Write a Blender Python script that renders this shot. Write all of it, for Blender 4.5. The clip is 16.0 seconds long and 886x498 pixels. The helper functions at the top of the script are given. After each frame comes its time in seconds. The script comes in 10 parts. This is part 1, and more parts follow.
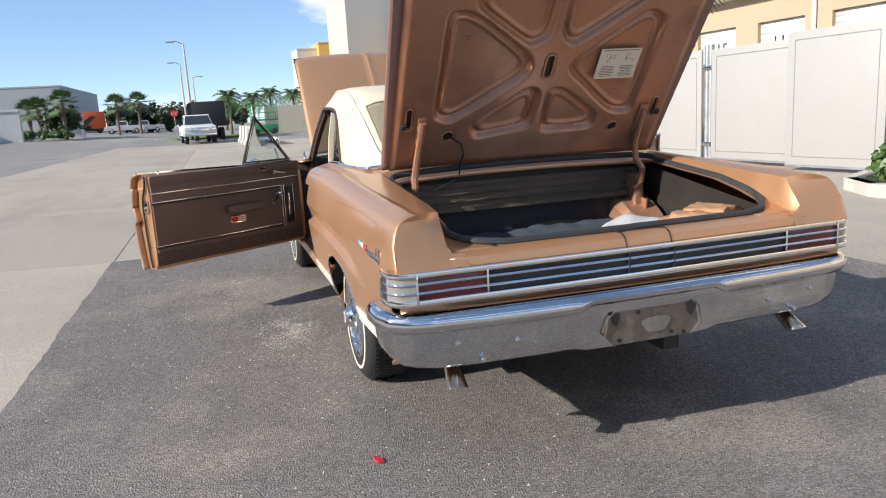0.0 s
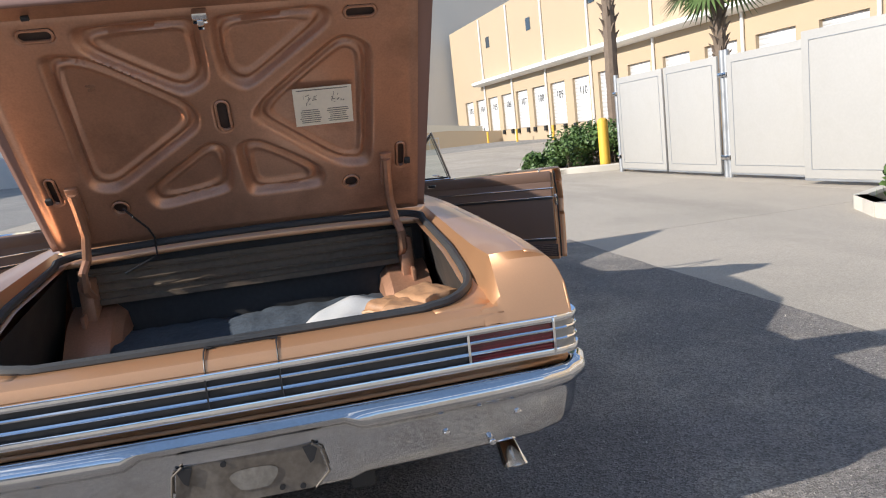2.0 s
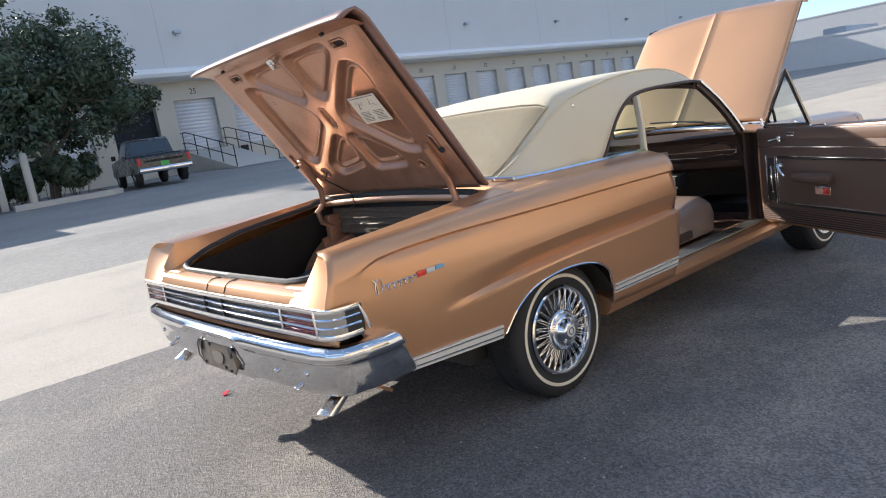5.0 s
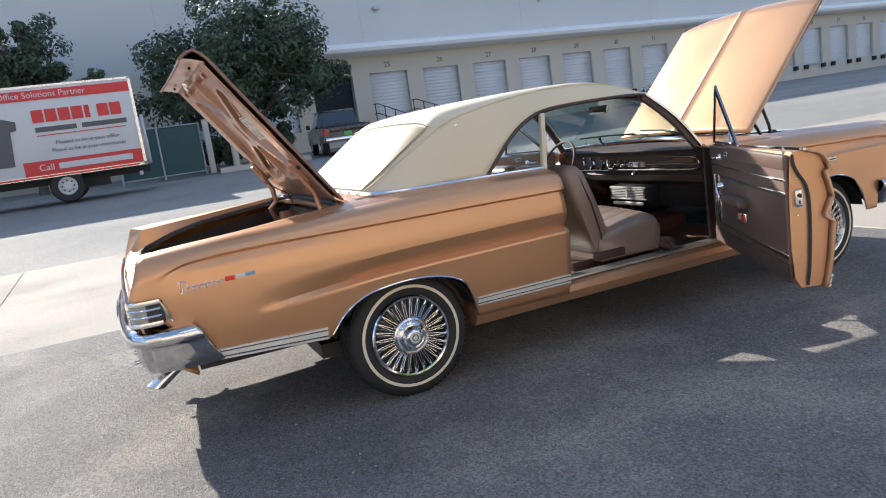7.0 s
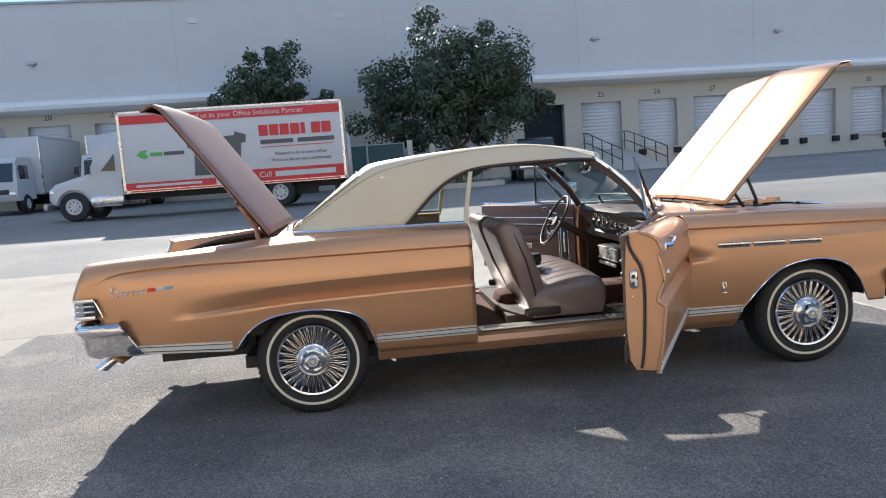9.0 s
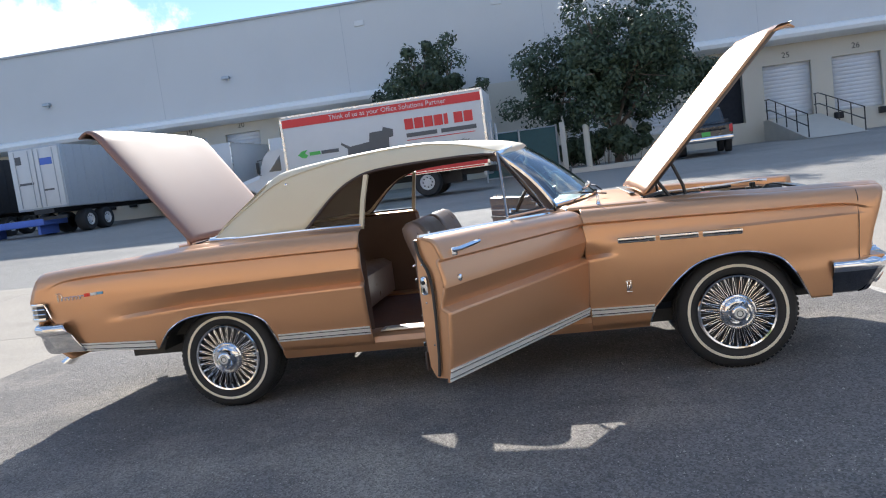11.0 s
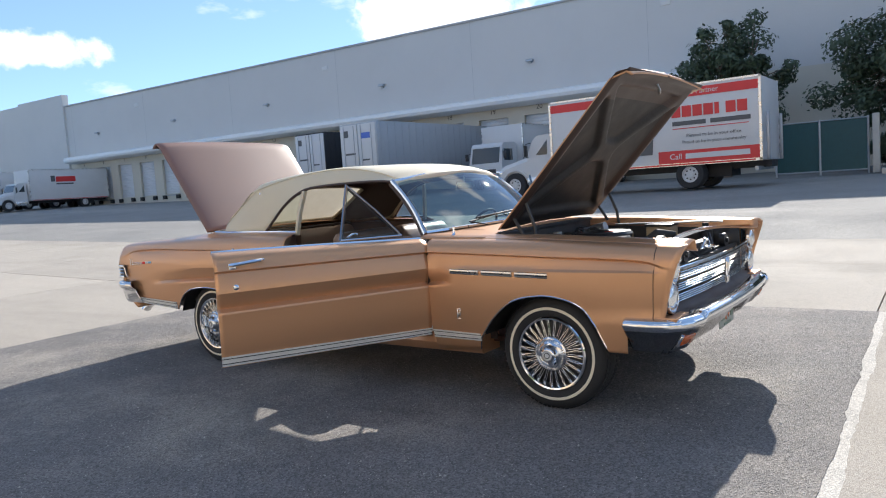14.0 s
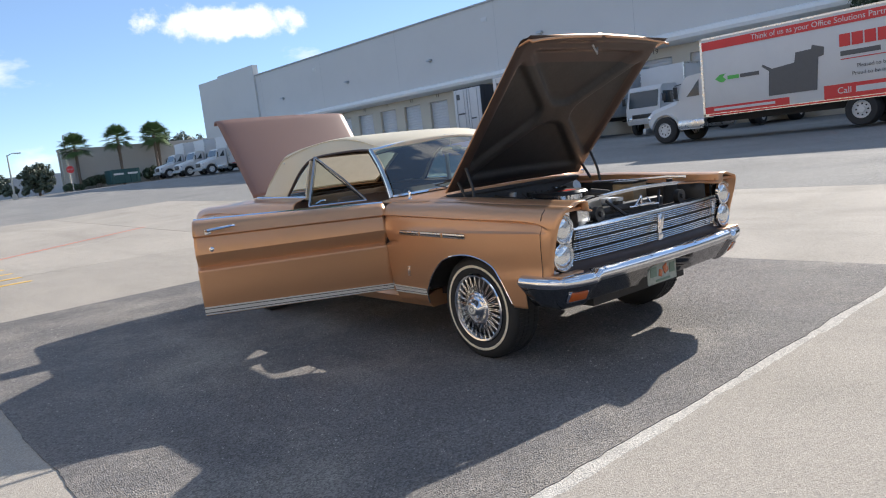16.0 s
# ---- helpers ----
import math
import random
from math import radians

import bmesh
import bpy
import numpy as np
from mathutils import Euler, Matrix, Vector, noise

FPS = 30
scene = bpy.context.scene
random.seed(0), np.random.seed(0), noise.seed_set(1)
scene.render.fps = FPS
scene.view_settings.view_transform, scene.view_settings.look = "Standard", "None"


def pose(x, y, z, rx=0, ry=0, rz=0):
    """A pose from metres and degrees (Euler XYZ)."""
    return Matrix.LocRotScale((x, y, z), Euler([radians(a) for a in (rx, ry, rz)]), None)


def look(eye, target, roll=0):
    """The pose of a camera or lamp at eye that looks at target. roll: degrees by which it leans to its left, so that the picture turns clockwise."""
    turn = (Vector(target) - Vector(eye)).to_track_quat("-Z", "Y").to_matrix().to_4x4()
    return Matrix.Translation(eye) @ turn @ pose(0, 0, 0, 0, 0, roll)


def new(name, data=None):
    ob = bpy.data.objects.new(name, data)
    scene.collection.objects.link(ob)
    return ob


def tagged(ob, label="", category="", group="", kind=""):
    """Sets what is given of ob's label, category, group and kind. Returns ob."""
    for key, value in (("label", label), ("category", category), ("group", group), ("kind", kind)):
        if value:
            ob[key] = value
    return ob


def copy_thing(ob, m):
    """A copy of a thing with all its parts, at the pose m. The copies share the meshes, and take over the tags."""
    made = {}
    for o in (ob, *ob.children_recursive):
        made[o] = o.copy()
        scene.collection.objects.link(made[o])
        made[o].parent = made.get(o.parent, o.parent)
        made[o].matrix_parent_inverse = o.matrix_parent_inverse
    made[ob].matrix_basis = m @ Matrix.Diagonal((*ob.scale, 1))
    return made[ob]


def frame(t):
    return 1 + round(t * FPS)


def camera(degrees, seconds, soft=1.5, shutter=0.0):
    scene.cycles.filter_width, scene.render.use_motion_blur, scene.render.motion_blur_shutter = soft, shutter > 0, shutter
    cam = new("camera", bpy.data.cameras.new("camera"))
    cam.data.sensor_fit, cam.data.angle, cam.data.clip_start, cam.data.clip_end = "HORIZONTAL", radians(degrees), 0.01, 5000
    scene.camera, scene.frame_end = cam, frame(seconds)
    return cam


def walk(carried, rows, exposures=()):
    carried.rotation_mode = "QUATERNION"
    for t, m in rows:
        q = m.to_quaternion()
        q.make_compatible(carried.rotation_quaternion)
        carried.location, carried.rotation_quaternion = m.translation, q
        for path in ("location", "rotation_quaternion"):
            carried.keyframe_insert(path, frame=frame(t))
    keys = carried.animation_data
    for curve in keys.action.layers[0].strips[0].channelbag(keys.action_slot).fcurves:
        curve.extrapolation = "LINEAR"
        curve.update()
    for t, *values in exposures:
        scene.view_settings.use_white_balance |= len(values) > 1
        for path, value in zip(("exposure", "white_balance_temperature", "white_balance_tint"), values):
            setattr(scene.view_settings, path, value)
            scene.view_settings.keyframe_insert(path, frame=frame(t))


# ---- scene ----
cam = camera(63.6, 16.0, soft=1.1)

PATH = [
    (0, (-1.366, -4.753, 1.255), (-0.795, -2.874, 0.875), -3.4),
    (0.5, (-1.003, -4.683, 1.28), (-0.374, -2.81, 0.97), -4.4),
    (1, (-0.633, -4.613, 1.281), (-0.05, -2.717, 1.024), -5.0),
    (1.5, (-0.231, -4.487, 1.265), (0.292, -2.573, 1.012), -5.5),
    (2, (0.214, -4.425, 1.269), (0.581, -2.484, 0.956), -6.4),
    (2.5, (0.695, -4.344, 1.254), (0.729, -2.373, 0.919), -8.5),
    (3, (1.152, -4.326, 1.263), (0.828, -2.385, 0.91), -10.6),
    (3.5, (1.582, -4.272, 1.25), (0.775, -2.487, 0.85), -9.5),
    (3.7, (1.756, -4.23, 1.254), (0.765, -2.535, 0.872), -9.5),
    (5.8, (3.417, -3.364, 1.315), (1.831, -2.208, 0.93), -9.5),
    (6, (3.509, -3.242, 1.31), (1.903, -2.117, 0.919), -9.6),
    (6.5, (3.795, -2.935, 1.303), (2.063, -2.004, 0.938), -9.5),
    (7, (4.004, -2.578, 1.294), (2.191, -1.803, 0.955), -8.2),
    (7.5, (4.268, -2.216, 1.307), (2.424, -1.516, 0.977), -7.5),
    (8, (4.458, -1.849, 1.3), (2.557, -1.31, 0.989), -6.5),
    (8.5, (4.623, -1.47, 1.298), (2.68, -1.08, 1.028), -5.0),
    (9, (4.747, -1.068, 1.276), (2.767, -0.875, 1.069), -4.2),
    (9.2, (4.755, -0.898, 1.267), (2.768, -0.754, 1.082), -4.0),
    (11.3, (4.695, 0.906, 1.201), (2.763, 0.434, 0.997), -7.4),
    (11.5, (4.687, 1.096, 1.197), (2.777, 0.54, 0.992), -7.1),
    (12, (4.716, 1.563, 1.21), (2.865, 0.834, 1.003), -6.9),
    (12.5, (4.659, 2.021, 1.207), (2.894, 1.103, 1.004), -6.4),
    (13, (4.538, 2.425, 1.215), (2.803, 1.451, 1.009), -5.7),
    (13.5, (4.387, 2.837, 1.232), (2.728, 1.735, 1.047), -5.1),
    (14, (4.193, 3.239, 1.244), (2.584, 2.063, 1.071), -3.9),
    (14.5, (4.047, 3.63, 1.247), (2.513, 2.359, 1.07), -3.5),
    (15, (3.845, 3.972, 1.251), (2.386, 2.623, 1.026), -3.7),
    (15.5, (3.714, 4.298, 1.259), (2.329, 2.876, 1.009), -5.1),
    (16, (3.519, 4.521, 1.23), (2.273, 2.98, 0.963), -6.5),
]
walk(cam, [(t, look(eye, target, roll)) for t, eye, target, roll in PATH], [(0.0, 0.80, 6450, 10.5), (2.0, 0.82, 6450, 10.5), (3.5, 1.00, 6350, 10.5), (6.0, 1.34, 6400, 10), (9.0, 1.20, 6300, 9.5), (12.5, 1.22, 6200, 9.5), (14.5, 1.00, 6350, 10), (16.0, 0.88, 6400, 10.5)])

# ---- world, sun, exposure ----
SUN_EL, SUN_YAW = radians(27.5), radians(103.0)   # yaw to the left of +y
world = bpy.data.worlds.new("sky")
scene.world = world
world.use_nodes = True
wn, wl = world.node_tree.nodes, world.node_tree.links
sky = wn.new("ShaderNodeTexSky")
sky.sky_type, sky.sun_disc = "NISHITA", False
sky.sun_elevation, sky.sun_rotation = SUN_EL, -SUN_YAW
sky.air_density, sky.dust_density, sky.ozone_density = 0.8, 0.1, 2.6
sky.altitude = 1500
tc = wn.new("ShaderNodeTexCoord")
cn = wn.new("ShaderNodeTexNoise")
cn.inputs["Scale"].default_value, cn.inputs["Detail"].default_value, cn.inputs["Roughness"].default_value = 2.2, 8.0, 0.56
cmap = wn.new("ShaderNodeMapping")
cmap.inputs["Scale"].default_value = (1.0, 1.0, 2.6)
cmap.inputs["Location"].default_value = (0.37, 0.9, 0.1)
wl.new(tc.outputs["Generated"], cmap.inputs["Vector"])
wl.new(cmap.outputs["Vector"], cn.inputs["Vector"])
cr = wn.new("ShaderNodeValToRGB")
cr.color_ramp.elements[0].position, cr.color_ramp.elements[1].position = 0.545, 0.615
wl.new(cn.outputs["Fac"], cr.inputs["Fac"])
haze = wn.new("ShaderNodeMix")
haze.data_type = "RGBA"
haze.inputs[0].default_value = 0.5
haze.inputs[7].default_value = (0.98, 1.50, 2.30, 1)
wl.new(sky.outputs["Color"], haze.inputs[6])
mixc = wn.new("ShaderNodeMix")
mixc.data_type = "RGBA"
# three heaped clouds low in the south-west and one thin bank
puff = wn.new("ShaderNodeTexNoise")
puff.inputs["Scale"].default_value, puff.inputs["Detail"].default_value, puff.inputs["Roughness"].default_value = 17.0, 6.0, 0.6
wl.new(tc.outputs["Generated"], puff.inputs["Vector"])


def wmath(op, a, b):
    m = wn.new("ShaderNodeMath")
    m.operation = op
    for k, v in enumerate((a, b)):
        if isinstance(v, (int, float)):
            m.inputs[k].default_value = v
        else:
            wl.new(v, m.inputs[k])
    return m.outputs[0]


def along(v):
    m = wn.new("ShaderNodeVectorMath")
    m.operation = "DOT_PRODUCT"
    m.inputs[1].default_value = v
    wl.new(tc.outputs["Generated"], m.inputs[0])
    return m.outputs["Value"]


cloud = cr.outputs["Color"]
for yaw, el, wide, high in ((156.0, 11.1, 5.3, 1.5), (124.5, 13.2, 8.0, 2.4)):
    a, e = radians(yaw), radians(el)
    ahead = Vector((-math.sin(a) * math.cos(e), math.cos(a) * math.cos(e), math.sin(e)))
    across = Vector((math.cos(a), math.sin(a), 0))
    above = across.cross(ahead)
    above = above if above.z > 0 else -above
    u = wmath("DIVIDE", along(across), math.sin(radians(wide)))
    v = wmath("DIVIDE", along(above), math.sin(radians(high)))
    d = wmath("SQRT", wmath("ADD", wmath("MULTIPLY", u, u), wmath("MULTIPLY", v, v)), 0.0)
    d = wmath("ADD", d, wmath("MULTIPLY", wmath("SUBTRACT", puff.outputs["Fac"], 0.5), 2.6))
    m = wn.new("ShaderNodeMapRange")
    m.interpolation_type = "SMOOTHSTEP"
    m.inputs[1].default_value, m.inputs[2].default_value, m.inputs[3].default_value, m.inputs[4].default_value = 0.55, 1.05, 1.0, 0.0
    wl.new(d, m.inputs[0])
    front = wmath("GREATER_THAN", along(ahead), 0.5)
    cloud = wmath("MAXIMUM", cloud, wmath("MULTIPLY", m.outputs[0], front))
wl.new(cloud, mixc.inputs[0])
wl.new(haze.outputs[2], mixc.inputs[6])
mixc.inputs[7].default_value = (4.4, 4.55, 4.8, 1)
wl.new(mixc.outputs[2], wn["Background"].inputs["Color"])
wn["Background"].inputs["Strength"].default_value = 0.145

sun_data = bpy.data.lights.new("sun", "SUN")
sun_data.energy, sun_data.angle, sun_data.color = 4.0, radians(0.53), (1.0, 0.93, 0.83)
sun = new("sun", sun_data)
to_sun = Vector((-math.sin(SUN_YAW) * math.cos(SUN_EL), math.cos(SUN_YAW) * math.cos(SUN_EL), math.sin(SUN_EL)))
sun.rotation_mode = "QUATERNION"
sun.rotation_quaternion = to_sun.to_track_quat("Z", "Y")
sun.location = to_sun * 60

# ---- materials ----
MATS = {}


def material(name, color, rough=0.5, metal=0.0, vary=0.12, scale=6.0, fine=60.0, bump=0.0, coat=0.0, spec=0.5, rvary=0.1, stain=None, stain_amount=0.0, stain_scale=1.2, island=0.0, glow=0.0, grains=0.0, grain_amount=0.0, marks=None):
    """A surface with grain and wear at two scales, at real size."""
    m = bpy.data.materials.new(name)
    m.use_nodes = True
    n, l = m.node_tree.nodes, m.node_tree.links
    b = n["Principled BSDF"]
    b.inputs["Metallic"].default_value = metal
    b.inputs["Coat Weight"].default_value = coat
    b.inputs["Coat Roughness"].default_value = 0.06
    b.inputs["Specular IOR Level"].default_value = spec
    tx = n.new("ShaderNodeTexCoord")
    big, small = n.new("ShaderNodeTexNoise"), n.new("ShaderNodeTexNoise")
    for t, s, d in ((big, scale, 5.0), (small, fine, 3.0)):
        t.inputs["Scale"].default_value, t.inputs["Detail"].default_value = s, d
        l.new(tx.outputs["Object"], t.inputs["Vector"])
    both = n.new("ShaderNodeMix")
    both.inputs[0].default_value = 0.5
    l.new(big.outputs["Fac"], both.inputs[2])
    l.new(small.outputs["Fac"], both.inputs[3])
    ramp = n.new("ShaderNodeMapRange")
    ramp.inputs[1].default_value, ramp.inputs[2].default_value = 0.3, 0.7
    ramp.inputs[3].default_value, ramp.inputs[4].default_value = 1 - vary, 1 + vary
    l.new(both.outputs[0], ramp.inputs[0])
    fac = ramp.outputs[0]
    if island:
        oi = n.new("ShaderNodeObjectInfo")
        mr = n.new("ShaderNodeMapRange")
        mr.inputs[3].default_value, mr.inputs[4].default_value = 1 - island, 1 + island
        l.new(oi.outputs["Random"], mr.inputs[0])
        mul = n.new("ShaderNodeMath")
        mul.operation = "MULTIPLY"
        l.new(fac, mul.inputs[0])
        l.new(mr.outputs[0], mul.inputs[1])
        fac = mul.outputs[0]
    col = n.new("ShaderNodeMix")
    col.data_type, col.blend_type = "RGBA", "MULTIPLY"
    col.inputs[0].default_value = 1.0
    col.inputs[6].default_value = (*color, 1)
    l.new(fac, col.inputs[7])
    out = col.outputs[2]
    if stain is not None:
        st = n.new("ShaderNodeTexNoise")
        st.inputs["Scale"].default_value, st.inputs["Detail"].default_value, st.inputs["Roughness"].default_value = stain_scale, 8.0, 0.65
        l.new(tx.outputs["Object"], st.inputs["Vector"])
        sr = n.new("ShaderNodeMapRange")
        sr.inputs[1].default_value, sr.inputs[2].default_value, sr.inputs[4].default_value = 0.48, 0.68, stain_amount
        l.new(st.outputs["Fac"], sr.inputs[0])
        sm = n.new("ShaderNodeMix")
        sm.data_type = "RGBA"
        l.new(sr.outputs[0], sm.inputs[0])
        l.new(out, sm.inputs[6])
        sm.inputs[7].default_value = (*stain, 1)
        out = sm.outputs[2]
    if marks is not None:
        # drawn-out drips and tyre marks: colour, amount, scale and stretch
        mc, amount, mscale, stretch = marks
        mp = n.new("ShaderNodeMapping")
        mp.inputs["Scale"].default_value = stretch
        mp.inputs["Rotation"].default_value = (0, 0, 0.35)
        l.new(tx.outputs["Object"], mp.inputs["Vector"])
        mn = n.new("ShaderNodeTexNoise")
        mn.inputs["Scale"].default_value, mn.inputs["Detail"].default_value, mn.inputs["Roughness"].default_value = mscale, 9.0, 0.7
        l.new(mp.outputs["Vector"], mn.inputs["Vector"])
        mr3 = n.new("ShaderNodeMapRange")
        mr3.inputs[1].default_value, mr3.inputs[2].default_value, mr3.inputs[4].default_value = 0.50, 0.66, amount
        l.new(mn.outputs["Fac"], mr3.inputs[0])
        mm = n.new("ShaderNodeMix")
        mm.data_type = "RGBA"
        l.new(mr3.outputs[0], mm.inputs[0])
        l.new(out, mm.inputs[6])
        mm.inputs[7].default_value = (*mc, 1)
        out = mm.outputs[2]
    l.new(out, b.inputs["Base Color"])
    rr = n.new("ShaderNodeMapRange")
    rr.inputs[1].default_value, rr.inputs[2].default_value = 0.3, 0.7
    rr.inputs[3].default_value, rr.inputs[4].default_value = max(0.02, rough - rvary * rough), min(1.0, rough + rvary)
    l.new(big.outputs["Fac"], rr.inputs[0])
    l.new(rr.outputs[0], b.inputs["Roughness"])
    if bump:
        bp = n.new("ShaderNodeBump")
        bp.inputs["Strength"].default_value, bp.inputs["Distance"].default_value = min(1.0, bump), 0.01
        l.new(small.outputs["Fac"], bp.inputs["Height"])
        l.new(bp.outputs["Normal"], b.inputs["Normal"])
    if glow:
        b.inputs["Emission Color"].default_value = (*color, 1)
        b.inputs["Emission Strength"].default_value = glow
    if grains:
        sp = n.new("ShaderNodeTexVoronoi")
        sp.inputs["Scale"].default_value = grains
        l.new(tx.outputs["Object"], sp.inputs["Vector"])
        sv = n.new("ShaderNodeSeparateColor")
        l.new(sp.outputs["Color"], sv.inputs[0])
        mr2 = n.new("ShaderNodeMapRange")
        mr2.inputs[3].default_value, mr2.inputs[4].default_value = 1 - grain_amount, 1 + grain_amount
        l.new(sv.outputs[0], mr2.inputs[0])
        gm = n.new("ShaderNodeMix")
        gm.data_type, gm.blend_type = "RGBA", "MULTIPLY"
        gm.inputs[0].default_value = 1.0
        l.new(out, gm.inputs[6])
        l.new(mr2.outputs[0], gm.inputs[7])
        l.new(gm.outputs[2], b.inputs["Base Color"])
        if bump:
            stone = n.new("ShaderNodeMath")
            stone.operation = "MULTIPLY"
            l.new(sp.outputs["Distance"], stone.inputs[0])
            proud = n.new("ShaderNodeMath")
            proud.operation = "MULTIPLY_ADD"
            l.new(sv.outputs[1], proud.inputs[0])
            proud.inputs[1].default_value, proud.inputs[2].default_value = 1.5, 0.1
            l.new(proud.outputs[0], stone.inputs[1])
            l.new(stone.outputs[0], bp.inputs["Height"])
    MATS[name] = m
    return m


def glass(name, color, rough=0.02, alpha_mix=0.9):
    """A thin pane: light passes straight on, with a film of reflection."""
    m = bpy.data.materials.new(name)
    m.use_nodes = True
    n, l = m.node_tree.nodes, m.node_tree.links
    n.remove(n["Principled BSDF"])
    tr, gl, mx, fr = n.new("ShaderNodeBsdfTransparent"), n.new("ShaderNodeBsdfGlossy"), n.new("ShaderNodeMixShader"), n.new("ShaderNodeLayerWeight")
    pw, ad = n.new("ShaderNodeMath"), n.new("ShaderNodeMath")
    pw.operation, ad.operation = "POWER", "MULTIPLY_ADD"
    tr.inputs["Color"].default_value = (*color, 1)
    gl.inputs["Roughness"].default_value = rough
    base = ((alpha_mix - 1) / (alpha_mix + 1)) ** 2
    fr.inputs["Blend"].default_value = 0.5
    l.new(fr.outputs["Facing"], pw.inputs[0])
    pw.inputs[1].default_value = 4.5
    l.new(pw.outputs[0], ad.inputs[0])
    ad.inputs[1].default_value, ad.inputs[2].default_value = 1 - 2 * base, 1.6 * base
    l.new(ad.outputs[0], mx.inputs[0])
    l.new(tr.outputs[0], mx.inputs[1])
    l.new(gl.outputs[0], mx.inputs[2])
    l.new(mx.outputs[0], n["Material Output"].inputs["Surface"])
    MATS[name] = m
    return m


paint = material("bronze paint", (0.60, 0.330, 0.176), 0.36, 0.65, 0.04, 1.4, 300.0, coat=0.28, rvary=0.08)
paint_inner = material("bronze inner paint", (0.45, 0.243, 0.155), 0.32, 0.5, 0.16, 3.0, 140.0, coat=0.25, rvary=0.2, stain=(0.12, 0.06, 0.036), stain_amount=0.5, stain_scale=3.0)
# lid outside is body bronze; its sunless, sky-lit tone is put into the colour
lid_shade_paint = material("body bronze in sky-lit shade tone", (0.245, 0.145, 0.12), 0.5, 0.0, 0.07, 1.6, 300.0, spec=0.4)
chrome = material("chrome", (0.76, 0.77, 0.79), 0.045, 1.0, 0.04, 3.0, 90.0, rvary=0.04)
spoke_chrome = material("bright wire chrome", (0.84, 0.84, 0.83), 0.16, 1.0, 0.05, 20.0, 90.0)
chrome_worn = material("worn chrome", (0.64, 0.65, 0.67), 0.05, 1.0, 0.08, 5.0, 160.0, rvary=0.07, stain=(0.42, 0.38, 0.33), stain_amount=0.35, stain_scale=9.0)
brace_brown = material("khaki painted brace", (0.115, 0.085, 0.058), 0.6, 0.1, 0.3, 6.0, 60.0, stain=(0.09, 0.06, 0.04), stain_amount=0.6, stain_scale=5.0)
# hood inside; the valance shares it, a dark reflection put into its bronze
hood_valance_brown = material("dark brown of hood inside and valance reflection", (0.060, 0.040, 0.034), 0.45, 0.2, 0.2, 4.0, 120.0, stain=(0.045, 0.032, 0.028), stain_amount=0.6, stain_scale=4.0)
dull_plate = material("dull stained plate metal", (0.20, 0.175, 0.15), 0.42, 0.8, 0.25, 9.0, 60.0, stain=(0.40, 0.37, 0.33), stain_amount=0.6, stain_scale=7.0)
dull_spot = material("rubbed plate metal", (0.29, 0.27, 0.24), 0.5, 0.6, 0.3, 14.0, 60.0, stain=(0.19, 0.17, 0.15), stain_amount=0.7, stain_scale=16.0)
plate_ink = material("faded green plate ink", (0.17, 0.24, 0.18), 0.5, 0.0, 0.2, 12.0, 60.0)
plate_face = material("dull number plate", (0.36, 0.39, 0.34), 0.5, 0.0, 0.2, 12.0, 60.0)
# chrome darkened in colour to stand for the dark surroundings it mirrors
dark_reflect_chrome = material("chrome with dark reflection colour", (0.24, 0.24, 0.25), 0.09, 1.0, 0.15, 6.0, 90.0, rvary=0.08)
trim_silver = material("silver trim insert", (0.74, 0.73, 0.69), 0.40, 0.15, 0.06)
alu = material("ribbed aluminium", (0.70, 0.70, 0.69), 0.25, 1.0, 0.06)
black_paint = material("black paint", (0.018, 0.018, 0.020), 0.35, 0.0, 0.2)
engine_black = material("engine bay black", (0.022, 0.021, 0.021), 0.55, 0.0, 0.4, 8.0, 50.0, stain=(0.06, 0.05, 0.04), stain_amount=0.5)
rubber = material("tyre rubber", (0.022, 0.022, 0.023), 0.72, 0.0, 0.2, 9.0, 120.0, bump=0.15)
seal_rubber = material("weathered rubber seal", (0.032, 0.034, 0.037), 0.6, 0.0, 0.25, 20.0, 120.0)
whitewall = material("cream whitewall", (0.78, 0.71, 0.56), 0.55, 0.0, 0.06)
canvas = material("cream vinyl top", (0.62, 0.555, 0.415), 0.55, 0.0, 0.05, 3.0, 260.0, bump=0.12, stain=(0.60, 0.52, 0.38), stain_amount=0.25, stain_scale=2.2)
rear_vinyl = material("yellowed clear vinyl", (0.40, 0.345, 0.24), 0.45, 0.0, 0.14, 2.0, 30.0, spec=0.25, stain=(0.50, 0.46, 0.37), stain_amount=0.7, stain_scale=3.0)
# the cloudy sheet lets some light through
vn, vl = rear_vinyl.node_tree.nodes, rear_vinyl.node_tree.links
cloudy, sheet = vn.new("ShaderNodeBsdfTranslucent"), vn.new("ShaderNodeMixShader")
cloudy.inputs["Color"].default_value = (0.62, 0.56, 0.44, 1)
sheet.inputs[0].default_value = 0.4
vl.new(vn["Principled BSDF"].outputs[0], sheet.inputs[1])
vl.new(cloudy.outputs[0], sheet.inputs[2])
vl.new(sheet.outputs[0], vn["Material Output"].inputs["Surface"])
seam = material("seam piping", (0.42, 0.36, 0.25), 0.6)
brown_vinyl = material("brown vinyl", (0.135, 0.082, 0.060), 0.42, 0.0, 0.12, 5.0, 220.0, bump=0.12)
brown_seat = material("brown seat vinyl", (0.235, 0.165, 0.13), 0.30, 0.0, 0.10, 5.0, 240.0, bump=0.06, coat=0.22)
dark_vinyl = material("dark brown vinyl", (0.05, 0.030, 0.024), 0.5, 0.0, 0.2, 6.0, 200.0)
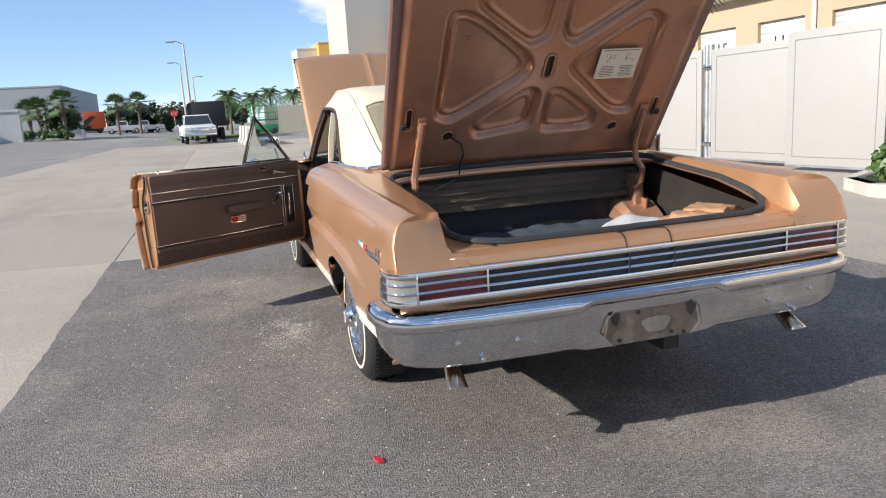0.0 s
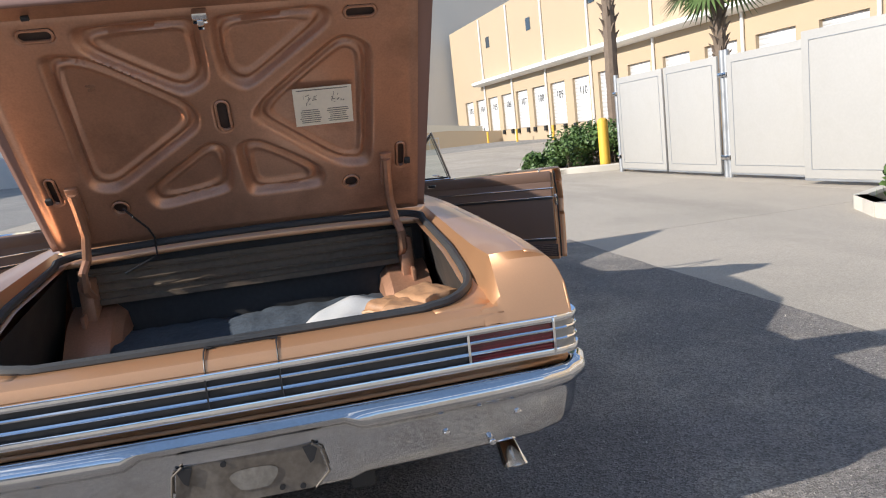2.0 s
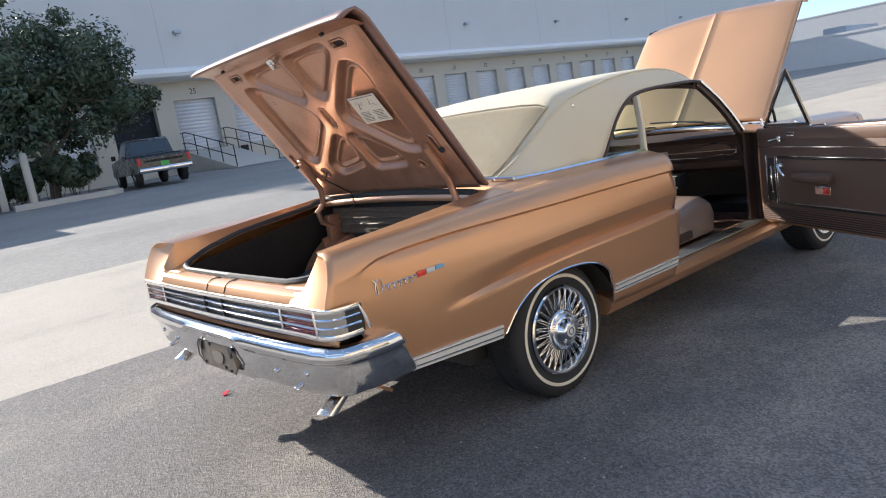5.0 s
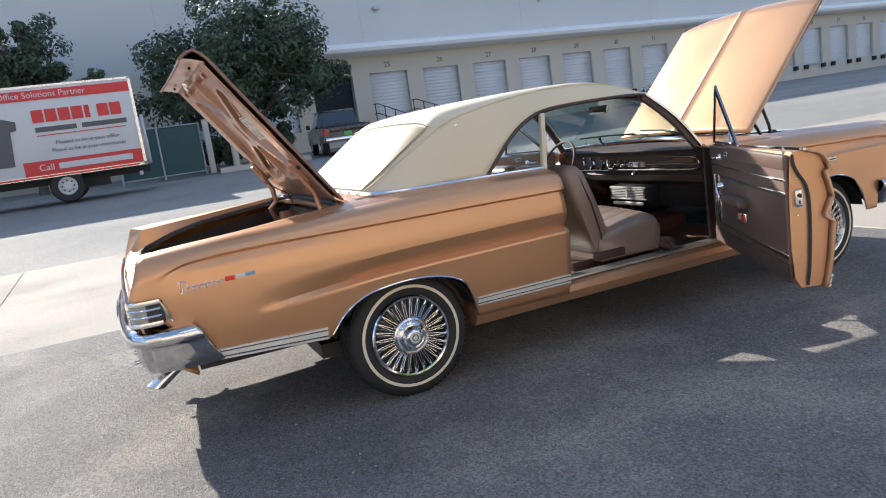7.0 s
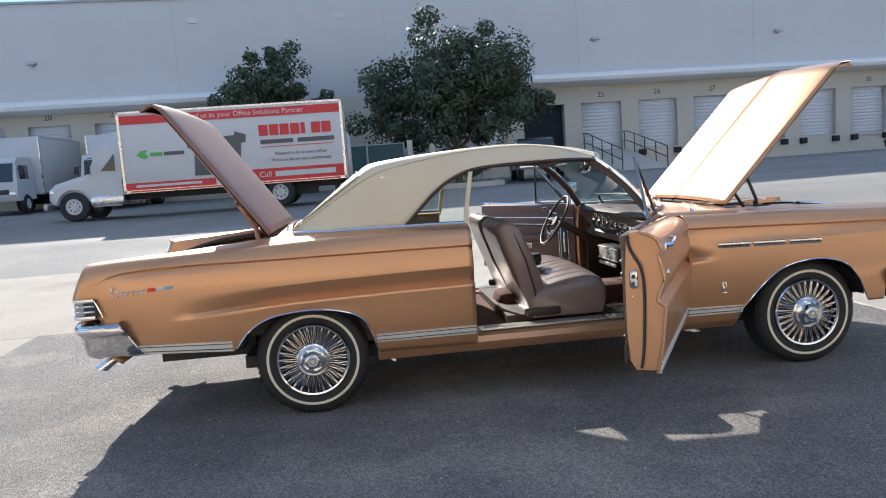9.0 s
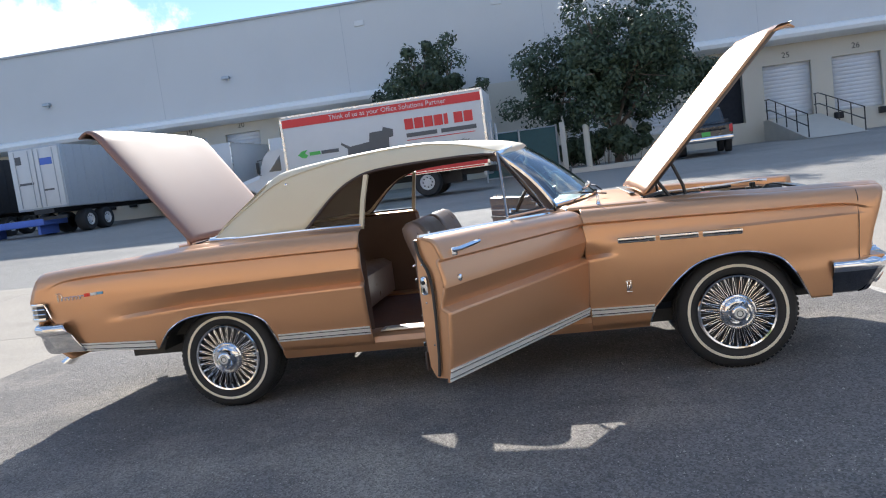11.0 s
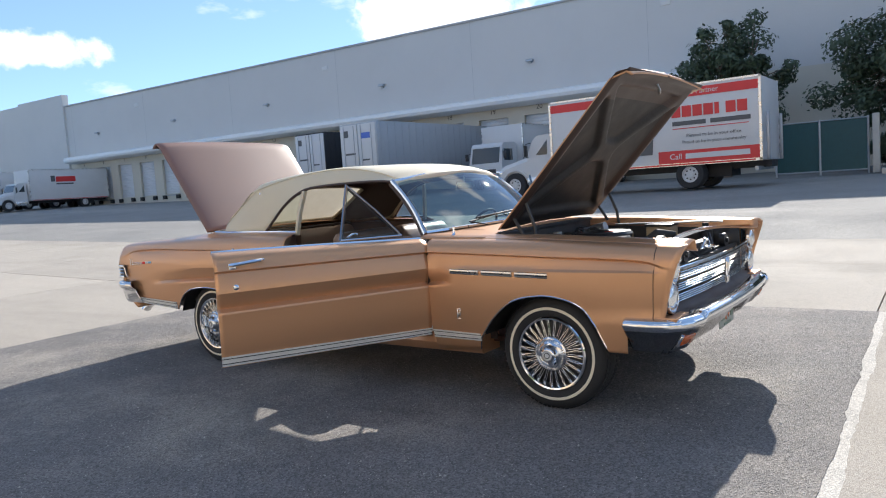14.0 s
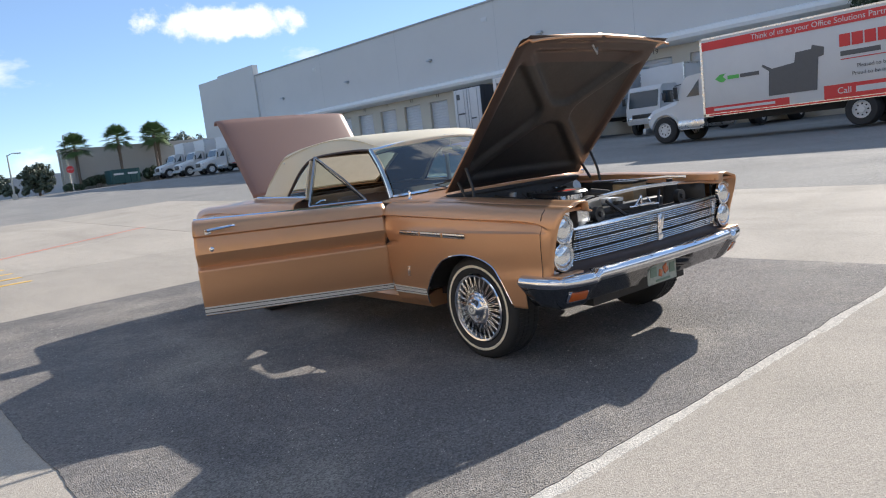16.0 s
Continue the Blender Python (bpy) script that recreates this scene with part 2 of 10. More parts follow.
carpet = material("red brown carpet", (0.13, 0.055, 0.035), 0.95, 0.0, 0.35, 10.0, 300.0, bump=0.5)
red_lens = material("dark red lens", (0.095, 0.006, 0.012), 0.12, 0.0, 0.1, coat=0.5)
clear_lens = material("ribbed clear lens", (0.30, 0.285, 0.26), 0.12, 0.3, 0.06, coat=0.6)
head_lens = material("headlamp glass", (0.78, 0.80, 0.80), 0.10, 0.75, 0.06, 30.0, 120.0)
amber = material("amber lens", (0.42, 0.09, 0.015), 0.15, 0.0, 0.08, coat=0.5)
bright_red = material("bright red plastic", (0.70, 0.035, 0.02), 0.25, 0.0, 0.06)
peach = material("peach plastic lens", (0.80, 0.42, 0.30), 0.25)
badge_blue = material("badge blue", (0.16, 0.38, 0.55), 0.3, 0.0)
white_paint = material("white paint", (0.60, 0.60, 0.59), 0.45, 0.0, 0.05, 2.0, 40.0)
paper = material("aged label paper", (0.74, 0.68, 0.56), 0.7, 0.0, 0.06, 8.0, 60.0)
ink = material("grey print", (0.16, 0.15, 0.14), 0.7)
mat_grey = material("grey blue felt mat", (0.048, 0.064, 0.086), 0.9, 0.0, 0.35, 5.0, 60.0, bump=0.3, stain=(0.03, 0.04, 0.054), stain_amount=0.6, stain_scale=4.0)
cloth_white = material("off white canvas cloth", (0.44, 0.45, 0.46), 0.85, 0.0, 0.08, 6.0, 180.0, bump=0.2)
bottle_tan = material("yellowed tan plastic", (0.30, 0.22, 0.13), 0.5, 0.0, 0.15, 8.0, 90.0)
leather_tan = material("tan leather", (0.38, 0.21, 0.11), 0.6, 0.0, 0.15, 6.0, 120.0, bump=0.2)
leather_pale = material("pale leather piping", (0.52, 0.34, 0.20), 0.55)
steel = material("galvanised steel", (0.42, 0.44, 0.46), 0.45, 0.8, 0.12)
tread = material("scuffed sill plate", (0.62, 0.62, 0.60), 0.3, 1.0, 0.1)
glass_clear = glass("window glass", (0.86, 0.93, 0.91), 0.02, 1.3)
glass_thin = glass("vent glass", (0.80, 0.86, 0.85), 0.02, 1.18)
glass_tint = glass("windscreen glass", (0.42, 0.57, 0.57), 0.02, 1.95)

asphalt = material("dark new asphalt", (0.192, 0.178, 0.168), 0.85, 0.0, 0.22, 1.3, 70.0, bump=0.75, spec=0.3, stain=(0.35, 0.315, 0.268), stain_amount=0.8, stain_scale=0.8, grains=125.0, grain_amount=0.38, marks=((0.125, 0.118, 0.113), 0.5, 1.1, (1.0, 0.35, 1.0)))
asphalt_old = material("worn grey asphalt", (0.265, 0.255, 0.238), 0.9, 0.0, 0.16, 0.35, 90.0, bump=0.5, spec=0.2, stain=(0.19, 0.185, 0.18), stain_amount=0.6, stain_scale=0.22, grains=60.0, grain_amount=0.3, marks=((0.36, 0.34, 0.31), 0.6, 0.16, (1.0, 0.22, 1.0)))
concrete = material("pale concrete", (0.415, 0.372, 0.318), 0.9, 0.0, 0.12, 0.9, 70.0, bump=0.3, spec=0.15, stain=(0.30, 0.275, 0.235), stain_amount=0.6, stain_scale=0.45, island=0.06, grains=150.0, grain_amount=0.17, marks=((0.27, 0.245, 0.21), 0.5, 0.5, (1.0, 0.22, 1.0)))
cement_pale = material("rubbed pale cement", (0.56, 0.52, 0.46), 0.9, 0.0, 0.18, 6.0, 90.0, bump=0.4, spec=0.15, stain=(0.40, 0.37, 0.33), stain_amount=0.6, stain_scale=7.0, grains=120.0, grain_amount=0.2)
kerb_mat = material("kerb concrete", (0.52, 0.49, 0.43), 0.85, 0.0, 0.12, 2.0, 60.0, bump=0.4)
grey_wall = material("grey painted tilt-up wall", (0.56, 0.555, 0.54), 0.8, 0.0, 0.04, 0.25, 18.0, bump=0.1, stain=(0.50, 0.50, 0.49), stain_amount=0.35, stain_scale=0.3)
beige_low = material("beige painted wall", (0.56, 0.52, 0.43), 0.8, 0.0, 0.05, 0.4, 18.0, bump=0.1)
tan_wall = material("sand painted wall", (0.44, 0.345, 0.235), 0.8, 0.0, 0.05, 0.3, 18.0, bump=0.15, stain=(0.44, 0.34, 0.23), stain_amount=0.3, stain_scale=0.4)
canopy_white = material("white canopy metal", (0.78, 0.78, 0.76), 0.4, 0.0, 0.05)
dock_white = material("white ribbed dock door", (0.66, 0.67, 0.68), 0.5, 0.0, 0.05)
dock_black = material("dock bumper rubber", (0.02, 0.02, 0.02), 0.8)
dark_open = material("dark interior", (0.010, 0.012, 0.018), 0.8)
num_ink = material("black stencil paint", (0.03, 0.03, 0.03), 0.6)
gate_white = material("white painted gate steel", (0.385, 0.38, 0.365), 0.5, 0.0, 0.05, 1.5, 30.0, stain=(0.33, 0.32, 0.30), stain_amount=0.4, stain_scale=1.5)
yellow_paint = material("yellow safety paint", (0.75, 0.46, 0.06), 0.5, 0.0, 0.08)
orange_paint = material("orange trailer paint", (0.62, 0.10, 0.02), 0.4)
green_paint = material("green paint", (0.03, 0.28, 0.12), 0.5)
dumpster_green = material("dark green steel", (0.025, 0.082, 0.085), 0.5, 0.1, 0.2)
blue_grey = material("grey trailer side", (0.42, 0.45, 0.48), 0.45, 0.2, 0.06)
truck_dark = material("dark chassis", (0.02, 0.02, 0.022), 0.6)
sign_red = material("sign red", (0.62, 0.035, 0.035), 0.4, 0.0, 0.04)
sign_dark = material("sign grey print", (0.10, 0.10, 0.10), 0.5)
sign_green = material("sign green", (0.10, 0.45, 0.09), 0.5)
sign_blue = material("sign blue", (0.08, 0.15, 0.50), 0.5)
truck_glass = material("dark truck glass", (0.03, 0.04, 0.045), 0.08, 0.0, coat=0.5)
car_red = material("dark red car paint", (0.25, 0.03, 0.02), 0.3, 0.3, coat=0.5)
car_black = material("black car paint", (0.012, 0.012, 0.014), 0.25, 0.0, coat=0.6)
bark = material("grey brown bark", (0.17, 0.13, 0.10), 0.9, 0.0, 0.3, 6.0, 40.0, bump=0.6)
leaf_dark = material("dark oak leaves", (0.055, 0.082, 0.042), 0.55, 0.0, 0.35, 1.0, 9.0)
leaf_mid = material("shrub leaves", (0.075, 0.135, 0.035), 0.5, 0.0, 0.4, 2.0, 14.0)
leaf_palm = material("palm fronds", (0.085, 0.14, 0.045), 0.5, 0.0, 0.3, 2.0, 10.0)
grass_mat = material("lawn grass", (0.10, 0.17, 0.04), 0.9, 0.0, 0.3, 0.8, 30.0, bump=0.4)
leaf_red = material("red leaf", (0.60, 0.03, 0.04), 0.5)
far_pale = material("hazy grey tan wall paint", (0.46, 0.44, 0.405), 0.8, 0.0, 0.05, 0.3, 8.0)
# leaf colour lightened and greyed, so distance haze sits in the material
leaf_hazy = material("roadside leaves greyed for haze", (0.105, 0.125, 0.085), 0.55, 0.0, 0.3, 1.0, 9.0)
verge_grass = material("verge grass", (0.11, 0.16, 0.05), 0.8, 0.0, 0.3, 1.5, 20.0, bump=0.3)
far_grey = material("far grey building", (0.36, 0.37, 0.38), 0.8, 0.0, 0.05, 0.1, 2.0)
yellow_wall = material("ochre painted wall", (0.75, 0.42, 0.10), 0.8, 0.0, 0.05, 0.3, 8.0)
red_line = material("worn red line paint", (0.62, 0.20, 0.14), 0.8, 0.0, 0.25, 3.0, 40.0)

# ---- mesh helpers ----
def finish(name, bm, mat, parent=None, angle=35.0, smooth=True):
    me = bpy.data.meshes.new(name)
    bmesh.ops.recalc_face_normals(bm, faces=bm.faces[:])
    bm.to_mesh(me)
    bm.free()
    for m in (mat if isinstance(mat, (list, tuple)) else [mat]):
        me.materials.append(m)
    if smooth:
        me.shade_smooth()
        me.set_sharp_from_angle(angle=radians(angle))
    ob = new(name, me)
    if parent is not None:
        ob.parent = parent
    return ob


def part(name, bm, mat, parent, label="", angle=35.0):
    ob = finish(name, bm, mat, parent, angle)
    return tagged(ob, label) if label else ob


def parts_of(name, bm, mat, parent, label=""):
    """Every loose piece of a mesh as a part of its own."""
    bm.verts.index_update()
    seen, made = set(), []
    for v0 in bm.verts:
        if v0.index in seen:
            continue
        stack, group = [v0], []
        seen.add(v0.index)
        while stack:
            v = stack.pop()
            group.append(v)
            for e in v.link_edges:
                w = e.other_vert(v)
                if w.index not in seen:
                    seen.add(w.index)
                    stack.append(w)
        one = bmesh.new()
        new_of = {v: one.verts.new(v.co) for v in group}
        for f in {f for v in group for f in v.link_faces}:
            one.faces.new([new_of[v] for v in f.verts])
        made.append(part(name, one, mat, parent, label))
    bm.free()
    return made


def thing(name, label, category, group="", kind="", at=(0, 0, 0), rz=0.0):
    ob = new(name)
    ob.empty_display_size = 0.1
    ob.location = at
    ob.rotation_euler = (0, 0, radians(rz))
    return tagged(ob, label, category, group, kind)


def box(bm, c, s, rot=None, bevel=0.0, taper=None):
    """A box with centre c and size s, its edges rounded by bevel. taper: scale of the top in x and y."""
    g = bmesh.ops.create_cube(bm, size=1.0)
    vs = g["verts"]
    for v in vs:
        if taper and v.co.z > 0:
            v.co.x *= taper[0]
            v.co.y *= taper[1]
        v.co = Vector((v.co.x * s[0], v.co.y * s[1], v.co.z * s[2]))
    if bevel:
        es = list({e for v in vs for e in v.link_edges})
        r = bmesh.ops.bevel(bm, geom=es, offset=bevel, segments=2, affect="EDGES", profile=0.5)
        vs = list({v for f in r["faces"] for v in f.verts} | {v for v in vs if v.is_valid})
    m = Matrix.Translation(c)
    if rot is not None:
        m = m @ (rot if isinstance(rot, Matrix) else Euler([radians(a) for a in rot]).to_matrix().to_4x4())
    bmesh.ops.transform(bm, matrix=m, verts=vs)
    return vs


def cyl(bm, p0, p1, r0, r1=None, seg=16, caps=True):
    r1 = r0 if r1 is None else r1
    p0, p1 = Vector(p0), Vector(p1)
    q = (p1 - p0).to_track_quat("Z", "Y").to_matrix()
    rings = []
    for p, r in ((p0, r0), (p1, r1)):
        rings.append([bm.verts.new(p + q @ Vector((r * math.cos(2 * math.pi * k / seg), r * math.sin(2 * math.pi * k / seg), 0))) for k in range(seg)])
    for k in range(seg):
        bm.faces.new((rings[0][k], rings[0][(k + 1) % seg], rings[1][(k + 1) % seg], rings[1][k]))
    if caps:
        bm.faces.new(rings[0][::-1])
        bm.faces.new(rings[1])


def tube(bm, pts, r, seg=8, caps=True):
    """A round bar along the points."""
    pts = [Vector(p) for p in pts]
    rings, side = [], None
    for k, p in enumerate(pts):
        d = (pts[min(k + 1, len(pts) - 1)] - pts[max(k - 1, 0)]).normalized()
        if side is None:
            side = d.orthogonal().normalized()
        side = (side - d * side.dot(d)).normalized()
        up = d.cross(side)
        rr = r[k] if isinstance(r, (list, tuple)) else r
        rings.append([bm.verts.new(p + side * rr * math.cos(2 * math.pi * j / seg) + up * rr * math.sin(2 * math.pi * j / seg)) for j in range(seg)])
    for a, b in zip(rings, rings[1:]):
        for j in range(seg):
            bm.faces.new((a[j], a[(j + 1) % seg], b[(j + 1) % seg], b[j]))
    if caps:
        bm.faces.new(rings[0][::-1])
        bm.faces.new(rings[-1])


def loft(bm, rows, close_u=False, close_v=False):
    """A sheet through rows of points."""
    vs = [[bm.verts.new(p) for p in row] for row in rows]
    n, m = len(vs), len(vs[0])
    for a in range(n if close_v else n - 1):
        for b in range(m if close_u else m - 1):
            q = (vs[a][b], vs[a][(b + 1) % m], vs[(a + 1) % n][(b + 1) % m], vs[(a + 1) % n][b])
            try:
                bm.faces.new(q)
            except ValueError:
                pass
    return vs


def sweep(bm, path, section, up=(0, 0, 1), caps=True):
    """A flat section of (out, up) pairs, carried along a path; out is to the right of the way."""
    path = [Vector(p) for p in path]
    rows = []
    for k, p in enumerate(path):
        d = (path[min(k + 1, len(path) - 1)] - path[max(k - 1, 0)]).normalized()
        out = d.cross(Vector(up)).normalized()
        rows.append([p + out * a + Vector(up) * b for a, b in section])
    vs = loft(bm, rows, close_u=True)
    if caps:
        bm.faces.new(vs[0][::-1])
        bm.faces.new(vs[-1])


def lathe(bm, profile, seg=40, axis="x", at=(0, 0, 0)):
    """Rings of (radius, along) turned about an axis through at."""
    rows = []
    for r, h in profile:
        row = []
        for k in range(seg):
            a = 2 * math.pi * k / seg
            c, s = r * math.cos(a), r * math.sin(a)
            p = {"x": (h, c, s), "y": (c, h, s), "z": (c, s, h)}[axis]
            row.append(Vector(p) + Vector(at))
        rows.append(row)
    return loft(bm, rows, close_u=True)


def prism(bm, outline, depth, m=None):
    """An outline of (x, y) pairs made depth thick along z, then moved by m."""
    lo = [bm.verts.new((x, y, 0)) for x, y in outline]
    hi = [bm.verts.new((x, y, depth)) for x, y in outline]
    n = len(lo)
    bm.faces.new(lo[::-1])
    bm.faces.new(hi)
    for k in range(n):
        bm.faces.new((lo[k], lo[(k + 1) % n], hi[(k + 1) % n], hi[k]))
    if m is not None:
        bmesh.ops.transform(bm, matrix=m, verts=lo + hi)


def weld(bm, d=0.0006):
    bmesh.ops.remove_doubles(bm, verts=bm.verts[:], dist=d)
    bmesh.ops.dissolve_degenerate(bm, edges=bm.edges[:], dist=0.0002)


def thick(ob, t, offset=-1.0):
    md = ob.modifiers.new("thickness", "SOLIDIFY")
    md.thickness, md.offset = t, offset
    return ob


def lerp_table(table, v):
    """Smooth reading of a table of (place, value)."""
    if v <= table[0][0]:
        return table[0][1]
    for (a, fa), (b, fb) in zip(table, table[1:]):
        if v <= b:
            w = (v - a) / (b - a)
            return fa + (fb - fa) * w
    return table[-1][1]


def spline(table, v):
    """Catmull-Rom through a table of (place, value)."""
    n = len(table)
    if v <= table[0][0]:
        return table[0][1]
    if v >= table[-1][0]:
        return table[-1][1]
    for k in range(n - 1):
        a, b = table[k][0], table[k + 1][0]
        if v <= b:
            p0, p1, p2, p3 = table[max(k - 1, 0)][1], table[k][1], table[k + 1][1], table[min(k + 2, n - 1)][1]
            a0, a3 = table[max(k - 1, 0)][0], table[min(k + 2, n - 1)][0]
            m1 = (p2 - p0) / max(b - a0, 1e-6) * (b - a)
            m2 = (p3 - p1) / max(a3 - a, 1e-6) * (b - a)
            w = (v - a) / (b - a)
            return (2 * w**3 - 3 * w**2 + 1) * p1 + (w**3 - 2 * w**2 + w) * m1 + (-2 * w**3 + 3 * w**2) * p2 + (w**3 - w**2) * m2
    return table[-1][1]


def steps(a, b, n):
    return [a + (b - a) * k / n for k in range(n + 1)]


def lettering(text, size, depth=0.004, align="CENTER"):
    """A mesh of the built-in font, standing in the xy plane."""
    cu = bpy.data.curves.new("letters", "FONT")
    cu.body, cu.size, cu.extrude, cu.align_x, cu.align_y = text, size, depth, align, "CENTER"
    cu.resolution_u = 3
    ob = bpy.data.objects.new("letters", cu)
    scene.collection.objects.link(ob)
    bpy.context.view_layer.update()
    me = bpy.data.meshes.new_from_object(ob.evaluated_get(bpy.context.evaluated_depsgraph_get()))
    bpy.data.objects.remove(ob)
    bpy.data.curves.remove(cu)
    return me


def write(name, text, size, mat, parent, m, depth=0.004):
    me = lettering(text, size, depth)
    me.materials.clear()
    me.materials.append(mat)
    ob = new(name, me)
    ob.parent = parent
    ob.matrix_basis = m
    return ob

# ---- the large structure ----
def clampf(v, a, b):
    return max(a, min(b, v))


def H(x, y):
    """Height of the lot, which rises gently to the west and the south."""
    return 0.035 * clampf(-x - 3, 0, 17) + 0.02 * clampf(-x - 20, 0, 15) + 0.018 * clampf(-y - 9, 0, 60) + 0.004 * clampf(y - 45, 0, 100)


PATCH = (-2.44, 2.96, -4.00, 2.68)   # x0, x1, y0, y1 of the gap in the slabs
CORNERS = ((-2.455, -4.37), (3.085, -4.01), (2.99, 2.855), (-2.455, 2.695))   # of the dark asphalt laid in it
XS = [-7.1, PATCH[0], PATCH[1], 7.2, 11.4, 16.0, 20.4, 24.6]
YS = [-27.2, -22.6, -18.0, -13.4, -8.8, PATCH[2], PATCH[3], 7.3, 11.9, 16.5, 21.1, 25.7, 30.3, 34.9, 39.5, 44.1]


def ground_sheet():
    bm = bmesh.new()
    xs = [-3000, -600, -200, -90, -60, -35, -30, -25, -20, -14, -8, -3, 0, 8, 25, 60, 200, 800, 3000]
    ys = [-3000, -600, -200, -110, -69, -50, -30, -20, -9, 0, 20, 45, 80, 145, 300, 900, 3000]
    loft(bm, [[(x, y, H(x, y) - 0.03) for x in xs] for y in ys])
    return tagged(finish("ground", bm, asphalt_old), "worn grey asphalt of a wide loading yard", "ground", kind="structure")


def pavement():
    t = thing("pavement", "pale concrete apron cast in large square slabs", "pavement", kind="structure")
    for i in range(len(XS) - 1):
        for j in range(len(YS) - 1):
            x0, x1, y0, y1 = XS[i], XS[i + 1], YS[j], YS[j + 1]
            if i == 1 and j == 5:
                continue
            g = 0.006
            bm = bmesh.new()
            cs = [(x0 + g, y0 + g), (x1 - g, y0 + g), (x1 - g, y1 - g), (x0 + g, y1 - g)]
            top = [bm.verts.new((x, y, H(x, y))) for x, y in cs]
            low = [bm.verts.new((x, y, H(x, y) - 0.15)) for x, y in cs]
            bm.faces.new(top)
            for k in range(4):
                bm.faces.new((top[k], low[k], low[(k + 1) % 4], top[(k + 1) % 4]))
            part("concrete_slab", bm, concrete, t)
    return t


def asphalt_patch():
    bm = bmesh.new()
    pts, n = [], 90
    for k, (ax, ay) in enumerate(CORNERS):
        bx, by = CORNERS[(k + 1) % 4]
        d = Vector((bx - ax, by - ay)).normalized()
        for q in range(n):
            w = q / n
            x, y = ax + (bx - ax) * w, ay + (by - ay) * w
            o = (0.022 * noise.noise(Vector((x * 1.6, y * 1.6, 2.0))) + 0.014 * noise.noise(Vector((x * 9, y * 9, 6.0)))) * min(1, 8 * w, 8 * (1 - w))
            pts.append((x + d.y * o, y - d.x * o))
    prism(bm, pts, 0.055, Matrix.Translation((0, 0, -0.05)))
    return tagged(finish("road_patch", bm, asphalt, smooth=False), "dark newer asphalt patch let into the concrete", "asphalt", kind="structure")


def kerb_loop(name, pts, label, h=0.16, w=0.16, closed=True, fill=None):
    """A raised kerb along the points, with a bed of soil inside."""
    bm = bmesh.new()
    if closed:
        pts = pts + [pts[0], pts[1]]
    sweep(bm, [(x, y, H(x, y)) for x, y in pts], [(0, -0.05), (0, h - 0.03), (-0.03, h), (-w, h), (-w, -0.05)])
    return tagged(finish(name, bm, kerb_mat), label, "kerb", kind="structure")


def cement_edge():
    """The rubbed pale edge of the slabs north of the asphalt."""
    bm = bmesh.new()
    (bx, by), (ax, ay) = CORNERS[2], CORNERS[3]
    rows = []
    for w in steps(0, 1, 120):
        x, y = ax + (bx - ax) * w, ay + (by - ay) * w
        wide = 0.055 + 0.025 * noise.noise(Vector((x * 2.2, 3.0, 1.0))) + 0.012 * noise.noise(Vector((x * 14, 3.0, 4.0)))
        rows.append([(x, y - 0.03, 0.0015), (x, y + wide - 0.01, 0.0025), (x, y + wide, 0.0002)])
    loft(bm, rows)
    return tagged(finish("pavement_edge", bm, cement_pale), "pale rubbed cement edge of the concrete slabs", "pavement", kind="structure")


ground_sheet()
pavement()
asphalt_patch()
cement_edge()


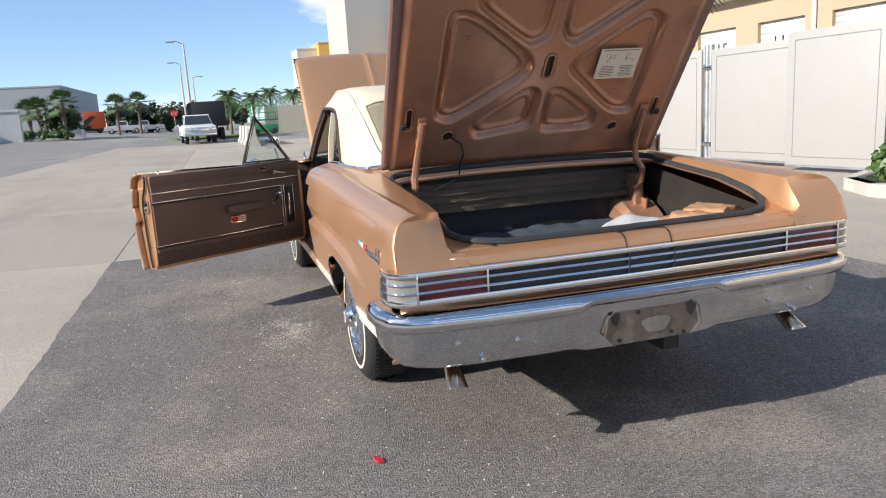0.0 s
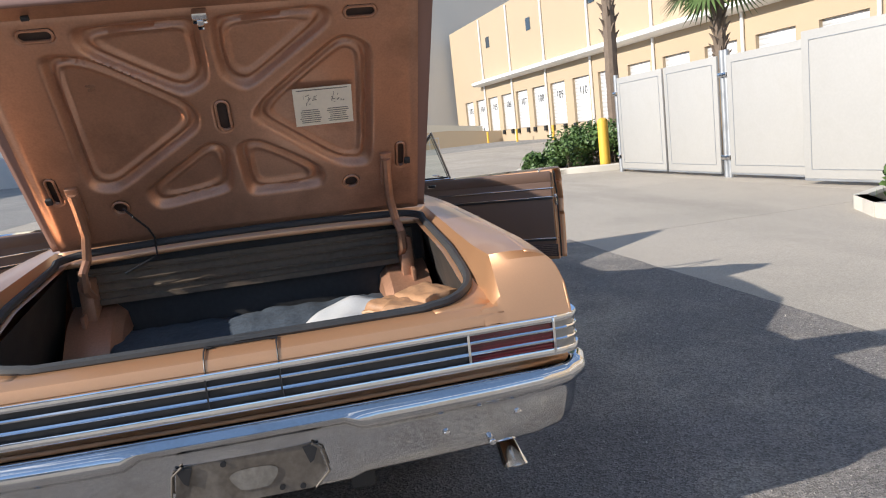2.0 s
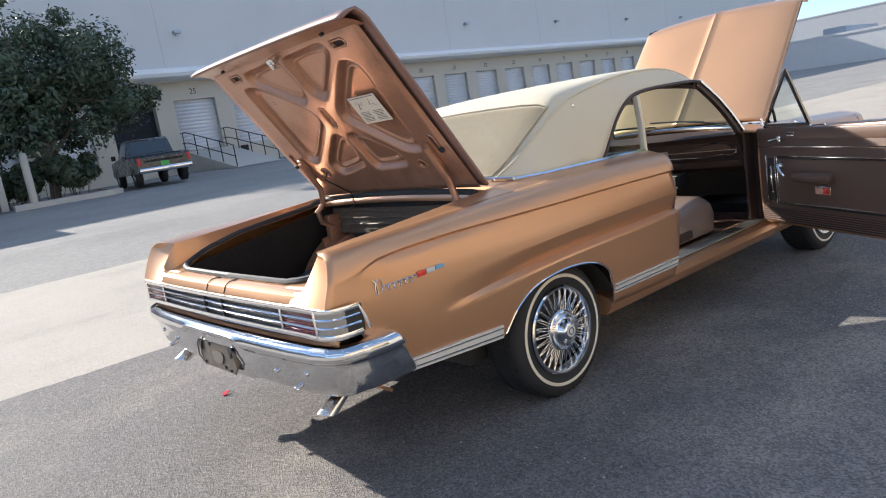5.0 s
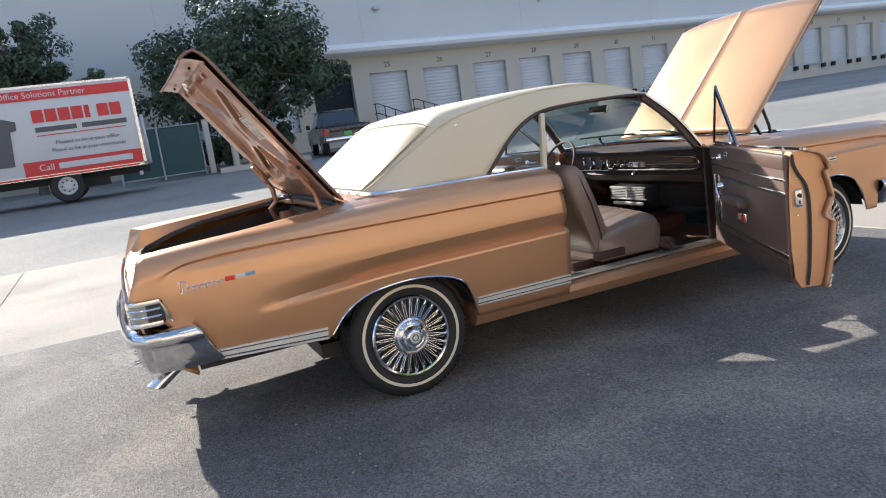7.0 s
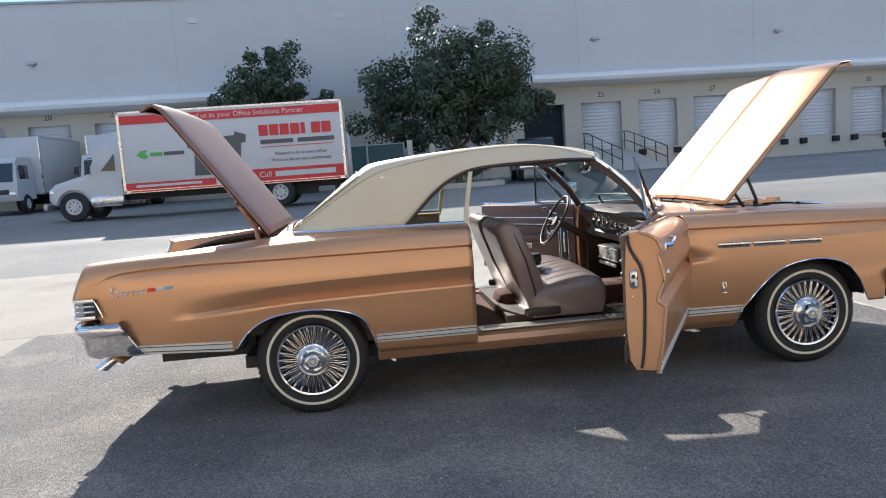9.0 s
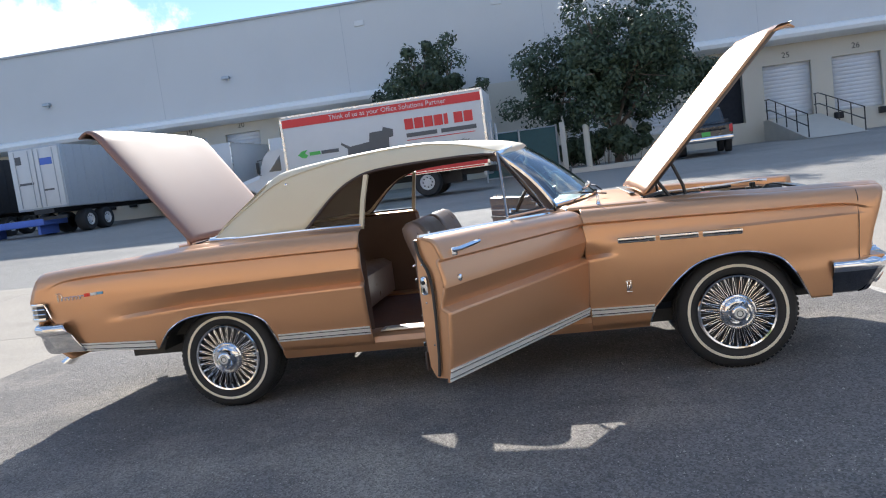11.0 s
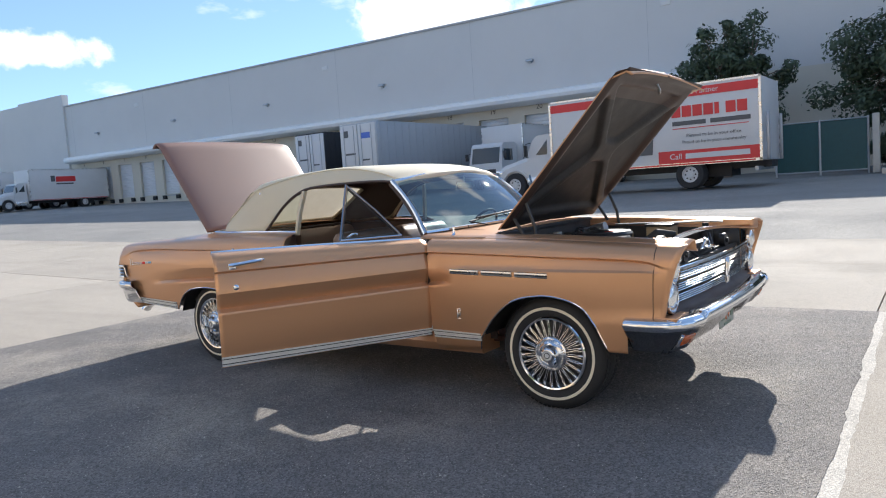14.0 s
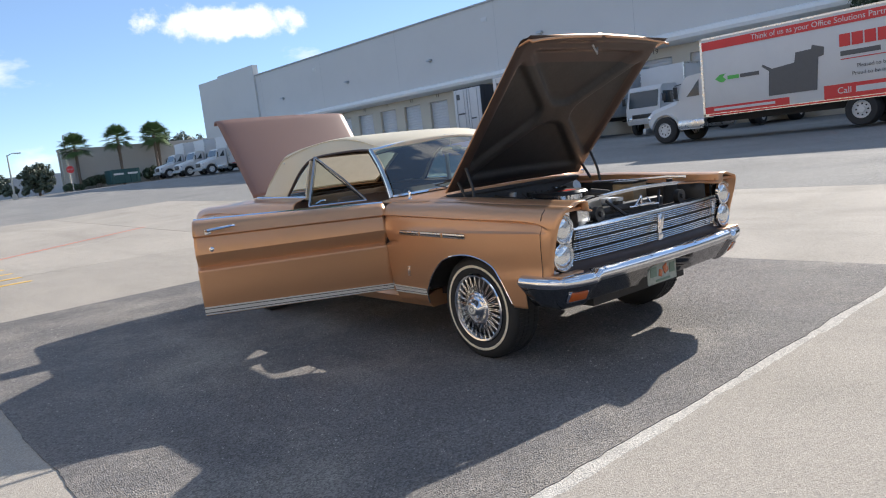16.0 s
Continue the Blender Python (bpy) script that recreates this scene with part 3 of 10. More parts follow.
# west warehouse: local x towards the yard, local y along the wall to the north
def west_warehouse():
    w = thing("wall_west", "long grey tilt-up warehouse with a row of dock doors", "warehouse", kind="structure", at=(-35.1, -3.5, 0), rz=3.5)
    # bay number: left edge, width, foot and head of its door
    doors = {k: (-14.62 - 3.15 * (20 - k), 2.05, 2.22, 5.20) for k in range(3, 21)}
    doors[21] = (-11.4, 2.05, 2.22, 5.20)
    doors.update({k: (11.55 + 3.48 * (k - 24), 2.44, 1.98, 4.77) for k in range(22, 48)})
    south, north, step = -76.0, 100.0, -4.0
    # piers and bands round the openings
    bm = bmesh.new()
    for ya, yb, zb, zt in ((south, step, 2.22, 5.20), (step, north, 1.98, 4.77)):
        box(bm, (-0.2, (ya + yb) / 2, (zb - 1.0) / 2), (0.4, yb - ya, zb + 1.0))
        box(bm, (-0.2, (ya + yb) / 2, (zt + 5.9) / 2), (0.4, yb - ya, 5.9 - zt))
        edge = ya
        for a, wide, _, _ in sorted(v for v in doors.values() if ya < v[0] < yb):
            box(bm, (-0.2, (edge + a) / 2, (zb + zt) / 2), (0.4, a - edge, zt - zb))
            edge = a + wide
        box(bm, (-0.2, (edge + yb) / 2, (zb + zt) / 2), (0.4, yb - edge, zt - zb))
    part("lower_wall", bm, beige_low, w, "pale beige lower wall")
    bm = bmesh.new()
    box(bm, (-0.205, (south + north) / 2, 8.65), (0.41, north - south, 5.5))
    box(bm, (-12, (south + north) / 2, 5.0), (23, north - south - 0.8, 11.9))
    part("upper_wall", bm, grey_wall, w)
    bm = bmesh.new()
    box(bm, (-0.1, -67.0, 6.7), (0.62, 8.0, 11.5))
    box(bm, (-0.12, -73.5, 6.6), (0.58, 5.0, 11.3))
    part("end_tower", bm, grey_wall, w)
    bm = bmesh.new()
    for k in range(14):
        box(bm, (0.002, south + 14 + 11.0 * k, 8.6), (0.006, 0.016, 5.4))
    box(bm, (0.03, (south + north) / 2, 11.36), (0.14, north - south, 0.12))
    part("panel_joint", bm, far_grey, w)
    bm = bmesh.new()
    sec = [(0.0, 0.0), (1.05, 0.05), (1.25, 0.16), (1.32, 0.34), (1.25, 0.52), (1.05, 0.63), (0.0, 0.70)]
    rows = [[(a, y, 5.75 + b) for a, b in sec] for y in (-62.0, -3.5)] 
    vs = loft(bm, rows, close_u=True)
    bm.faces.new(vs[0]); bm.faces.new(vs[-1])
    vs = loft(bm, [[(a, y, 5.75 + b) for a, b in sec] for y in (11.2, north)], close_u=True)
    bm.faces.new(vs[0]); bm.faces.new(vs[-1])
    part("canopy", bm, canopy_white, w, "white rounded canopy")
    for k, (a, wide, zb, zt) in doors.items():
        # ribbed door leaf set back in its opening
        if k == 24:
            bm = bmesh.new()
            box(bm, (-0.42, a + wide / 2, (zb + zt) / 2), (0.04, wide + 0.16, zt - zb))
            part("open_door", bm, dark_open, w, "open dark dock door")
        else:
            bm = bmesh.new()
            rows = []
            n = 14
            for j in range(n):
                z0, z1 = zb + (zt - zb) * j / n, zb + (zt - zb) * (j + 1) / n
                for z, d in ((z0 + 0.01, -0.24), (z1 - 0.03, -0.24), (z1 - 0.015, -0.262), (z1, -0.262)):
                    rows.append([(d, a - 0.05, z), (d, a + wide + 0.05, z)])
            loft(bm, rows)
            dd = part("dock_door", bm, dock_white, w)
            thick(dd, 0.03)
        if k not in (24, 21, 22, 23):
            bm = bmesh.new()
            for s in (0.12, wide - 0.12):
                box(bm, (0.11, a + s, zb - 0.25), (0.2, 0.42, 0.34), bevel=0.02)
            part("dock_bumper", bm, dock_black, w)
            if k % 3 == 0:
                bm = bmesh.new()
                box(bm, (0.05, a + wide / 2, zb - 0.1), (0.1, wide * 0.7, 0.1))
                part("dock_plate", bm, steel, w)
        write("door_number", str(k), 0.42, num_ink, w, pose(0.006, a + wide / 2, zt + 0.42, 90, 0, 90))
    # wall lamps
    for y in (-58, -47, -36, -25, -14, 16, 27.5, 39, 50.5, 62, 73):
        bm = bmesh.new()
        box(bm, (0.16, y, 8.35), (0.34, 0.46, 0.16), bevel=0.04, taper=(0.8, 0.9))
        box(bm, (0.05, y, 8.25), (0.1, 0.12, 0.14))
        part("wall_lamp", bm, steel, w)
    for y in (-52, -30, -6, 1.6):
        bm = bmesh.new()
        box(bm, (0.02, y, 10.2), (0.05, 0.55, 0.3), bevel=0.01)
        part("scupper", bm, white_paint, w)
    return w


def east_warehouse():
    w = thing("wall_east", "sand coloured warehouse with numbered white dock doors", "warehouse", kind="structure", at=(25.1, -2.4, 0), rz=4.5)
    lefts = {k: (53.7 - 3.95 * (k - 109) if k > 109 else 53.7 + 3.67 * (109 - k)) for k in range(103, 126)}
    zb, zt = 1.1, 4.37
    south, north = -40.0, 79.0
    bm = bmesh.new()
    box(bm, (0.2, (south + north) / 2, zb / 2 - 0.5), (0.4, north - south, zb + 1.0))
    box(bm, (0.2, (south + north) / 2, (zt + 12.2) / 2), (0.4, north - south, 12.2 - zt))
    edge = south
    for k in sorted(lefts, key=lambda q: lefts[q]):
        a = lefts[k] - 2.6
        box(bm, (0.2, (edge + a) / 2, (zb + zt) / 2), (0.4, a - edge, zt - zb))
        edge = a + 2.6
    box(bm, (0.2, (edge + north) / 2, (zb + zt) / 2), (0.4, north - edge, zt - zb))
    box(bm, (8.0, (south + north) / 2, 5.8), (15.0, north - south - 0.6, 12.0))
    part("wall_panel", bm, tan_wall, w)
    for k, l in lefts.items():
        a = l - 2.6
        bm = bmesh.new()
        rows = []
        for j in range(12):
            z0, z1 = zb + (zt - zb) * j / 12, zb + (zt - zb) * (j + 1) / 12
            for z, d in ((z0 + 0.01, 0.22), (z1 - 0.03, 0.22), (z1 - 0.015, 0.235), (z1, 0.235)):
                rows.append([(d, a - 0.05, z), (d, a + 2.65, z)])
        loft(bm, rows)
        thick(part("dock_door", bm, dock_white, w), 0.03)
        bm = bmesh.new()
        for s in (0.2, 2.4):
            box(bm, (-0.1, a + s, zb - 0.2), (0.2, 0.4, 0.4), bevel=0.02)
        part("dock_bumper", bm, dock_black, w)
        bm = bmesh.new()
        box(bm, (0.2, a + 0.25, zb + 1.0), (0.06, 0.2, 0.3))
        part("dock_seal", bm, dock_black, w)
        write("door_number", str(k), 0.85, num_ink, w, pose(0.176, a + 1.3, zt - 1.0, 90, 0, -90))
        if k % 2 == 0:
            bm = bmesh.new()
            cyl(bm, (-0.1, a - 0.55, 0.0), (-0.1, a - 0.55, 5.6), 0.09, seg=10)
            cyl(bm, (-0.1, a - 0.55, 6.2), (-0.1, a - 0.55, 12.0), 0.09, seg=10)
            part("downpipe", bm, canopy_white, w)
        if k % 2 == 1:
            bm = bmesh.new()
            cyl(bm, (-1.6, a - 0.7, -0.05), (-1.6, a - 0.7, 1.1), 0.1, seg=10)
            part("bollard", bm, yellow_paint, w)
    bm = bmesh.new()
    sec = [(0.0, 0.0), (-0.8, 0.05), (-1.0, 0.2), (-1.0, 0.38), (-0.8, 0.5), (0.0, 0.62)]
    vs = loft(bm, [[(a, y, 5.6 + b) for a, b in sec] for y in (south, 70.0)], close_u=True)
    bm.faces.new(vs[0]); bm.faces.new(vs[-1])
    part("canopy", bm, canopy_white, w, "white rounded canopy")
    for y in (46.0, 57.0, 67.0):
        bm = bmesh.new()
        box(bm, (-0.01, y, 9.6), (0.06, 0.9, 1.0))
        part("small_window", bm, truck_glass, w)
    # taller block at the far end
    bm = bmesh.new()
    box(bm, (2.0, 84.5, 10.0), (14.0, 9.0, 21.0))
    part("end_tower", bm, far_pale, w, "pale beige stair tower")
    return w


west_warehouse()
east_warehouse()

# ---- the car: its nose points to +y, wheelbase 2.896 m ----
car = thing("convertible_car", "bronze vintage convertible with cream top, hood, trunk and doors open", "car")
TOPZ = [(-2.60, 0.938), (-2.43, 0.950), (-2.14, 0.960), (-1.85, 0.970), (-1.55, 0.980), (-1.25, 0.988), (-0.94, 0.988), (-0.50, 0.980), (0.10, 0.965), (0.71, 0.945), (1.13, 0.936), (1.42, 0.930), (1.69, 0.915), (1.94, 0.903), (2.20, 0.890)]
LOWZ = [(-2.70, 0.60), (-2.48, 0.46), (-2.40, 0.445), (-1.86, 0.41), (-1.84, 0.425), (-1.77, 0.51), (-1.67, 0.57), (-1.55, 0.595), (-1.40, 0.60), (-1.25, 0.575), (-1.15, 0.52), (-1.11, 0.43), (-1.085, 0.335), (-1.08, 0.325),
        (-0.50, 0.315), (0.70, 0.285), (1.00, 0.29), (1.03, 0.38), (1.14, 0.51), (1.26, 0.60), (1.41, 0.635), (1.54, 0.63), (1.67, 0.58), (1.74, 0.49), (1.79, 0.38), (1.80, 0.36), (1.915, 0.36), (1.925, 0.53), (2.25, 0.54)]
for a, b in ((-1.84, -1.11), (1.03, 1.74)):
    # round the wheel arches between their given heights
    inside = [p for p in LOWZ if a <= p[0] <= b]
    extra = []
    for p, q in zip(inside, inside[1:]):
        extra += [(round(p[0] + (q[0] - p[0]) * w, 4), spline(inside, p[0] + (q[0] - p[0]) * w)) for w in (0.2, 0.4, 0.6, 0.8)]
    LOWZ = sorted(LOWZ + extra)
BARREL = [(0.26, 0.80), (0.30, 0.825), (0.36, 0.85), (0.45, 0.873), (0.55, 0.888), (0.65, 0.896), (0.75, 0.898), (0.85, 0.896), (1.0, 0.89)]
CAP = [(-0.01, 0.79), (0.0, 0.80), (0.008, 0.835), (0.02, 0.857), (0.04, 0.876), (0.07, 0.888), (0.12, 0.9), (1.0, 0.95)]
WIDE = [(-2.66, 0.978), (-2.35, 0.995), (-1.9, 1.0), (0.0, 1.003), (1.5, 1.0), (1.95, 0.985), (2.2, 0.965)]
UPPER = [(-2.50, 0.850), (-2.40, 0.884), (-2.09, 0.899), (-1.63, 0.895), (-1.02, 0.891), (-0.53, 0.885), (0.70, 0.872), (1.14, 0.858), (1.46, 0.846), (1.89, 0.832), (2.0, 0.820), (2.08, 0.795)]
LOWER = [(-2.20, 0.606), (-2.13, 0.612), (-1.81, 0.635), (-1.50, 0.652), (-1.04, 0.662), (-0.55, 0.668), (0.70, 0.676), (0.86, 0.68), (1.3, 0.56), (2.2, 0.50)]
REAR_END = [(0.40, -2.41), (0.45, -2.42), (0.64, -2.52), (0.655, -2.54), (0.75, -2.648), (0.765, -2.65), (0.94, -2.582), (1.0, -2.575)]
FRONT_END = [(0.30, 2.08), (0.55, 2.085), (0.69, 2.115), (0.80, 2.15), (0.89, 2.185), (1.0, 2.19)]


def soft(v):
    v = clampf(v, 0, 1)
    return v * v * (3 - 2 * v)


def crease_span(y):
    """Height of the hollow below the upper crease, which tapers to a tip on the fender."""
    return 0.118 if y < 0.70 else max(0.016, spline(UPPER, y) - 0.765 + 0.010 * clampf((1.0 - y) / 0.3, 0, 1))


def side_x(y, z):
    """Half width of the body at a length and a height, with its two sculpted creases."""
    x = min(spline(BARREL, z), spline(CAP, spline(TOPZ, y) - z)) * lerp_table(WIDE, y)
    if z < 0.60 and y > 1.0:
        x += (0.892 - x) * 0.6 * soft((y - 1.0) / 0.5) * soft((0.60 - z) / 0.10)
    zu = spline(UPPER, y)
    front = clampf((y - 0.70) / 0.05, 0, 1)
    fade = clampf((y + 2.52) / 0.22, 0, 1) * clampf((2.09 - y) / 0.12, 0, 1)
    span = crease_span(y)
    if z < zu and z > zu - span:
        lip = 0.012
        sink = (zu - z) / lip if z > zu - lip else (1 - (zu - lip - z) / (span - lip)) ** (1.45 - 0.95 * front)
        x -= (0.020 + 0.006 * front) * fade * sink
    if y < 0.86:
        zc = spline(LOWER, y)
        f2 = clampf((y + 2.2) / 0.55, 0, 1) * clampf((0.86 - y) / 0.12, 0, 1)
        ledge, top = 0.020, 0.100
        if z >= zc and z < zc + top:
            x -= 0.032 * f2 * ((z - zc) / ledge if z < zc + ledge else (1 - (z - zc - ledge) / (top - ledge)) ** 1.05)
        elif z < zc and z > zc - 0.05:
            x += 0.004 * f2 * (1 - (zc - z) / 0.05)
    return x


def side_rows(y, low):
    """Heights of the rows at one length, from the lower edge up, which follow the creases."""
    zt, zu, zc = spline(TOPZ, y), spline(UPPER, y), spline(LOWER, y)
    base = max(low + 0.012, zc - 0.021)
    marks = [(low, 2), (low + (base - low) * 0.18, 3), (low + (base - low) * 0.5, 3), (base, 2), (zc, 2), (zc + 0.020, 4), (zc + 0.100, 4), (zu - crease_span(y), 5), (zu - 0.012, 2), (zu, 2), (zt - 0.035, 3), (zt - 0.008, 2), (zt, 0)]
    high = 0.0
    for k, (a, n) in enumerate(marks):
        high = max(a, high + 0.0005)
        marks[k] = (high, n)
    out = []
    for (a, n), (b, _) in zip(marks, marks[1:]):
        for k in range(n):
            out.append(a + (b - a) * k / n)
    out.append(zt)
    return out


def side_sheet(y0, y1, step=0.03, side=1, inward=0.0, zmin=None):
    """The outer skin between two lengths."""
    bm = bmesh.new()
    ys = set()
    n = max(2, int(round((y1 - y0) / step)))
    for k in range(n + 1):
        ys.add(round(y0 + (y1 - y0) * k / n, 4))
    for a, _ in LOWZ:
        if y0 < a < y1:
            ys.add(a)
    rows = []
    for y in sorted(ys):
        row = []
        for z in side_rows(y, lerp_table(LOWZ, y) if zmin is None else zmin):
            zz = min(z, spline(TOPZ, y))
            yy = y
            if y < -1.95:
                yy = y + (-y - 1.95) / 0.65 * (lerp_table(REAR_END, zz) + 2.60)
            elif y > 1.80:
                yy = y + (y - 1.80) / 0.33 * (lerp_table(FRONT_END, zz) - 2.13)
            row.append((side * (side_x(y, zz) - inward), yy, zz))
        rows.append(row)
    loft(bm, rows)
    return bm


def arch_path(a, b, out=0.002, side=1):
    pts = []
    for k in range(61):
        y = a + (b - a) * k / 60
        z = lerp_table(LOWZ, y)
        pts.append((side * (side_x(y, z) + out), y, z))
    return pts


for s in (1, -1):
    q = part("quarter_panel", side_sheet(-2.60, -0.53, side=s), paint, car, angle=20)
    thick(q, 0.006, -1)
    f = part("front_fender", side_sheet(0.695, 2.13, side=s), paint, car, angle=20)
    thick(f, 0.006, -1)
    for a, b in ((-1.84, -1.085), (1.005, 1.79)):
        bm = bmesh.new()
        tube(bm, arch_path(a, b, 0.0, s), 0.0045, 6)
        part("arch_trim", bm, chrome, car, "bright wheel arch trim")

# rocker sill under the doors
for s in (1, -1):
    bm = bmesh.new()
    sec = [(0.62, 0.27), (0.80, 0.27), (0.825, 0.30), (0.835, 0.325), (0.82, 0.355), (0.775, 0.370), (0.70, 0.375), (0.62, 0.365)]
    vs = loft(bm, [[(s * a, y, b) for a, b in sec] for y in (-1.09, -0.3, 0.4, 1.0)], close_u=True)
    bm.faces.new(vs[0]); bm.faces.new(vs[-1])
    part("rocker_sill", bm, paint, car)
    bm = bmesh.new()
    box(bm, (s * 0.735, 0.08, 0.379), (0.10, 1.16, 0.010), bevel=0.004)
    sill = part("scuff_plate", bm, tread, car, "bright metal door sill scuff plate")
    bm = bmesh.new()
    for k in range(9):
        box(bm, (s * (0.700 + 0.009 * k), 0.08, 0.3855), (0.004, 1.10, 0.003))
    parts_of("scuff_rib", bm, tread, sill)

# body of the underside: pan, wheel wells and axles
bm = bmesh.new()
box(bm, (0, -0.20, 0.285), (1.24, 3.3, 0.07))
box(bm, (0, -2.15, 0.42), (1.3, 0.75, 0.06))
box(bm, (0, 1.6, 0.34), (0.9, 0.8, 0.10))
for y in (-1.448, 1.448):
    cyl(bm, (-0.70, y, 0.318), (0.70, y, 0.318), 0.045, seg=10)
box(bm, (0.28, -1.2, 0.30), (0.07, 2.4, 0.07))
part("underbody", bm, engine_black, car, "black underbody pan")
for s in (1, -1):
    for y in (-1.46, 1.42):
        bm = bmesh.new()
        rows = []
        for x in (0.56, 0.855):
            rows.append([(s * x, y + 0.375 * math.cos(a), 0.33 + 0.30 * math.sin(a)) for a in steps(0.22, math.pi - 0.22, 20)])
        vs = loft(bm, rows)
        bm.faces.new(vs[0])
        part("wheel_well", bm, engine_black, car, "black wheel well")

# upper surfaces of the rear quarters
OPEN_X, OPEN_F, OPEN_R = 0.665, -1.63, -2.53


def deck_in(y):
    """Inner edge of the quarter top: half width and height."""
    return lerp_table([(-2.60, 0.70), (-2.45, 0.690), (-1.63, 0.690), (-1.47, 0.700), (-0.5, 0.725)], y), lerp_table([(-2.60, 0.928), (-2.45, 0.938), (-2.2, 0.952), (-1.63, 0.998), (-1.45, 1.004), (-0.95, 1.0), (-0.5, 0.992)], y)


RECESS_Z = [(-2.66, 0.799), (-2.56, 0.806), (-2.46, 0.832), (-2.36, 0.866), (-2.2, 0.903), (-1.6, 0.968)]


def floor_z(y):
    """Height of the painted ledge that carries the trunk seal."""
    return lerp_table(RECESS_Z, y)


for s in (1, -1):
    bm = bmesh.new()
    rows, wall = [], []
    for y in steps(-2.60, -0.53, 70):
        zt = spline(TOPZ, y)
        yy = y + (max(0, -y - 1.95) / 0.65) * (lerp_table(REAR_END, zt) + 2.60)
        xo = side_x(y, zt)
        xi, zi = deck_in(y)
        slant = 0.06 * soft((-y - 2.15) / 0.45)
        row = [(s * (xo + (xi - xo) * w), yy + slant * w ** 1.3, zt + (zi - zt) * w + 0.004 * math.sin(math.pi * w)) for w in steps(0, 1, 8)]
        yy += slant
        rows.append(row)
        fz = floor_z(yy) if yy < -1.6 else zi - 0.006
        wall.append([(s * xi, yy, zi), (s * (xi - 0.012), yy, (zi + fz) / 2), (s * (xi - 0.022), yy, fz + 0.004), (s * (xi - 0.060), yy, fz)])
    # rear slope of the quarter, from the crisp top edge down to the lamp
    first, n = rows[0], len(rows[0]) - 1
    zt = spline(TOPZ, -2.60)
    closing = []
    for w in steps(0, 1, 8)[1:]:
        row = []
        for k, (px, py, pz) in enumerate(first):
            z = pz + (0.764 - pz) * w
            zs = zt + (0.764 - zt) * w
            dx = (side_x(-2.60, zs) - side_x(-2.60, zt)) * (1 - k / n)
            row.append((px + s * dx, py + (lerp_table(REAR_END, 0.764) - py) * w, z))
        rows.insert(0, row)
        px, py, pz = row[-1]
        low = min(pz, floor_z(py))
        wall.insert(0, [(px, py, pz), (px - s * 0.012, py, (pz + low) / 2), (px - s * 0.022, py, low + 0.002), (px - s * 0.060, py, low - 0.001)])
    loft(bm, rows)
    loft(bm, wall)
    weld(bm, 0.0004)
    part("quarter_top", bm, paint, car, angle=20)

# tail panel: top ledge, rolled edge and the strip under the lamps
bm = bmesh.new()
rows = []
for x in steps(-0.70, 0.70, 28):
    b = 0.012 * (1 - (x / 0.7) ** 2)
    rows.append([(x, -2.50, 0.785), (x, -2.515 - b, 0.800), (x, -2.56 - b, 0.806), (x, -2.605 - b, 0.803), (x, -2.63 - b, 0.79), (x, -2.642 - b, 0.765), (x, -2.642 - b, 0.76)])
loft(bm, rows)
rows = [[(x, -2.60, 0.67), (x, -2.625, 0.662), (x, -2.62, 0.62), (x, -2.56, 0.56), (x, -2.50, 0.44), (x, -2.44, 0.40)] for x in steps(-0.87, 0.87, 10)]
loft(bm, rows)
thick(part("tail_panel", bm, paint, car), 0.012)
bm = bmesh.new()
box(bm, (0.0145, -2.588, 0.8085), (0.16, 0.006, 0.003))
for x in (-0.066, 0.095):
    box(bm, (x, -2.592, 0.8085), (0.022, 0.016, 0.003), bevel=0.001)
for x in (-0.074, 0.103):
    tube(bm, [(x, -2.59, 0.808), (x, -2.62, 0.8065), (x, -2.642, 0.794), (x, -2.655, 0.765)], 0.0022, 5)
part("filler_gap", bm, black_paint, car)

# deck strip ahead of the trunk opening
bm = bmesh.new()
rows = []
for x in steps(-0.70, 0.70, 30):
    b = 0.020 * (1 - (x / 0.7) ** 2)
    rows.append([(x, -1.40, 1.002 + b), (x, -1.47, 1.004 + b), (x, -1.56, 1.003 + b), (x, -1.60, 0.995 + b), (x, -1.61, 0.97 + b), (x, -1.66, 0.955 + b), (x, -1.665, 0.94 + b)])
loft(bm, rows)
thick(part("deck_panel", bm, paint, car), 0.01)

# weather seal round the opening
half, pans = [], []
for x in steps(0.0, 0.49, 10):
    half.append((x, -2.556 - 0.012 * (1 - (x / 0.6) ** 2), 0.812))
for a in steps(0, 90, 12)[1:]:
    q = radians(a)
    half.append((0.495 + 0.163 * math.sin(q), -2.395 - 0.160 * math.cos(q), floor_z(-2.395 - 0.160 * math.cos(q)) + 0.008))
    # painted floor of the corner outside the seal
    px, py, pz = half[-1]
    out = min(0.195 / max(math.sin(q), 1e-3), 0.200 / max(math.cos(q), 1e-3))
    ox, oy = 0.495 + out * math.sin(q), -2.395 - out * math.cos(q)
    pans.append([(px - 0.012 * math.sin(q), py + 0.012 * math.cos(q), pz - 0.006), (px, py, pz - 0.007), ((px + ox) / 2, (py + oy) / 2, floor_z((py + oy) / 2) + 0.001), (ox, oy, floor_z(oy) + 0.001)])
for y in steps(-2.36, -1.74, 14):
    xi, zi = deck_in(y)
    half.append((xi - 0.032, y, floor_z(y) + 0.008))
for a in steps(0, 90, 6)[1:]:
    q = radians(a)
    half.append((0.598 + 0.060 * math.cos(q), -1.74 + 0.085 * math.sin(q), 0.972 + 0.014 * a / 90))
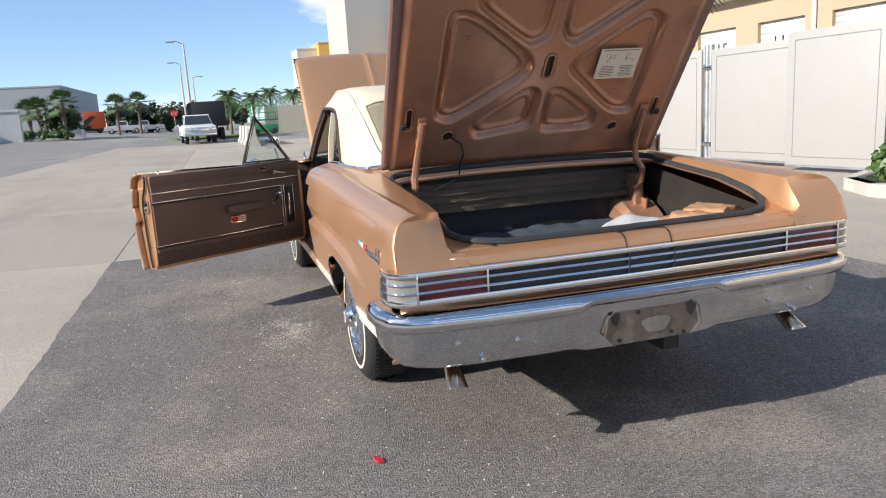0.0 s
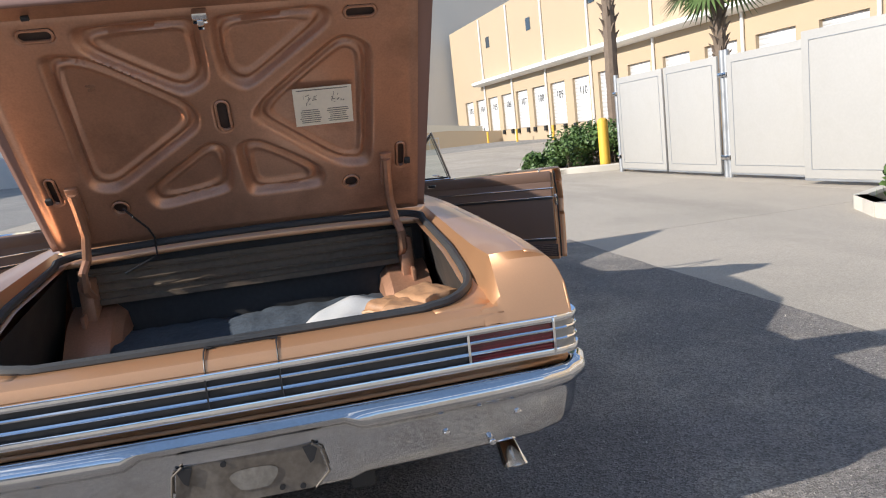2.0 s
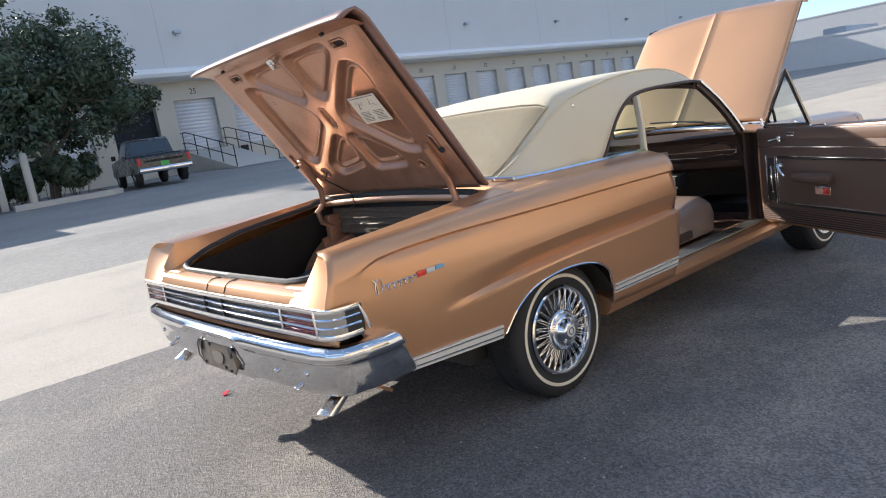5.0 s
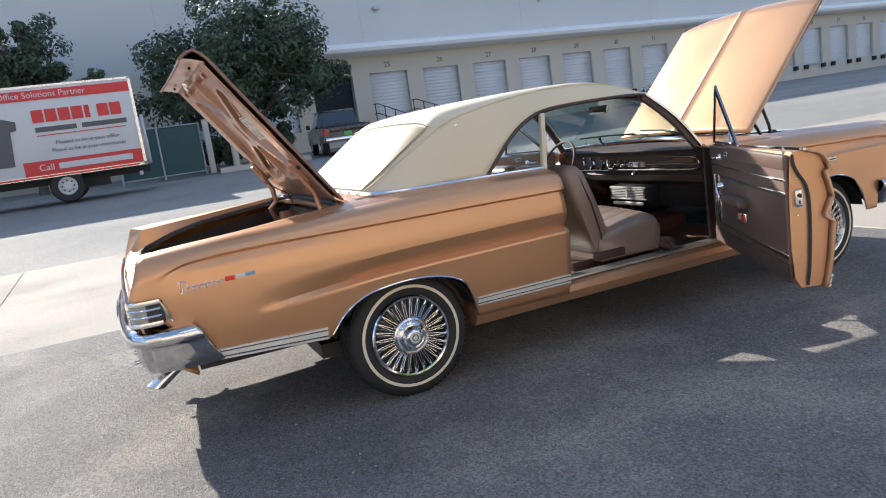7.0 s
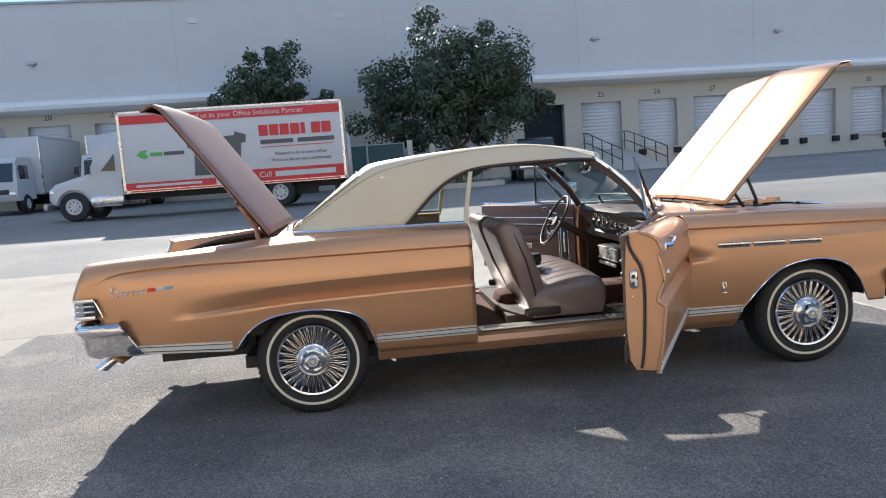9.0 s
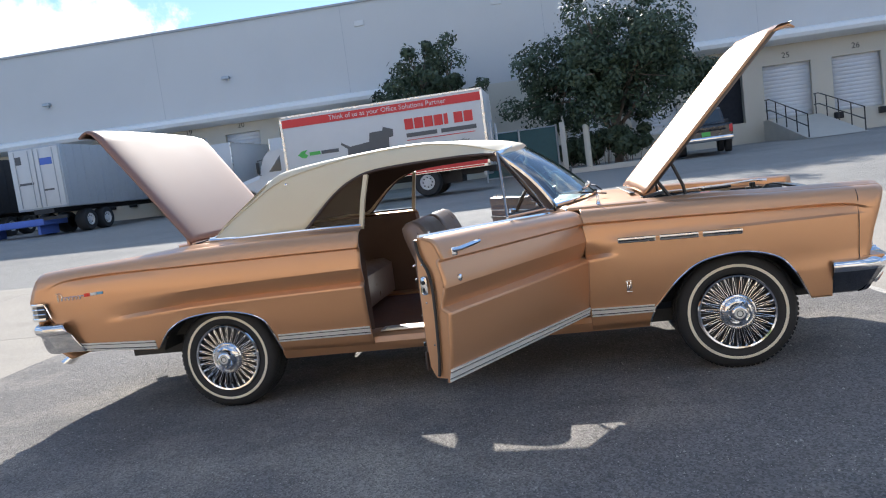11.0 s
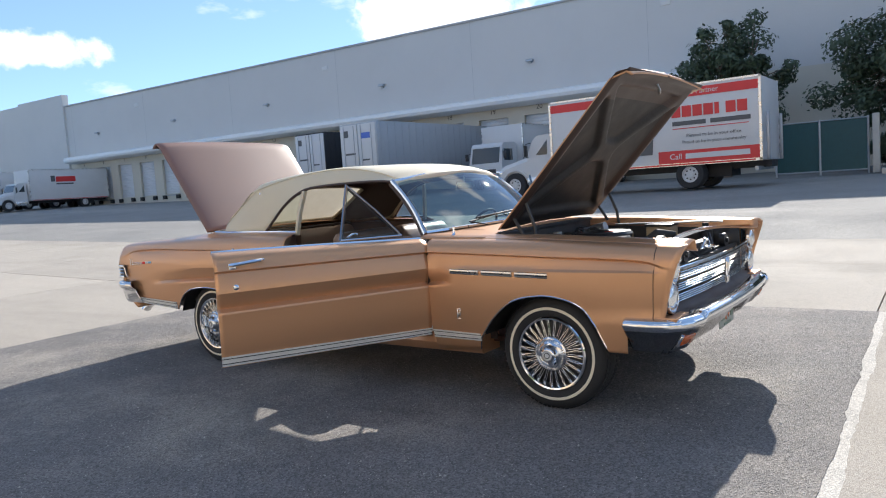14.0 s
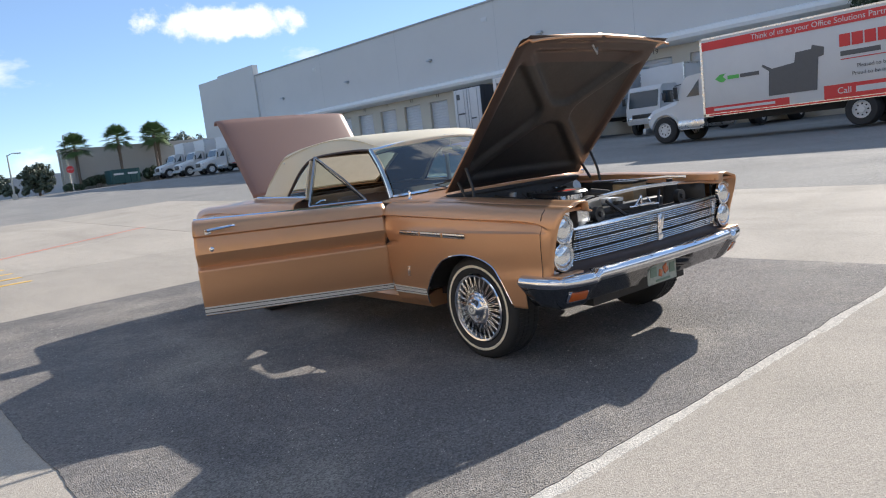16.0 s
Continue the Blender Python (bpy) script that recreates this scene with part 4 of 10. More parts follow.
for x in steps(0.56, 0.0, 8):
    half.append((x, -1.655, 0.987 + 0.014 * (1 - (x / 0.6) ** 2)))
ring = half + [(-x, y, z) for x, y, z in reversed(half[1:-1])]
for s in (1, -1):
    bm = bmesh.new()
    loft(bm, [[(s * x, y, z) for x, y, z in row] for row in pans])
    thick(part("corner_pan", bm, paint, car, angle=60), 0.004)
bm = bmesh.new()
tube(bm, ring + ring[:1], 0.0140, 8, caps=False)
part("trunk_seal", bm, seal_rubber, car, "grey weathered rubber trunk seal")

# trunk tub
bm = bmesh.new()
x = 0.66
loft(bm, [[(-x, -2.52, 0.80), (-x, -2.50, 0.45), (-x, -1.60, 0.47), (-x, -1.60, 0.96)], [(x, -2.52, 0.80), (x, -2.50, 0.45), (x, -1.60, 0.47), (x, -1.60, 0.96)]])
loft(bm, [[(-x, -2.52, 0.80), (-x, -1.60, 0.94)], [(-x - 0.1, -2.50, 0.45), (-x - 0.1, -1.60, 0.47)]])
loft(bm, [[(x, -2.52, 0.80), (x, -1.60, 0.94)], [(x + 0.1, -2.50, 0.45), (x + 0.1, -1.60, 0.47)]])
part("trunk_tub", bm, engine_black, car, "dark trunk well")
for s in (1, -1):
    bm = bmesh.new()
    rows = [[(s * x, -1.52 + r * math.cos(a), 0.40 + r * math.sin(a)) for a in steps(0, math.pi, 18)] for r, x in ((0.30, 0.47), (0.36, 0.48), (0.39, 0.51), (0.40, 0.66))]
    loft(bm, rows)
    part("inner_wheel_house", bm, paint_inner, car)
bm = bmesh.new()
box(bm, (0, -1.615, 0.86), (1.25, 0.02, 0.13))
box(bm, (0, -1.625, 0.80), (1.25, 0.035, 0.02))
part("seat_back_brace", bm, brace_brown, car, "khaki ribbed brace behind the seat")
for z in (0.905, 0.872, 0.836):
    bm = bmesh.new()
    tube(bm, [(-0.61, -1.628, z), (0.61, -1.628, z)], 0.007, 6)
    part("brace_rib", bm, brace_brown, car)

# trunk lid, hinged at its front edge and raised by 54.7 degrees
LID = Matrix.Translation((0, -1.745, 1.145)) @ Matrix(((1, 0, 0), (0, -0.5779, 0.8161), (0, 0.8161, 0.5779))).to_4x4()   # local x, s, outward
RECESS = (
    ((-0.462, 0.578), (-0.368, 0.572), (-0.088, 0.366), (-0.086, 0.302), (-0.404, 0.082), (-0.467, 0.108)),
    ((0.411, 0.573), (0.485, 0.538), (0.465, 0.083), (0.377, 0.084), (0.103, 0.316), (0.118, 0.347)),
    ((-0.356, 0.652), (-0.029, 0.661), (-0.028, 0.469), (-0.097, 0.429), (-0.357, 0.605)),
    ((0.034, 0.658), (0.364, 0.669), (0.372, 0.640), (0.092, 0.429), (0.033, 0.472)),
    ((-0.297, 0.050), (-0.056, 0.224), (-0.015, 0.202), (-0.031, 0.032), (-0.275, -0.009)),
    ((0.036, 0.205), (0.087, 0.217), (0.298, 0.065), (0.292, 0.008), (0.050, 0.002)))
SLOTS = ((-0.462, 0.655, 0.048, 0.017), (0.471, 0.655, 0.048, 0.017), (0.003, 0.329, 0.020, 0.056), (-0.59, 0.107, 0.014, 0.052), (0.59, 0.10, 0.014, 0.052), (-0.404, 0.004, 0.026, 0.026), (0.404, 0.0, 0.026, 0.026))


def inside_depth(poly, x, y):
    """How deep a point lies inside a convex outline (below zero: outside)."""
    cx, cy = sum(p[0] for p in poly) / len(poly), sum(p[1] for p in poly) / len(poly)
    total = 0.0
    for (ax, ay), (bx, by) in zip(poly, poly[1:] + poly[:1]):
        nx, ny = by - ay, ax - bx
        l = math.hypot(nx, ny)
        if (cx - ax) * nx + (cy - ay) * ny < 0:
            nx, ny = -nx, -ny
        total += math.exp(-clampf(((x - ax) * nx + (y - ay) * ny) / l, -0.4, 0.4) / 0.016)
    return -0.016 * math.log(total)


bm = bmesh.new()
outer = []
for k in range(25):
    w = k / 24
    sv = -0.17 + 0.94 * w
    row = []
    for x in steps(-1, 1, 24):
        hw = 0.685 + 0.024 * w
        lip = 0.0
        sl = sv
        if sv > 0.70:
            a = (sv - 0.70) / 0.07
            lip = -0.022 * a ** 1.6
            sl = 0.70 + 0.064 * a
        row.append((x * hw, sl, 0.026 + 0.016 * (1 - x * x) + lip - 0.010 * abs(x) ** 8))
    outer.append(row)
row = [(p[0] * 0.985, p[1] + 0.012, p[2] - 0.075) for p in outer[-1]]
outer.append([(p[0] * 0.995, p[1] + 0.010, p[2] - 0.03) for p in outer[-1]])
outer.append(row)
loft(bm, outer)
# lid skin in bronze dulled towards open shade by its colour
lid = part("trunk_lid", bm, lid_shade_paint, car, "raised bronze trunk lid")
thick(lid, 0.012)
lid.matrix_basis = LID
bm = bmesh.new()
nx, ny = 196, 132
grid = []
for j in range(ny + 1):
    sv = -0.165 + (0.705 + 0.165) * j / ny
    row = []
    for i in range(nx + 1):
        xv = -0.655 + 1.31 * i / nx
        d = 0.0
        for poly in RECESS:
            k = inside_depth(list(poly), xv, sv)
            d = max(d, soft((k + 0.022) / 0.024) - 0.34 * soft((k - 0.004) / 0.012) * soft(1 - (k - 0.018) / 0.014) - 0.12 * soft((k - 0.004) / 0.012))
        for (hx, hy, rx, ry) in SLOTS:
            r = min(rx, ry)
            k = r + 0.006 - math.hypot(max(0.0, abs(xv - hx) - rx + r), max(0.0, abs(sv - hy) - ry + r))
            d = max(d, 0.9 * soft(k / 0.010))
        edge = min(0.655 - abs(xv), sv + 0.165, 0.705 - sv + 0.02)
        rim = soft(1 - edge / 0.035) * 0.012
        crown = 0.010 * (1 - (xv / 0.66) ** 2)
        row.append((xv, sv, -0.018 + 0.032 * d + rim * 0.8 + crown))
    grid.append(row)
loft(bm, grid)
part("inner_panel", bm, paint_inner, lid, "stamped inner panel with cross ribs", angle=60)
bm = bmesh.new()
loft(bm, [[(x * 0.69, 0.69, -0.004 + 0.010 * (1 - x * x)) for x in steps(-1, 1, 24)], [(x * 0.69, 0.725, -0.030 + 0.010 * (1 - x * x)) for x in steps(-1, 1, 24)], [(x * 0.69, 0.768, -0.072 + 0.018 * (1 - x * x)) for x in steps(-1, 1, 24)]])
part("lip_panel", bm, paint_inner, lid)
for (hx, hy, rx, ry) in SLOTS:
    bm = bmesh.new()
    r = min(rx, ry)
    pts = [(hx + r * math.cos(a) + math.copysign(rx - r, math.cos(a)), hy + r * math.sin(a) + math.copysign(ry - r, math.sin(a))) for a in steps(0.02, 0.02 + 2 * math.pi, 28)[:-1]]
    high = -0.003 + 0.010 * (1 - (hx / 0.66) ** 2)
    prism(bm, pts, 0.004, Matrix.Translation((0, 0, high)))
    slot = part("slot", bm, dark_vinyl, lid, "dark access slot")
    bm = bmesh.new()
    tube(bm, [(px, py, high - 0.014) for px, py in pts + pts[:1]], 0.0045, 6, caps=False)
    part("slot_rim", bm, paint_inner, slot)
bm = bmesh.new()
box(bm, (0.0, 0.690, -0.035), (0.045, 0.035, 0.04), bevel=0.006)
box(bm, (0.0, 0.672, -0.05), (0.02, 0.03, 0.018), bevel=0.004)
part("latch", bm, chrome_worn, lid, "worn metal latch")
for s in (-1, 1):
    bm = bmesh.new()
    box(bm, (s * 0.46, 0.722, -0.038), (0.02, 0.012, 0.012))
    part("rubber_stop", bm, rubber, lid)
    bm = bmesh.new()
    box(bm, (s * 0.612, 0.075, -0.02), (0.022, 0.022, 0.02), bevel=0.003)
    part("rubber_stop", bm, rubber, lid)
lab = bmesh.new()
box(lab, (0.331, 0.327, -0.0015), (0.195, 0.145, 0.002))
part("service_label", lab, paper, lid, "cream paper instruction label")
rng = random.Random(11)
bm = bmesh.new()
for col in (0.285, 0.378):
    for r in range(7):
        w = rng.uniform(0.05, 0.075)
        box(bm, (col, 0.268 + 0.008 * r, -0.0032), (w, 0.0022, 0.0012))
    for r in range(10):
        box(bm, (col + rng.uniform(-0.022, 0.022), 0.355 + rng.uniform(-0.018, 0.018), -0.0032), (rng.uniform(0.004, 0.016), rng.uniform(0.001, 0.003), 0.0012), rot=(0, 0, rng.uniform(0, 90)))
box(bm, (0.331, 0.392, -0.0032), (0.17, 0.003, 0.0012))
part("label_print", bm, ink, lid)
# hinge arms, from the lid down into the well
for s in (-1, 1):
    bm = bmesh.new()
    inv = LID.inverted()
    pts = [(0.533, 0.10, -0.03), (0.536, 0.0, -0.035), (0.54, -0.08, -0.04)]
    low = [(0.555, -1.72, 0.97), (0.565, -1.76, 0.93), (0.57, -1.74, 0.87), (0.57, -1.67, 0.83)]
    pts = [Vector((s * a, b, c)) for a, b, c in pts] + [inv @ Vector((s * a, b, c)) for a, b, c in low]
    tube(bm, pts, 0.016, 8)
    box(bm, (s * 0.533, 0.05, -0.022), (0.04, 0.14, 0.016), bevel=0.004)
    part("hinge_arm", bm, paint_inner, lid)
    bm = bmesh.new()
    box(bm, (s * 0.585, -1.66, 0.80), (0.05, 0.09, 0.20), bevel=0.012)
    box(bm, (s * 0.60, -1.70, 0.66), (0.015, 0.06, 0.24), rot=(8, 0, 0), bevel=0.004)
    part("hinge_bracket", bm, paint_inner, car)
bm = bmesh.new()
inv = LID.inverted()
tube(bm, [inv @ Vector(p) for p in ((-0.395, -1.76, 1.14), (-0.36, -1.80, 1.11), (-0.33, -1.74, 1.06), (-0.325, -1.68, 1.02), (-0.33, -1.66, 0.95), (-0.45, -1.66, 0.90))], 0.004, 6)
part("lamp_wire", bm, black_paint, lid, "thin black wire")

# tail lamp band, wrapping round both corners
def band_path(off=0.0, x_end=0.905):
    pts = []
    for x in steps(-0.80, 0.80, 20):
        pts.append((x, -2.652 - 0.012 * (1 - (x / 0.7) ** 2 if abs(x) < 0.7 else 0) - off))
    r = [(0.845, -2.650), (0.875, -2.640), (0.895, -2.615), (0.902, -2.57), (0.900, -2.535)]
    right = [(a + off * min(1, k / 3), b - off * max(0, 1 - k / 3)) for k, (a, b) in enumerate(r)]
    left = [(-a, b) for a, b in reversed(right)]
    return left + pts + right


def band_strip(z, h, out, name, mat, label=""):
    bm = bmesh.new()
    path = [(x, y, z) for x, y in band_path()]
    sweep(bm, path, [(0.0, -h / 2), (out * 0.8, -h / 2), (out, 0), (out * 0.8, h / 2), (0.0, h / 2)])
    return part(name, bm, mat, car, label)


bm = bmesh.new()
sweep(bm, [(x * 0.998, y + 0.012, 0.711) for x, y in band_path()], [(0.0, -0.047), (0.008, -0.047), (0.008, 0.047), (0.0, 0.047)])
part("lamp_backing", bm, engine_black, car, "black grooved panel between the lamps")
band_strip(0.756, 0.017, 0.012, "lamp_trim", chrome, "chrome upper moulding")
band_strip(0.666, 0.019, 0.014, "lamp_trim", chrome, "chrome lower moulding")
for z in (0.727, 0.698):
    band_strip(z, 0.0085, 0.010, "thin_bar", chrome)
for s in (-1, 1):
    bm = bmesh.new()
    box(bm, (s * 0.705, -2.650, 0.711), (0.225, 0.012, 0.076), bevel=0.003)
    lens = part("tail_lamp", bm, red_lens, car, "dark red ribbed tail lamp lens")
    bm = bmesh.new()
    for k in range(9):
        box(bm, (s * 0.705, -2.657, 0.678 + 0.0083 * k), (0.224, 0.003, 0.003))
    parts_of("lens_rib", bm, red_lens, lens)
    bm = bmesh.new()
    sweep(bm, [(s * a, b, 0.711) for a, b in (((0.822, -2.655), (0.85, -2.651), (0.878, -2.640), (0.897, -2.613), (0.903, -2.57), (0.9, -2.54)) if s > 0 else ((0.9, -2.54), (0.903, -2.57), (0.897, -2.613), (0.878, -2.640), (0.85, -2.651), (0.822, -2.655)))], [(0, -0.038), (0.003, -0.038), (0.003, 0.038), (0, 0.038)])
    part("corner_lens", bm, clear_lens, car, "clear ribbed corner lens")
    for x in (0.587, 0.822):
        bm = bmesh.new()
        box(bm, (s * x, -2.66, 0.711), (0.008, 0.012, 0.10), bevel=0.002)
        part("lamp_divider", bm, chrome, car)
    bm = bmesh.new()
    tube(bm, [(s * 0.902, -2.535, 0.757), (s * 0.904, -2.515, 0.71), (s * 0.902, -2.500, 0.664)], 0.006, 6)
    part("lamp_trim", bm, chrome, car)
for x in (-0.074, 0.103):
    bm = bmesh.new()
    box(bm, (x, -2.668, 0.711), (0.004, 0.012, 0.098))
    part("panel_gap", bm, black_paint, car)

# rear bumper: rolled chrome section swept round the tail
def bumper_path(rear=True):
    if rear:
        half = [(0.0, -2.705), (0.20, -2.703), (0.45, -2.695), (0.65, -2.683), (0.78, -2.668), (0.85, -2.648), (0.90, -2.61), (0.924, -2.55), (0.928, -2.47), (0.918, -2.40)]
    else:
        half = [(0.0, 2.235), (0.25, 2.232), (0.5, 2.22), (0.63, 2.209), (0.69, 2.201), (0.78, 2.18), (0.845, 2.148), (0.885, 2.10), (0.900, 2.03), (0.900, 1.95), (0.895, 1.90)]
    return half


def bumper_mesh(rear=True):
    bm = bmesh.new()
    half = bumper_path(rear)
    full = [(-x, y) for x, y in reversed(half[1:])] + half
    dense = []
    for k in range(len(full) - 1):
        for w in steps(0, 1, 6)[:-1]:
            dense.append((full[k][0] + (full[k + 1][0] - full[k][0]) * w, full[k][1] + (full[k + 1][1] - full[k][1]) * w))
    dense.append(full[-1])
    rows = []
    for k, (x, y) in enumerate(dense):
        a, b = dense[max(k - 1, 0)], dense[min(k + 1, len(dense) - 1)]
        d = Vector((b[0] - a[0], b[1] - a[1])).normalized()
        out = Vector((d.y, -d.x)) if rear else Vector((-d.y, d.x))
        end = clampf((len(dense) - 1 - abs(2 * k - len(dense) + 1)) / 10.0, 0, 1)
        mid = soft((0.29 - abs(x)) / 0.045)
        if rear:
            step = 0.022 * mid
            sec = [(-0.075, 0.628), (-0.03, 0.634), (0.0, 0.630), (0.018, 0.615), (0.022, 0.590 + step), (0.014, 0.575 + step), (-0.004, 0.562 + step), (-0.010, 0.53), (-0.018, 0.48), (-0.028, 0.452 - 0.012 * mid), (-0.045, 0.432 - 0.012 * mid), (-0.09, 0.424)]
            if abs(x) > 0.72:
                up = soft((abs(x) - 0.72) / 0.2)
                sec = [(o, z + (0.012 * up if z < 0.5 else 0)) for o, z in sec]
        else:
            sec = [(-0.075, 0.548), (-0.03, 0.556), (0.0, 0.552), (0.018, 0.538), (0.022, 0.518), (0.012, 0.50), (0.0, 0.488), (-0.022, 0.462), (-0.052, 0.42), (-0.074, 0.392 + 0.02 * mid), (-0.088, 0.380 + 0.02 * mid), (-0.11, 0.370)]
        if not rear:
            corner = soft((abs(x) - 0.645) / 0.022)
            nick = 0.014 * max(0.0, 1 - abs(abs(x) - 0.665) / 0.022)
            sec = [(o + 0.010 * corner - nick, z - 0.010 * corner - nick if z > 0.485 else z - 0.012 * corner) for o, z in sec]
            inset = 0.078 * soft((0.205 - abs(x)) / 0.03)
            sec = [(o - (inset if z < 0.485 else 0.0), z) for o, z in sec]
        fine = []
        m = len(sec) - 1
        for q in steps(0, m, m * 3):
            fine.append((spline([(i, p[0]) for i, p in enumerate(sec)], q), spline([(i, p[1]) for i, p in enumerate(sec)], q)))
        lean = 0.55 * soft((abs(x) - 0.87) / 0.05) * soft((y + 2.66) / 0.2) if rear else 0.0
        rows.append([(x + out.x * o, y + out.y * o + lean * (0.60 - z), z) for o, z in fine])
    loft(bm, rows)
    return bm


rb = part("rear_bumper", bumper_mesh(True), chrome_worn, car, "chrome rear bumper with pitting", angle=50)
thick(rb, 0.004)
fb = part("front_bumper", bumper_mesh(False), [chrome, dark_reflect_chrome], car, "chrome front bumper, dark reflection put into its lower half's colour", angle=50)
# lower faces take the darkened chrome: a reflection painted by height
for f in fb.data.polygons:
    if f.center.z < 0.487:
        f.material_index = 1
thick(fb, 0.004)
for s in (-1, 1):
    for x, z in ((0.50, 0.505), (0.70, 0.520), (0.62, 0.455)):
        bm = bmesh.new()
        yb = lerp_table([(0, -2.71), (0.45, -2.70), (0.65, -2.69), (0.78, -2.672)], x)
        lathe(bm, [(0.0, -0.004), (0.007, -0.003), (0.0095, 0.0), (0.0095, 0.02)], 12, "y", (s * x, yb + 0.012, z))
        part("bumper_bolt", bm, chrome_worn, rb)
# plate recess of the rear bumper
bm = bmesh.new()
up = Matrix(((1, 0, 0, 0), (0, 0, -1, 0), (0, 1, 0, 0), (0, 0, 0, 1)))
prism(bm, [(-0.145, 0.437), (0.145, 0.437), (0.182, 0.475), (0.172, 0.535), (0.150, 0.553), (-0.150, 0.553), (-0.172, 0.535), (-0.182, 0.475)], 0.010, Matrix.Translation((0, -2.687, 0)) @ up)
part("plate_recess", bm, dull_plate, rb, "empty dull number plate recess")
for s in (-1, 1):
    bm = bmesh.new()
    prism(bm, [(s * 0.172, 0.552), (s * 0.132, 0.548), (s * 0.138, 0.528), (s * 0.146, 0.505), (s * 0.156, 0.512)], 0.006, Matrix.Translation((0, -2.699, 0)) @ up)
    part("plate_slot", bm, black_paint, rb)
    bm = bmesh.new()
    tube(bm, [(s * 0.155, -2.704, 0.555), (s * 0.180, -2.704, 0.535), (s * 0.190, -2.702, 0.475), (s * 0.150, -2.694, 0.434)], 0.0032, 7)
    part("recess_lip", bm, dull_plate, rb)
bm = bmesh.new()
pts = [(0.008 + 0.055 * math.cos(a) * (1 + 0.15 * math.sin(3 * a)), 0.492 + 0.034 * math.sin(a) * (1 + 0.2 * math.cos(2 * a))) for a in steps(0, 2 * math.pi, 24)[:-1]]
prism(bm, pts, 0.0015, Matrix.Translation((0, -2.6995, 0)) @ up)
part("worn_spot", bm, dull_spot, rb, "pale rubbed patch in the plate recess")
for x, z in ((-0.135, 0.452), (0.07, 0.455), (0.12, 0.448), (-0.06, 0.542)):
    bm = bmesh.new()
    cyl(bm, (x, -2.698, z), (x, -2.7025, z), 0.0075, seg=10)
    part("plate_hole", bm, black_paint, rb)

# twin exhaust tips
for s in (-1, 1):
    bm = bmesh.new()
    p0, p1 = Vector((s * 0.680, -2.48, 0.430)), Vector((s * 0.692, -2.61, 0.350))
    q = (p1 - p0).to_track_quat("Z", "Y").to_matrix()
    rows = []
    for h, r in ((0, 0.025), (0.08, 0.025), (0.12, 0.028), (0.160, 0.031), (0.160, 0.027), (0.1, 0.023)):
        # the end is cut at a slant, so that the bright inside shows from behind
        rows.append([p0 + q @ Vector((r * math.cos(a) * 1.15, r * math.sin(a), h + (0.022 * math.sin(a) if h > 0.15 else 0.0))) for a in steps(0, 2 * math.pi, 20)[:-1]])
    loft(bm, rows, close_u=True)
    ex = part("exhaust_tip", bm, spoke_chrome, car, "chrome exhaust tip")
    bm = bmesh.new()
    box(bm, (s * 0.675, -2.55, 0.415), (0.014, 0.03, 0.07), bevel=0.004)
    part("exhaust_hanger", bm, chrome_worn, ex)

# ribbed moulding along the lower sides
def lower_moulding(y0, y1, z0a, z1a, z0b, z1b, s, parent, name="side_moulding"):
    for lo, hi, mat, out in ((0.0, 0.20, trim_silver, 0.009), (0.29, 0.71, trim_silver, 0.006), (0.80, 1.0, trim_silver, 0.009)):
        bm = bmesh.new()
        rows = []
        for y in steps(y0, y1, 14):
            w = (y - y0) / (y1 - y0)
            a, b = z0a + (z0b - z0a) * w, z1a + (z1b - z1a) * w
            za, zb = a + (b - a) * lo, a + (b - a) * hi
            xa, xb = side_x(y, za), side_x(y, zb)
            rows.append([(s * xa, y, za), (s * (xa + out), y, za + 0.001), (s * (xb + out), y, zb - 0.001), (s * xb, y, zb)])
        vs = loft(bm, rows)
        bm.faces.new(vs[0]); bm.faces.new(vs[-1])
        part(name, bm, mat, parent)
    bm = bmesh.new()
    rows = []
    for y in steps(y0, y1, 14):
        w = (y - y0) / (y1 - y0)
        a, b = z0a + (z0b - z0a) * w, z1a + (z1b - z1a) * w
        rows.append([(s * (side_x(y, a) + 0.002), y, a), (s * (side_x(y, b) + 0.002), y, b)])
    loft(bm, rows)
    part("moulding_base", bm, black_paint, parent)


